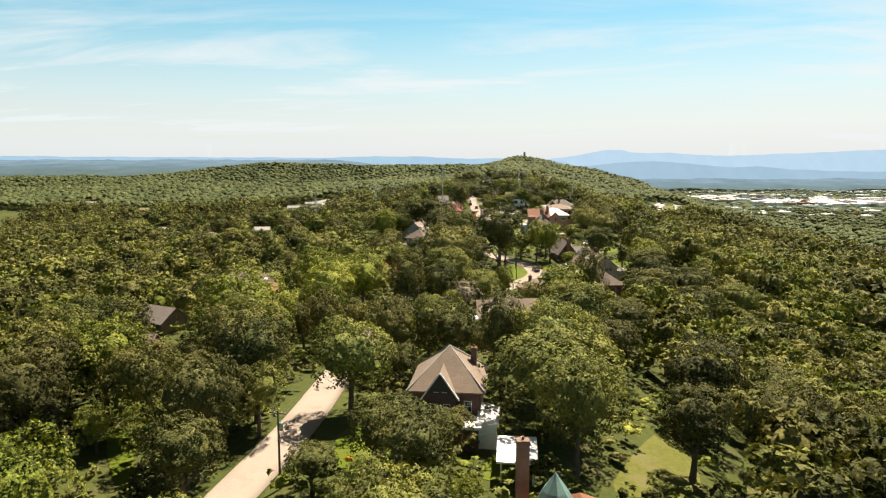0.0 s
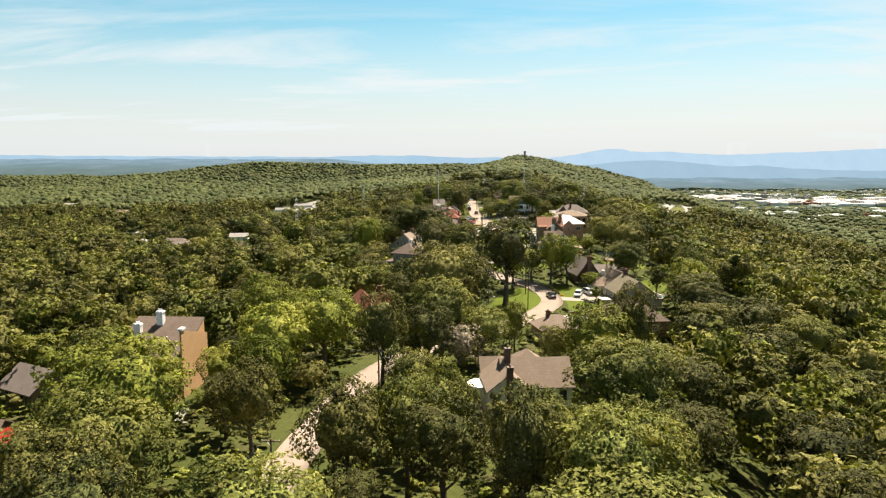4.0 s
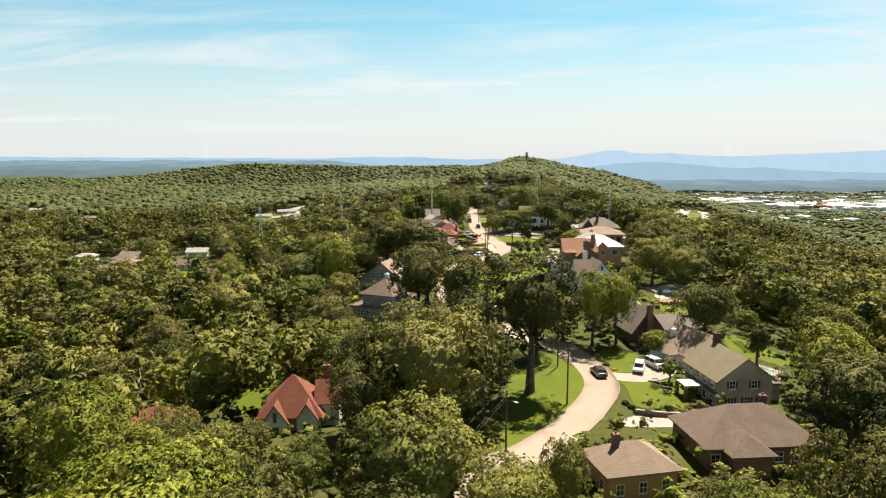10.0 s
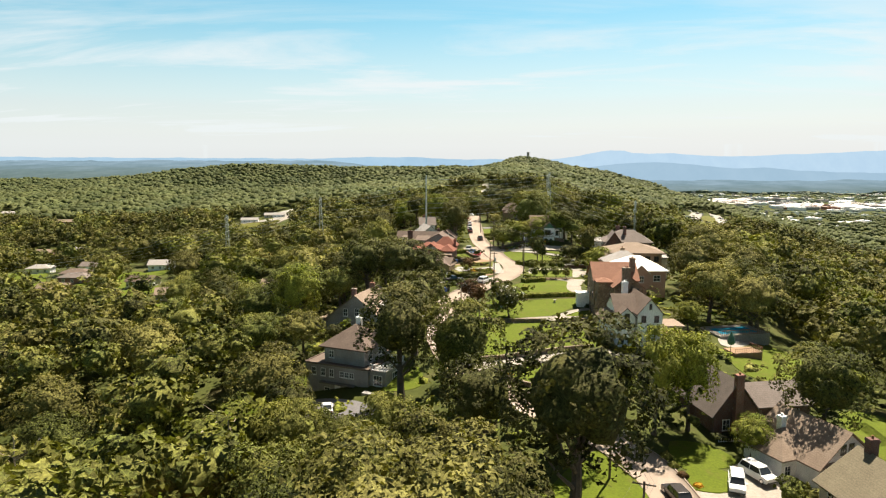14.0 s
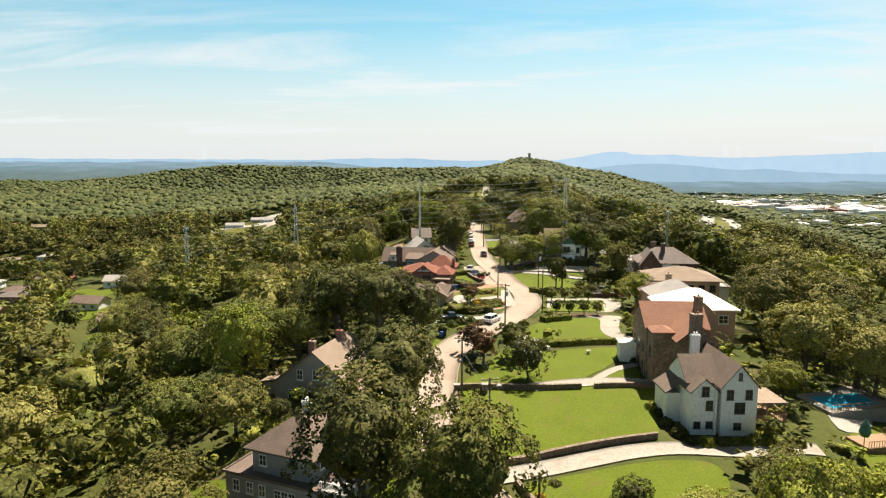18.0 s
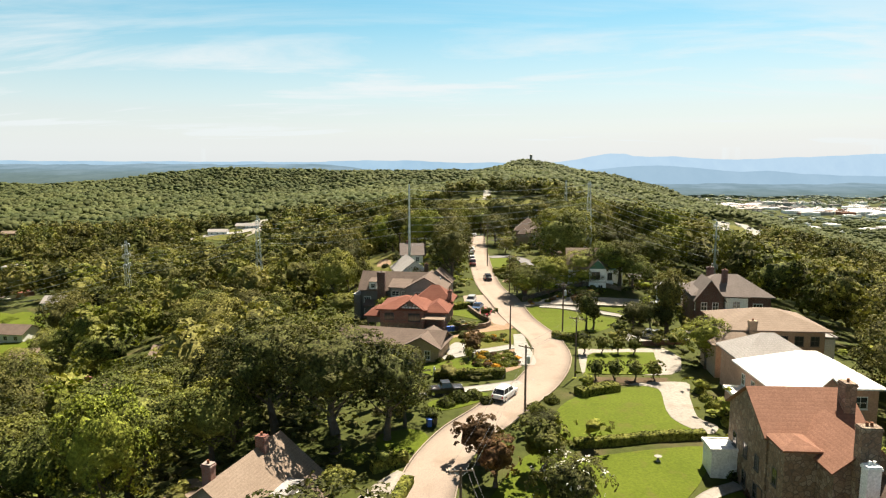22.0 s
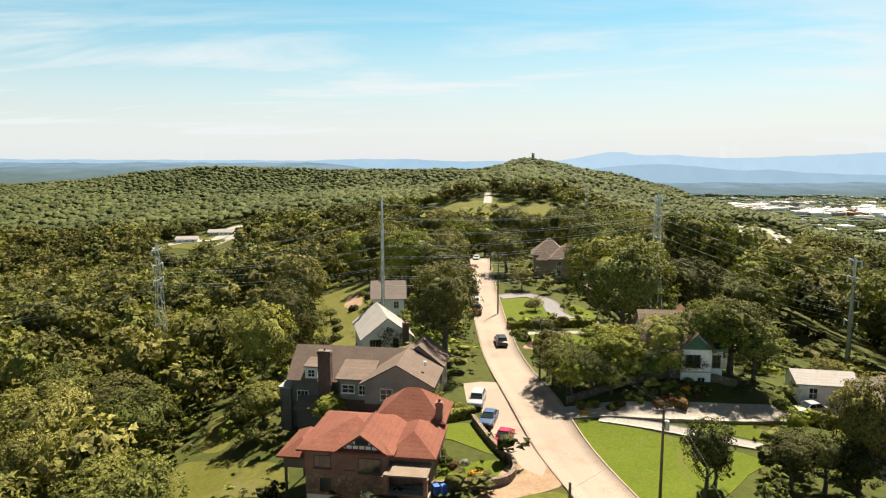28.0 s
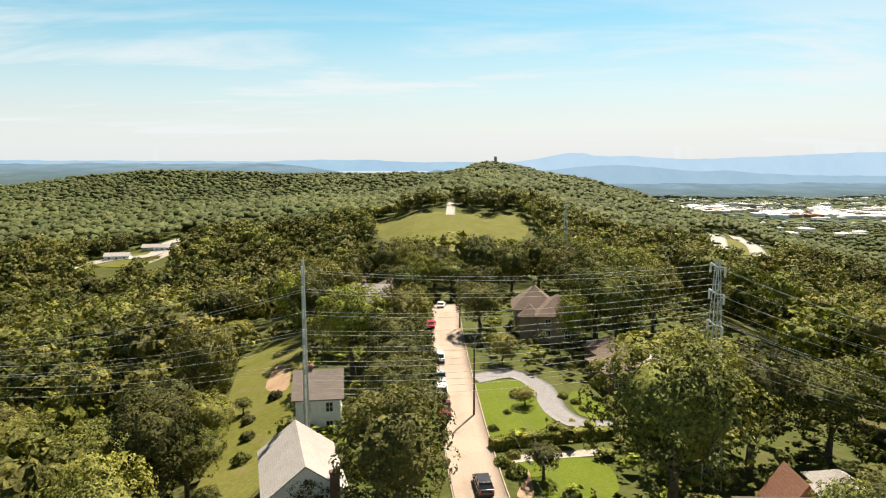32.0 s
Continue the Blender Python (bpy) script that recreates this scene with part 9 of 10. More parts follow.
tree("deep", 52.9, 131.4, 12.0, 6.0)
tree("deep", 34.9, 132.8, 14.0, 6.9)
tree("oak", 0.6, 135.1, 14.8, 5.0)
tree("lime", -41.0, 137.0, 17.0, 7.0)
tree("olive", -25.2, 136.0, 14.2, 5.1)
tree("olive", 7.1, 136.9, 6.5, 2.4)
tree("oak", 15.2, 137.0, 11.0, 4.7)
tree("lime", -5.5, 138.6, 9.7, 3.4)
tree("deep", -30.8, 142.4, 10.4, 3.8)
tree("olive", 3.9, 142.8, 10.5, 3.5)
tree("oak", 29.5, 144.2, 19.0, 9.2)
tree("young", -42.9, 145.4, 5.0, 2.3)
tree("oak", -0.6, 148.8, 9.0, 4.6)
tree("oak", -52.4, 150.4, 16.0, 5.5)
tree("lime", -28.4, 155.1, 13.3, 5.4)
tree("deep", 44.7, 158.1, 15.0, 7.4)
tree("lime", -36.9, 159.5, 10.0, 4.7)
tree("oak", -4.1, 159.8, 10.0, 5.1)
tree("olive", -22.0, 161.8, 7.0, 3.7)
tree("deep", -9.1, 163.7, 21.0, 5.2)
tree("lime", -28.6, 163.8, 17.0, 7.3)
tree("deep", 94.1, 167.4, 14.0, 6.9)
tree("lime", 31.1, 168.3, 17.9, 7.3)
tree("deep", -1.1, 169.7, 16.9, 5.9)
tree("lime", -21.4, 172.5, 18.0, 8.8)
tree("olive", 38.4, 172.5, 22.0, 5.3)
tree("deep", -4.2, 174.7, 10.0, 3.2)
tree("deep", -40.0, 174.8, 7.4, 3.1)
tree("oak", -50.2, 175.4, 7.1, 3.0)
tree("grey", 5.0, 175.5, 11.5, 4.8)
tree("olive", 24.3, 177.0, 10.3, 3.8)
tree("deep", 32.5, 177.2, 15.0, 5.5)
tree("oak", 38.6, 182.0, 10.0, 5.1)
tree("oak", 10.0, 182.2, 13.0, 6.5)
tree("oak", 1.4, 182.2, 19.0, 8.0)
tree("lime", -36.5, 182.4, 8.0, 4.2)
tree("lime", -28.7, 182.7, 16.0, 6.3)
tree("deep", 24.7, 185.5, 6.0, 2.8)
tree("oak", -50.9, 185.8, 3.9, 1.3)
tree("oak", -44.9, 186.7, 6.7, 2.3)
tree("oak", -21.0, 186.9, 13.5, 5.5)
tree("oak", 17.5, 188.1, 13.0, 3.1)
tree("deep", -47.8, 190.9, 4.5, 1.8)
tree("lime", -37.6, 191.3, 18.4, 6.6)
tree("olive", 12.8, 192.0, 7.4, 2.7)
tree("deep", 61.0, 192.7, 18.0, 8.8)
tree("oak", -12.7, 193.1, 8.5, 3.6)
tree("deep", -29.9, 194.6, 12.4, 4.3)
tree("oak", 93.0, 194.9, 16.0, 7.9)
tree("deep", 75.7, 195.6, 18.0, 8.8)
tree("olive", 17.3, 196.0, 5.2, 2.0)
tree("oak", -13.0, 199.2, 6.6, 2.7)
tree("olive", -20.7, 199.4, 8.6, 3.0)
tree("olive", -31.0, 201.4, 11.6, 4.3)
tree("deep", 67.5, 204.6, 16.0, 5.6)
tree("deep", -7.5, 207.5, 13.9, 5.2)
tree("deep", 79.5, 209.2, 17.0, 8.3)
tree("deep", -21.8, 209.2, 5.1, 2.0)
tree("olive", 2.2, 211.9, 21.0, 10.2)
tree("deep", 66.9, 214.4, 17.0, 8.3)
tree("oak", 97.7, 216.1, 16.0, 7.9)
tree("oak", -6.7, 217.0, 16.9, 6.4)
tree("deep", 10.5, 220.6, 16.2, 6.0)
tree("oak", -1.7, 223.8, 15.9, 6.7)
tree("lime", 69.7, 225.4, 17.4, 6.5)
tree("olive", 5.0, 228.1, 17.2, 7.0)
tree("deep", 20.0, 233.5, 26.5, 9.8)
tree("oak", 73.6, 234.1, 18.1, 7.0)
tree("oak", -13.5, 235.8, 16.8, 6.8)
tree("young", 47.1, 239.3, 5.0, 2.3)
tree("oak", -4.6, 240.9, 15.8, 6.5)
tree("cone", 68.3, 248.5, 11.0, 3.8)
tree("oak", -7.4, 249.3, 13.9, 4.6)
tree("lime", -111.1, 250.2, 10.0, 5.1)
tree("deep", 10.9, 250.3, 17.5, 6.6)
tree("lime", 48.3, 252.3, 6.0, 3.1)
tree("oak", -1.8, 253.7, 12.8, 4.5)
tree("oak", -15.2, 253.7, 16.6, 5.6)
tree("oak", 24.1, 253.9, 14.6, 5.3)
tree("oak", 60.3, 255.9, 16.0, 7.1)
tree("lime", 50.5, 256.1, 5.0, 2.8)
tree("lime", 37.0, 259.0, 17.0, 5.0)
tree("lime", 42.6, 260.5, 16.0, 4.6)
tree("deep", -13.8, 260.8, 10.2, 4.0)
tree("deep", -6.5, 261.1, 6.5, 2.4)
tree("oak", 31.3, 262.6, 11.0, 5.6)
tree("oak", 8.5, 265.0, 20.0, 7.0)
tree("deep", -18.6, 266.2, 13.3, 4.7)
tree("deep", -73.1, 267.9, 16.0, 7.9)
tree("deep", -1.0, 271.0, 21.0, 8.0)
tree("deep", 26.6, 273.2, 6.9, 2.5)
tree("oak", -60.5, 273.8, 13.0, 6.5)
tree("deep", 43.2, 275.0, 8.8, 3.7)
tree("olive", -24.2, 275.2, 15.0, 7.4)
tree("lime", 6.8, 276.0, 7.2, 2.8)
tree("lime", 80.5, 279.9, 5.0, 2.8)
tree("olive", -65.3, 282.4, 16.0, 7.9)
tree("olive", 47.9, 283.1, 5.7, 2.2)
tree("deep", 0.5, 290.6, 18.0, 7.1)
tree("young", 51.3, 293.7, 4.0, 2.0)
tree("deep", -16.7, 300.8, 5.4, 2.2)
tree("olive", -23.7, 302.8, 10.0, 5.1)
tree("oak", -34.0, 304.4, 13.0, 6.5)
tree("olive", -58.3, 305.3, 17.0, 8.3)
tree("lime", 59.3, 306.0, 7.0, 3.7)
tree("olive", 76.5, 310.2, 15.0, 7.4)
tree("deep", -64.5, 310.8, 14.0, 5.5)
tree("olive", -87.7, 312.7, 13.0, 6.5)
tree("magnolia", 21.0, 312.9, 7.5, 4.0)
tree("olive", 68.3, 316.4, 15.0, 7.4)
tree("young", -2.8, 316.6, 4.5, 2.6)
tree("plum", 14.2, 319.4, 6.0, 3.1)
tree("oak", 80.0, 320.4, 16.0, 7.9)
tree("lime", -28.2, 320.5, 18.0, 6.1)
tree("young", 19.8, 322.2, 7.0, 3.7)
tree("plum", 12.6, 323.8, 6.0, 3.3)
tree("olive", -142.3, 324.8, 16.0, 7.9)
tree("oak", -39.7, 327.3, 16.0, 7.9)
tree("oak", -29.1, 327.6, 17.0, 8.3)
tree("deep", -4.3, 328.2, 17.0, 8.0)
tree("oak", -19.7, 329.9, 12.0, 5.8)
tree("deep", 21.4, 330.8, 3.5, 2.1)
tree("oak", 3.8, 333.4, 7.0, 3.7)
tree("young", 7.2, 333.8, 2.5, 1.7)
tree("olive", 83.1, 335.5, 17.0, 8.1)
tree("olive", 72.1, 338.4, 15.0, 7.4)
tree("deep", -20.0, 338.7, 14.3, 5.2)
tree("deep", 3.0, 339.6, 5.5, 2.0)
tree("oak", -9.5, 348.1, 5.7, 2.0)
tree("oak", -36.5, 348.9, 17.0, 8.3)
tree("olive", 81.4, 349.1, 19.0, 9.2)
tree("young", 32.1, 349.3, 3.7, 1.7)
tree("young", 35.0, 349.4, 3.6, 1.7)
tree("young", 38.1, 349.4, 3.7, 1.8)
tree("young", 41.2, 349.7, 3.6, 1.7)
tree("oak", -15.5, 356.2, 15.0, 7.4)
tree("lime", -3.4, 356.6, 4.0, 2.3)
tree("young", 2.3, 356.6, 4.5, 1.9)
tree("lime", 52.0, 357.0, 9.0, 4.6)
tree("young", 13.2, 359.5, 2.8, 1.1)
tree("plum", 14.0, 362.2, 4.0, 2.1)
tree("young", 33.3, 363.2, 3.6, 1.7)
tree("young", 39.4, 363.7, 3.6, 1.7)
tree("young", 36.5, 363.7, 3.6, 1.7)
tree("young", 42.1, 363.7, 3.6, 1.7)
tree("oak", -73.3, 364.9, 13.0, 6.5)
tree("plum", 14.3, 367.8, 3.5, 2.1)
tree("young", 48.0, 369.6, 2.6, 1.7)
tree("young", 51.5, 370.4, 2.6, 1.7)
tree("deep", 45.4, 372.6, 3.0, 1.9)
tree("oak", -21.0, 373.2, 13.0, 6.5)
tree("young", 43.1, 376.9, 3.2, 1.7)
tree("deep", 37.2, 379.0, 9.2, 2.8)
tree("deep", 53.0, 379.5, 6.0, 2.6)
tree("olive", 54.0, 381.0, 13.0, 3.8)
tree("deep", 50.5, 381.0, 6.5, 2.8)
tree("deep", 47.3, 381.6, 6.0, 2.8)
tree("cone", 39.2, 381.6, 7.0, 2.6)
tree("oak", -23.3, 383.5, 13.0, 6.5)
tree("deep", 49.9, 386.0, 5.0, 2.5)
tree("lime", 53.0, 391.7, 4.0, 1.6)
tree("oak", -85.6, 393.4, 15.0, 7.4)
tree("oak", 41.5, 404.2, 8.0, 4.6)
tree("lime", 42.8, 402.2, 3.0, 1.9)
tree("olive", -41.2, 398.0, 13.0, 5.4)
tree("deep", 45.0, 402.0, 3.0, 1.9)
tree("lime", 39.4, 402.2, 3.0, 1.9)
tree("lime", 36.4, 402.4, 4.0, 2.6)
tree("lime", 48.6, 403.6, 9.0, 4.6)
tree("oak", 31.3, 402.8, 6.5, 3.7)
tree("oak", 53.0, 402.5, 9.0, 4.5)
tree("lime", 28.5, 402.6, 6.0, 3.3)
tree("olive", 8.9, 403.2, 4.0, 2.3)
tree("oak", 32.0, 403.3, 5.5, 3.0)
tree("lime", -4.2, 403.6, 4.5, 2.6)
tree("oak", 47.0, 404.0, 10.0, 4.0)
tree("oak", -32.3, 407.3, 13.0, 6.5)
tree("lime", 28.5, 407.9, 6.0, 3.3)
tree("olive", -45.2, 408.8, 15.0, 7.4)
tree("oak", -14.9, 409.2, 8.0, 4.2)
tree("olive", 27.2, 409.3, 8.0, 3.6)
tree("olive", 68.4, 410.9, 5.0, 2.8)
tree("deep", -37.2, 413.4, 14.0, 6.9)
tree("oak", -51.7, 414.4, 14.0, 6.9)
tree("deep", 27.3, 414.8, 9.0, 1.7)
tree("oak", -20.4, 414.9, 4.0, 2.3)
tree("deep", 11.5, 420.0, 18.5, 6.8)
tree("oak", -90.8, 420.3, 14.0, 6.9)
tree("deep", 62.5, 421.6, 7.2, 2.7)
tree("oak", -18.4, 423.7, 17.1, 6.0)
tree("oak", 41.0, 424.0, 22.0, 9.5)
tree("olive", -6.8, 424.8, 4.4, 1.6)
tree("oak", -53.7, 427.1, 14.0, 6.9)
tree("olive", 2.0, 429.3, 6.0, 3.3)
tree("deep", -10.0, 432.4, 6.0, 1.7)
tree("deep", 29.7, 434.9, 5.0, 2.6)
tree("olive", 0.7, 435.3, 5.0, 2.8)
tree("deep", -17.3, 437.4, 18.1, 6.1)
tree("deep", 57.7, 438.1, 17.3, 6.9)
tree("oak", 69.0, 438.9, 14.0, 6.9)
tree("deep", 50.0, 439.0, 16.5, 6.3)
tree("oak", -16.2, 444.4, 10.0, 5.1)
tree("deep", 12.3, 445.7, 13.0, 6.5)
tree("deep", 49.3, 447.2, 10.5, 4.0)
tree("olive", -103.7, 447.4, 17.0, 8.3)
tree("oak", -28.9, 449.7, 14.0, 6.9)
tree("olive", -138.3, 451.2, 18.0, 8.8)
tree("oak", 57.7, 454.4, 14.0, 6.9)
tree("deep", 12.3, 457.5, 14.0, 6.5)
tree("olive", 31.9, 458.1, 3.2, 2.0)
tree("oak", -44.5, 458.2, 14.0, 6.9)
tree("oak", -17.6, 458.5, 10.0, 4.7)
tree("olive", -107.8, 459.0, 16.0, 7.9)
tree("deep", -24.6, 459.2, 15.0, 7.4)
tree("olive", -51.4, 463.1, 15.0, 7.4)
tree("deep", 12.1, 466.8, 14.0, 6.3)
tree("deep", -14.9, 471.4, 3.0, 1.8)
tree("olive", -22.4, 475.4, 18.0, 6.0)
tree("lime", 3.7, 476.0, 17.0, 7.8)
tree("olive", 31.4, 477.4, 6.0, 3.3)
tree("olive", 12.5, 480.0, 15.0, 6.0)
tree("lime", 45.9, 482.1, 13.0, 3.7)
tree("oak", 55.7, 485.1, 18.0, 8.8)
tree("oak", 15.9, 490.3, 11.5, 4.0)
tree("deep", 0.8, 491.5, 12.3, 4.7)
tree("oak", 54.1, 494.1, 16.0, 7.9)
tree("deep", 29.5, 496.0, 12.0, 5.8)
tree("olive", 67.7, 496.7, 16.2, 6.1)
tree("lime", 9.5, 497.4, 8.7, 3.4)
tree("oak", 3.4, 497.8, 9.2, 3.5)
tree("olive", 15.4, 499.0, 9.1, 3.1)
tree("deep", -6.2, 499.3, 16.1, 5.6)
tree("oak", 66.2, 507.0, 18.1, 6.4)
tree("oak", -107.9, 507.1, 16.0, 7.9)
tree("oak", 1.5, 507.4, 9.5, 3.4)
tree("olive", 8.1, 508.1, 5.5, 2.3)
tree("oak", -9.5, 509.5, 9.0, 4.6)
tree("oak", 58.0, 511.5, 16.9, 6.8)
tree("olive", 13.3, 515.0, 4.4, 1.7)
tree("lime", 1.4, 515.2, 9.3, 3.4)
tree("oak", -174.0, 516.2, 13.0, 6.5)
tree("olive", 34.6, 519.4, 6.9, 2.5)
tree("oak", 68.5, 519.8, 16.4, 6.5)
tree("deep", 56.9, 520.3, 13.0, 6.5)
tree("olive", -6.3, 522.6, 17.1, 5.7)
tree("oak", -28.6, 526.8, 9.0, 4.6)
tree("deep", 64.6, 529.1, 15.9, 6.1)
tree("deep", 34.1, 530.2, 7.0, 3.7)
tree("lime", -13.9, 530.6, 17.1, 7.1)
tree("olive", 57.8, 535.4, 15.0, 7.4)
tree("olive", -1.8, 536.5, 14.2, 4.8)
tree("lime", 72.0, 537.1, 16.0, 5.8)
tree("oak", -15.0, 540.1, 11.0, 5.6)
tree("deep", 44.0, 540.4, 15.7, 5.6)
tree("deep", 61.9, 545.4, 16.2, 5.7)
tree("olive", 17.4, 545.6, 15.8, 5.9)
tree("deep", 36.4, 546.0, 17.8, 7.2)
tree("deep", -1.0, 546.8, 11.2, 4.5)
tree("deep", 9.0, 549.1, 10.3, 4.1)
tree("deep", 53.7, 549.1, 17.7, 6.4)
tree("lime", 70.4, 551.9, 17.0, 6.3)
tree("oak", 42.4, 552.5, 9.0, 4.6)
tree("deep", -37.5, 553.9, 16.0, 7.9)
tree("oak", 62.2, 554.8, 17.7, 6.2)
tree("deep", 0.2, 556.1, 16.2, 5.4)
tree("deep", -10.8, 556.3, 17.2, 6.5)
tree("olive", 12.3, 556.6, 17.0, 7.1)
tree("deep", -101.9, 566.1, 14.0, 6.9)
tree("lime", -2.9, 566.7, 11.0, 5.6)
tree("oak", -178.6, 900.3, 9.0, 4.6)

tree("deep", -7.5, 77.5, 12.5, 5.0)
tree("deep", -28.5, 69.0, 13.0, 5.0)
tree("oak", -26.5, 91.0, 11.5, 4.4)
tree("lime", 34.6, 404.4, 8.0, 5.2)
tree("oak", 28.4, 404.5, 7.0, 4.0)
tree("deep", 50.6, 404.4, 11.0, 5.5)
tree("oak", 38.2, 405.0, 6.5, 3.9)
tree("lime", 41.2, 401.6, 4.4, 2.8)
tree("oak", 44.6, 404.0, 4.6, 2.8)
tree("lime", 33.6, 401.4, 4.0, 2.6)
tree("deep", 45.0, 110.0, 19.0, 7.5)
tree("deep", 56.0, 103.0, 19.0, 8.0)
tree("oak", 64.0, 118.0, 18.0, 8.0)
tree("lime", 50.0, 124.0, 16.0, 6.0)
tree("deep", 72.0, 138.0, 20.0, 8.5)
tree("deep", 58.0, 140.0, 19.0, 8.0)
tree("olive", 84.0, 128.0, 18.0, 8.0)
tree("deep", 36.0, 90.0, 15.0, 6.0)
tree("deep", -13.0, 334.0, 18.0, 7.5)
tree("deep", 1.8, 330.0, 13.0, 5.5)
tree("oak", -9.0, 341.0, 16.0, 6.8)
tree("deep", -21.0, 345.0, 17.0, 7.2)
tree("deep", -57.0, 352.0, 21.0, 6.5)
tree("deep", -52.0, 340.0, 18.0, 6.5)
tree("lime", 17.5, 536.0, 13.0, 5.5)
tree("oak", 26.5, 534.0, 12.0, 5.2)
tree("deep", 33.5, 527.0, 11.0, 4.8)
tree("oak", 13.5, 527.0, 11.0, 4.8)
tree("deep", 22.5, 545.0, 15.0, 6.5)


# woodland: the nearest trees one by one, the rest as joined woods
def edge_distance(x, y, pts):
    best = np.full(x.shape, 1e9)
    n = len(pts)
    for i in range(n):
        a, b = np.array(pts[i]), np.array(pts[(i + 1) % n])
        d = b - a
        t = np.clip(((x - a[0]) * d[0] + (y - a[1]) * d[1]) / (d @ d + 1e-9), 0, 1)
        best = np.minimum(best, np.hypot(x - a[0] - t * d[0], y - a[1] - t * d[1]))
    return best


def open_ground(x, y, extra=0.0):
    """True where nothing is laid out, so that trees may stand."""
    free = np.ones(x.shape, bool)
    for pts, margin in CLEAR:
        xs, ys = [p[0] for p in pts], [p[1] for p in pts]
        m = margin + extra
        near = free & (x > min(xs) - m) & (x < max(xs) + m) & (y > min(ys) - m) & (y < max(ys) + m)
        if near.any():
            i = np.where(near)
            bad = inside(x[i], y[i], pts) | (edge_distance(x[i], y[i], pts) < m)
            free[i[0][bad]] = False
    return free


def scatter(x0, x1, y0, y1, gap, rng):
    gx, gy = np.meshgrid(np.arange(x0, x1, gap), np.arange(y0, y1, gap))
    gx = gx + (np.arange(gx.shape[0]) % 2)[:, None] * gap / 2
    x = (gx + rng.uniform(-0.38, 0.38, gx.shape) * gap).ravel()
    y = (gy + rng.uniform(-0.38, 0.38, gy.shape) * gap).ravel()
    return x, y


def in_sight(x, y, pad=25):
    """Inside the wedge of land that the flight looks over."""
    far = np.maximum(y + 30, 0)
    return (np.abs(x - 6) < 0.72 * far + pad) & (y > 45)


def join_woods(name, label, x, y, h, r, lobes, level, clumps, per, leaf, mats, rng, dome=0.85):
    """Many tree crowns as a few meshes, one for each tone of leaf."""
    temps = []
    for k in range(6):
        shp = ("round", "tall", "spread", "round", "tall", "round")[k]
        L = [((c[0], c[1], c[2] * 1.5), q) for c, q in crown_lobes(rng, 1.0, -0.5, 0.62, lobes, shp)]
        temps.append(crown_shape(rng, L, level, clumps, per, leaf, 0.22))
    z = ground(x, y)
    # kinds of tree stand in drifts
    tone = np.sin(x * 0.05 + 2 * np.sin(y * 0.03)) + np.cos(y * 0.043 - x * 0.02) + rng.normal(size=len(x)) * 1.2
    rank = np.argsort(np.argsort(tone)) * len(mats) // max(len(x), 1)
    for g, mat in enumerate(mats):
        V, T, N, n0 = [], [], [], 0
        for i in np.where(rank == g)[0]:
            v, t, nr = temps[rng.integers(6)]
            a = rng.uniform(0, 6.283)
            ca, sa = math.cos(a), math.sin(a)
            w = np.empty_like(v)
            w[:, 0] = (v[:, 0] * ca - v[:, 1] * sa) * r[i] + x[i]
            w[:, 1] = (v[:, 0] * sa + v[:, 1] * ca) * r[i] + y[i]
            up = min(0.42 * h[i], dome * r[i])
            w[:, 2] = v[:, 2] * up + h[i] - up * 0.98 + z[i]
            N.append(np.stack([nr[:, 0] * ca - nr[:, 1] * sa, nr[:, 0] * sa + nr[:, 1] * ca, nr[:, 2]], 1))
            V.append(w), T.append(t + n0)
            n0 += len(v)
        if V:
            me = make_mesh(name, np.concatenate(V), NO_QUADS, np.concatenate(T), mat, np.concatenate(N))
            tagged(new(name, me), label, "woodland", kind="stuff")


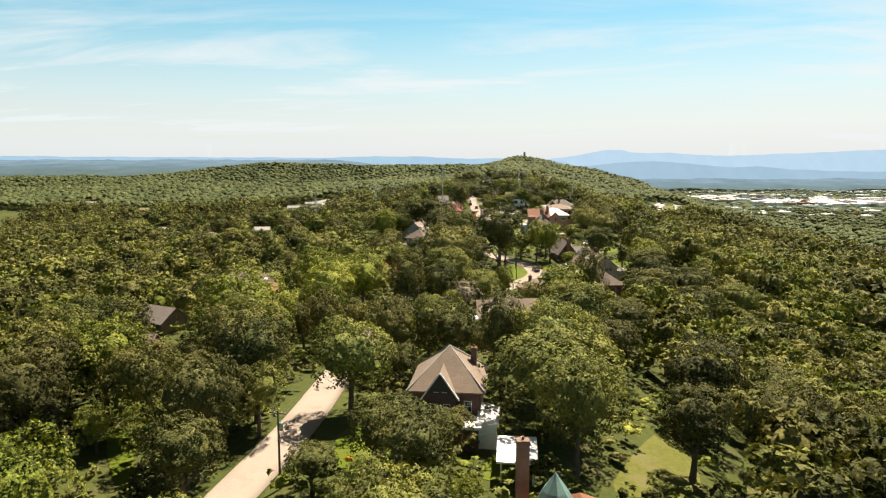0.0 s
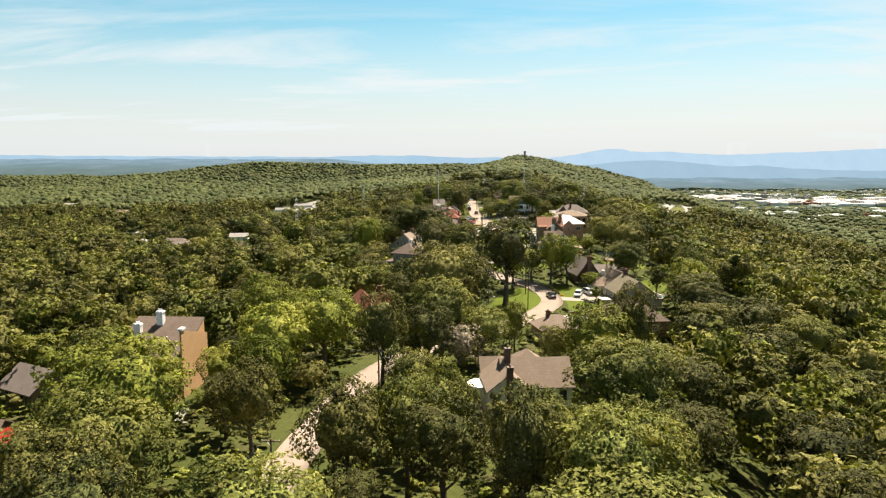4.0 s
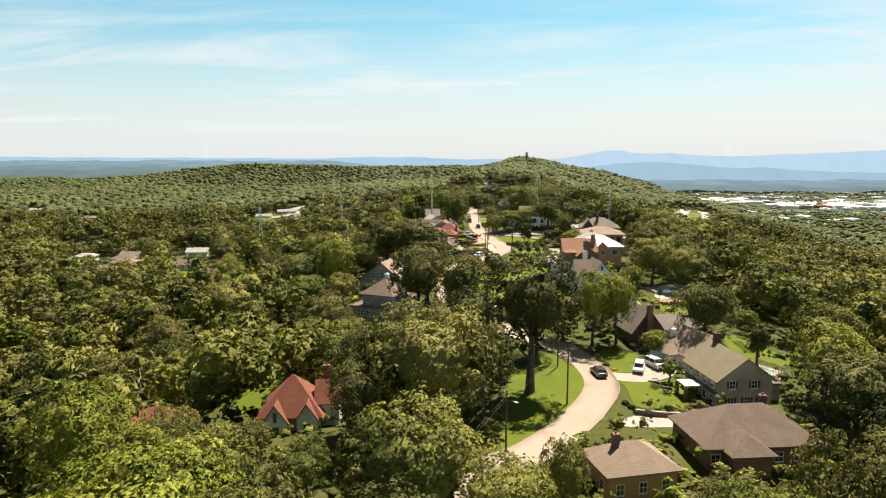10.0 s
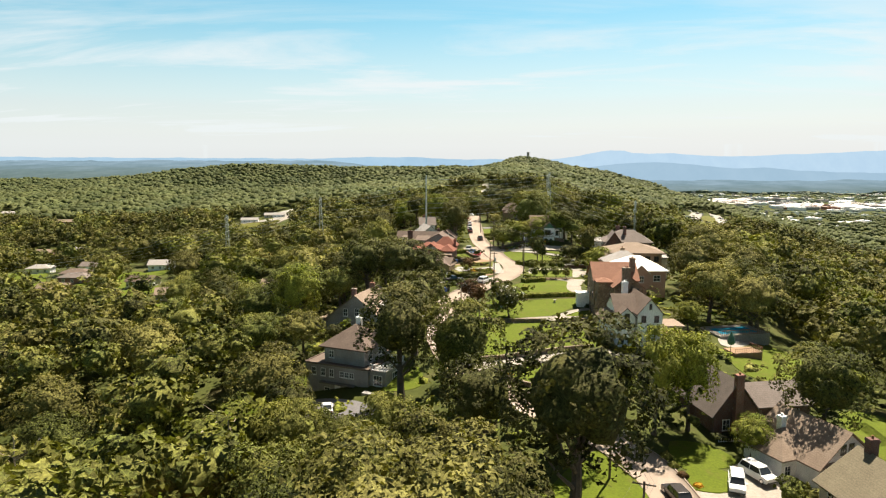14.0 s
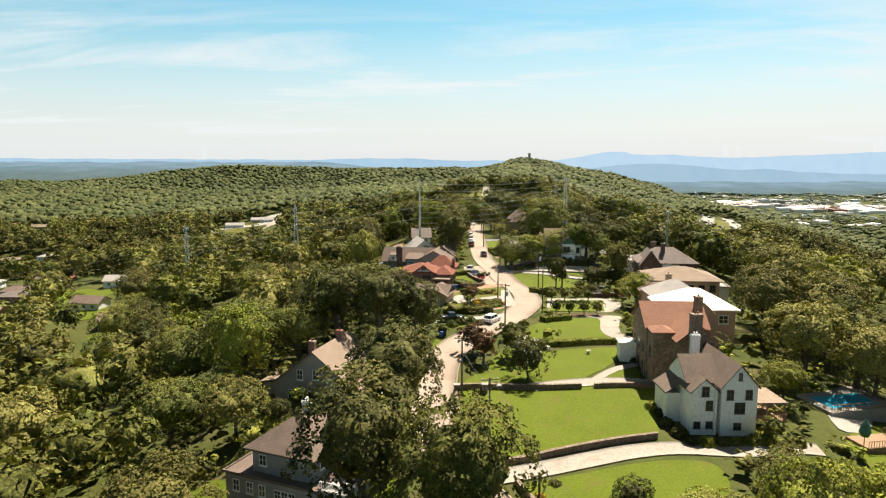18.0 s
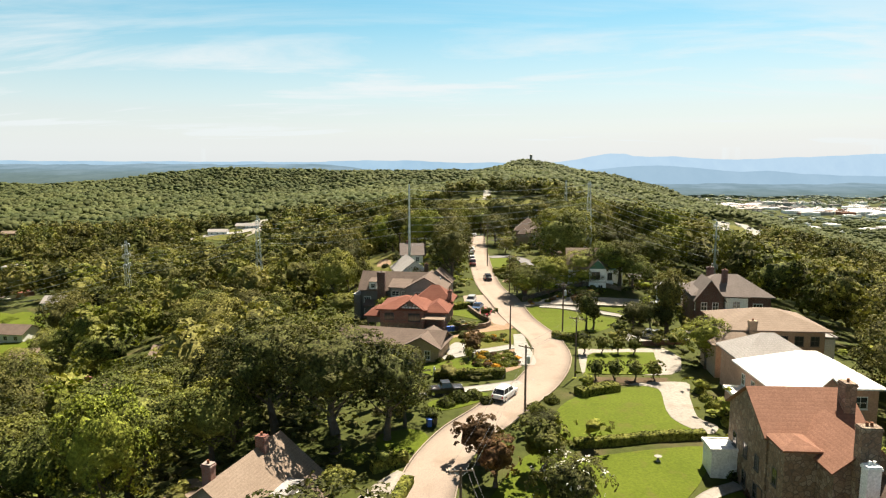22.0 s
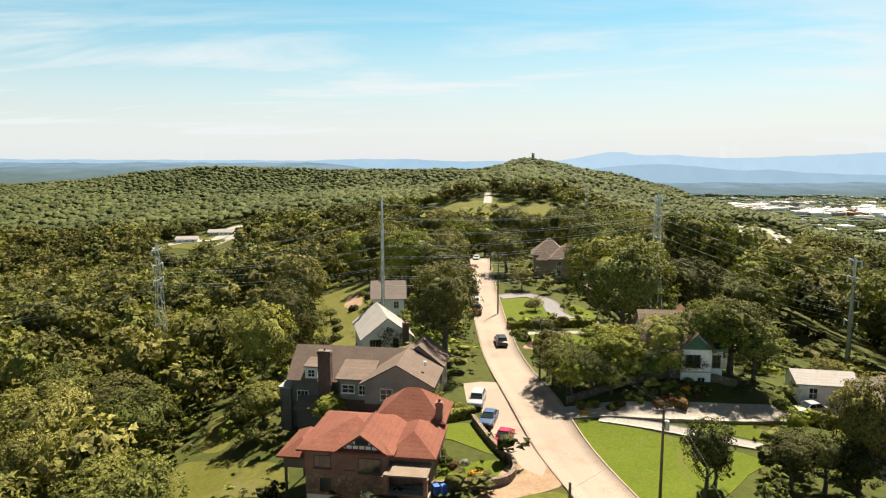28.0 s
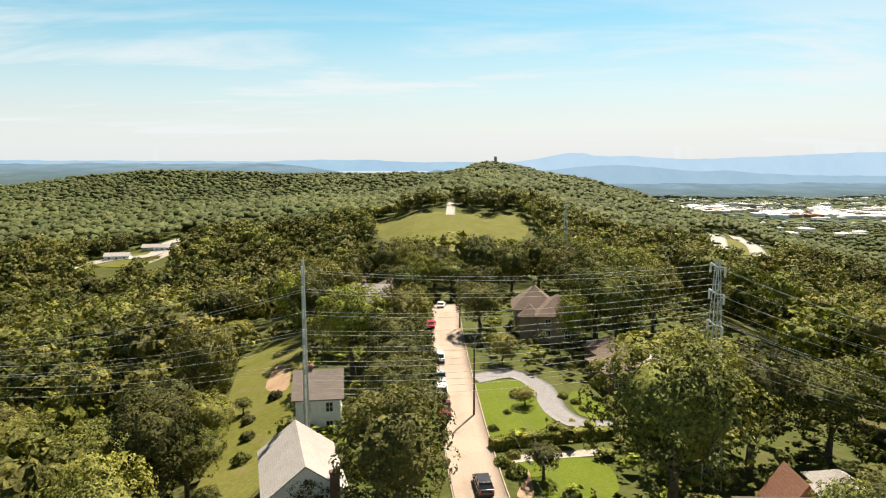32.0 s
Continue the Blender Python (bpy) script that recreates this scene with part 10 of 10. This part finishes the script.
def plant_woods():
    rng = np.random.default_rng(77)
    # flanks of the ridge beside the flight
    x, y = scatter(-140, 150, 40, 560, 8.6, rng)
    d = x - road_x(y)
    shelf = np.where(y < 215, 62, np.where(d < 0, 46, 62))
    ok = open_ground(x, y) & in_sight(x, y) & (np.abs(d) > shelf)
    for px, py, pr in PLACED:
        ok &= np.hypot(x - px, y - py) > pr + 2.0
    x, y = x[ok], y[ok]
    n = len(x)
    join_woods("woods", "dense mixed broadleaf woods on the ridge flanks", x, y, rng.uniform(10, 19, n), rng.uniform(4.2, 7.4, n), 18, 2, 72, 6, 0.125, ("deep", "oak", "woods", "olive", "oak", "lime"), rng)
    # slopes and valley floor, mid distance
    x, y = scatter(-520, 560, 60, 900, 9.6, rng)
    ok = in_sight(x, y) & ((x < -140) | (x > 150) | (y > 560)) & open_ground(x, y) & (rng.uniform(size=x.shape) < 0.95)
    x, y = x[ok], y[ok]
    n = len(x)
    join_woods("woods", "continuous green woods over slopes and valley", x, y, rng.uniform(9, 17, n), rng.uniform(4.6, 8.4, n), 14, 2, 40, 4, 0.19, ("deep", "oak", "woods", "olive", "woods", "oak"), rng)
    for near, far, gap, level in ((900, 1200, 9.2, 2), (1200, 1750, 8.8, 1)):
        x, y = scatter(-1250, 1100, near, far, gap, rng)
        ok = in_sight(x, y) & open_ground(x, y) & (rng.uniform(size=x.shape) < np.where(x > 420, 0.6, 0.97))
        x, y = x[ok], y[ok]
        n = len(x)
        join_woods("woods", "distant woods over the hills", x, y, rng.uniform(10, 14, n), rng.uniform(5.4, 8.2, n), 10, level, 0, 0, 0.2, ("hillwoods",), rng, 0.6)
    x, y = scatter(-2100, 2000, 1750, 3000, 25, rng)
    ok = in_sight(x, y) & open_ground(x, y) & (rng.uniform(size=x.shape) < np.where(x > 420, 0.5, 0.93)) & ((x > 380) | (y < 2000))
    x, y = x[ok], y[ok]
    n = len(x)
    join_woods("woods", "far woods of the plain with haze painted into the leaves", x, y, rng.uniform(7, 14, n), rng.uniform(10, 18, n), 7, 1, 0, 0, 0.25, ("farwoods",), rng, 0.35)
    # the woods go on beside and behind the flight, beyond the view
    x, y = scatter(-330, 330, -90, 330, 11, rng)
    ok = ~in_sight(x, y) & open_ground(x, y) & (np.abs(x - road_x(y)) > 14)
    x, y = x[ok], y[ok]
    n = len(x)
    join_woods("woods", "continuous green woods over slopes and valley", x, y, rng.uniform(10, 17, n), rng.uniform(5.5, 8, n), 9, 2, 0, 0, 0.2, ("oak", "woods", "deep"), rng)
    # low bushes and saplings under and between the trees
    x, y = scatter(-75, 85, 48, 540, 4.3, rng)
    d = x - road_x(y)
    ok = in_sight(x, y) & (np.abs(d) < 66) & open_ground(x, y, -0.6)
    x, y = x[ok], y[ok]
    n = len(x)
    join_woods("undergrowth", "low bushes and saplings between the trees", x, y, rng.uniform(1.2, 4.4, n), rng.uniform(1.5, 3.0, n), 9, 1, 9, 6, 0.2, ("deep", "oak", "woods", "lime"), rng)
    for group in TREES.values():
        for t in group:
            for o in (*t.children_recursive, t):
                bpy.data.objects.remove(o)


plant_woods()

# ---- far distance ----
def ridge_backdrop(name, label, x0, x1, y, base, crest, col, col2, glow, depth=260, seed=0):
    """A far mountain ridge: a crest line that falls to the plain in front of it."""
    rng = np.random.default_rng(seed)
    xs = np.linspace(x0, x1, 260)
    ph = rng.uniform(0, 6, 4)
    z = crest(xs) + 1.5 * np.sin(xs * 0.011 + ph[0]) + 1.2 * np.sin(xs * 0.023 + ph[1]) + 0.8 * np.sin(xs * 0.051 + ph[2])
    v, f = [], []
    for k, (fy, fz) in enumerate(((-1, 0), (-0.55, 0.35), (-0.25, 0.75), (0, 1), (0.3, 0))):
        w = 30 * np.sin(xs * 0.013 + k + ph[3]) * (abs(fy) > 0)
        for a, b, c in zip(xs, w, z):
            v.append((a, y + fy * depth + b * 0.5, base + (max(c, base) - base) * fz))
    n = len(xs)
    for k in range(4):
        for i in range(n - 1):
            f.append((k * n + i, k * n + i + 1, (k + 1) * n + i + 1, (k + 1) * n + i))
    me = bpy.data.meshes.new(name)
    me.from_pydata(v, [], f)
    # col and col2 hold the ridge's haze, given off as glow
    me.materials.append(haze_glow_mat(name + "_tone", col, glow, col2))
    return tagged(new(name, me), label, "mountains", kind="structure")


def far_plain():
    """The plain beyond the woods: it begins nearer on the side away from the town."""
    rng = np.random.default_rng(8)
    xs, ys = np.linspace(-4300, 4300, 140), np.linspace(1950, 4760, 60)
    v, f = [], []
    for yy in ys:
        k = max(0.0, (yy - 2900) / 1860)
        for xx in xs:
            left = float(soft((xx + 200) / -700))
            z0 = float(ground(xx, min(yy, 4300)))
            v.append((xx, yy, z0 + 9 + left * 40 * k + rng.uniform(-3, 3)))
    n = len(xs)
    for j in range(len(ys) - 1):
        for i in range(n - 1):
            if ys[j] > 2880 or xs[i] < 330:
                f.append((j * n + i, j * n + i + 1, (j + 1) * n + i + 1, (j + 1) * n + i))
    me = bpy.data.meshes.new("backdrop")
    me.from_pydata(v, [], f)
    # haze is in these glowing colours, bluer with distance
    me.materials.append(haze_glow_mat("far_plain_haze", (0.17, 0.25, 0.29), 1.0, (0.25, 0.34, 0.40), ((0.075, 0.10, 0.06), (0.12, 0.15, 0.085))))
    return tagged(new("backdrop", me), "plain towards the horizon with blue-green haze painted in", "plain", kind="structure")


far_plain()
ridge_backdrop("backdrop", "low hills along the horizon in painted pale haze blue", -4300, 900, 4880, 40, lambda x: table(x, (-4300, 128), (-2600, 112), (-800, 104), (-500, 116), (-160, 112), (100, 100), (900, 96)),
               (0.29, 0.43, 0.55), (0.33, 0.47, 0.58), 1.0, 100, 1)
ridge_backdrop("backdrop", "mountain ridges beyond the valley town in painted haze blue", 500, 4300, 4860, -80, lambda x: table(x, (500, 60), (893, 111.1), (1032, 130.7), (1138, 150.4), (1209, 162.2), (1308, 158.3), (1368, 142.7), (1645, 139.0), (1884, 123.5), (2202, 119.7), (2479, 135.6), (2797, 143.7), (3146, 163.5), (3671, 171.7), (4300, 170)),
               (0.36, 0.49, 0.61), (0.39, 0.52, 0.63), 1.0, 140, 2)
ridge_backdrop("backdrop", "nearer foothills beyond the town in painted haze blue", 500, 4300, 4500, -80, lambda x: table(x, (500, -60), (827, 41.4), (1046, 56.0), (1229, 74.2), (1485, 81.6), (1706, 60.0), (1928, 38.3), (2111, 49.3), (2370, 23.9), (2917, 9.6), (4300, 20)),
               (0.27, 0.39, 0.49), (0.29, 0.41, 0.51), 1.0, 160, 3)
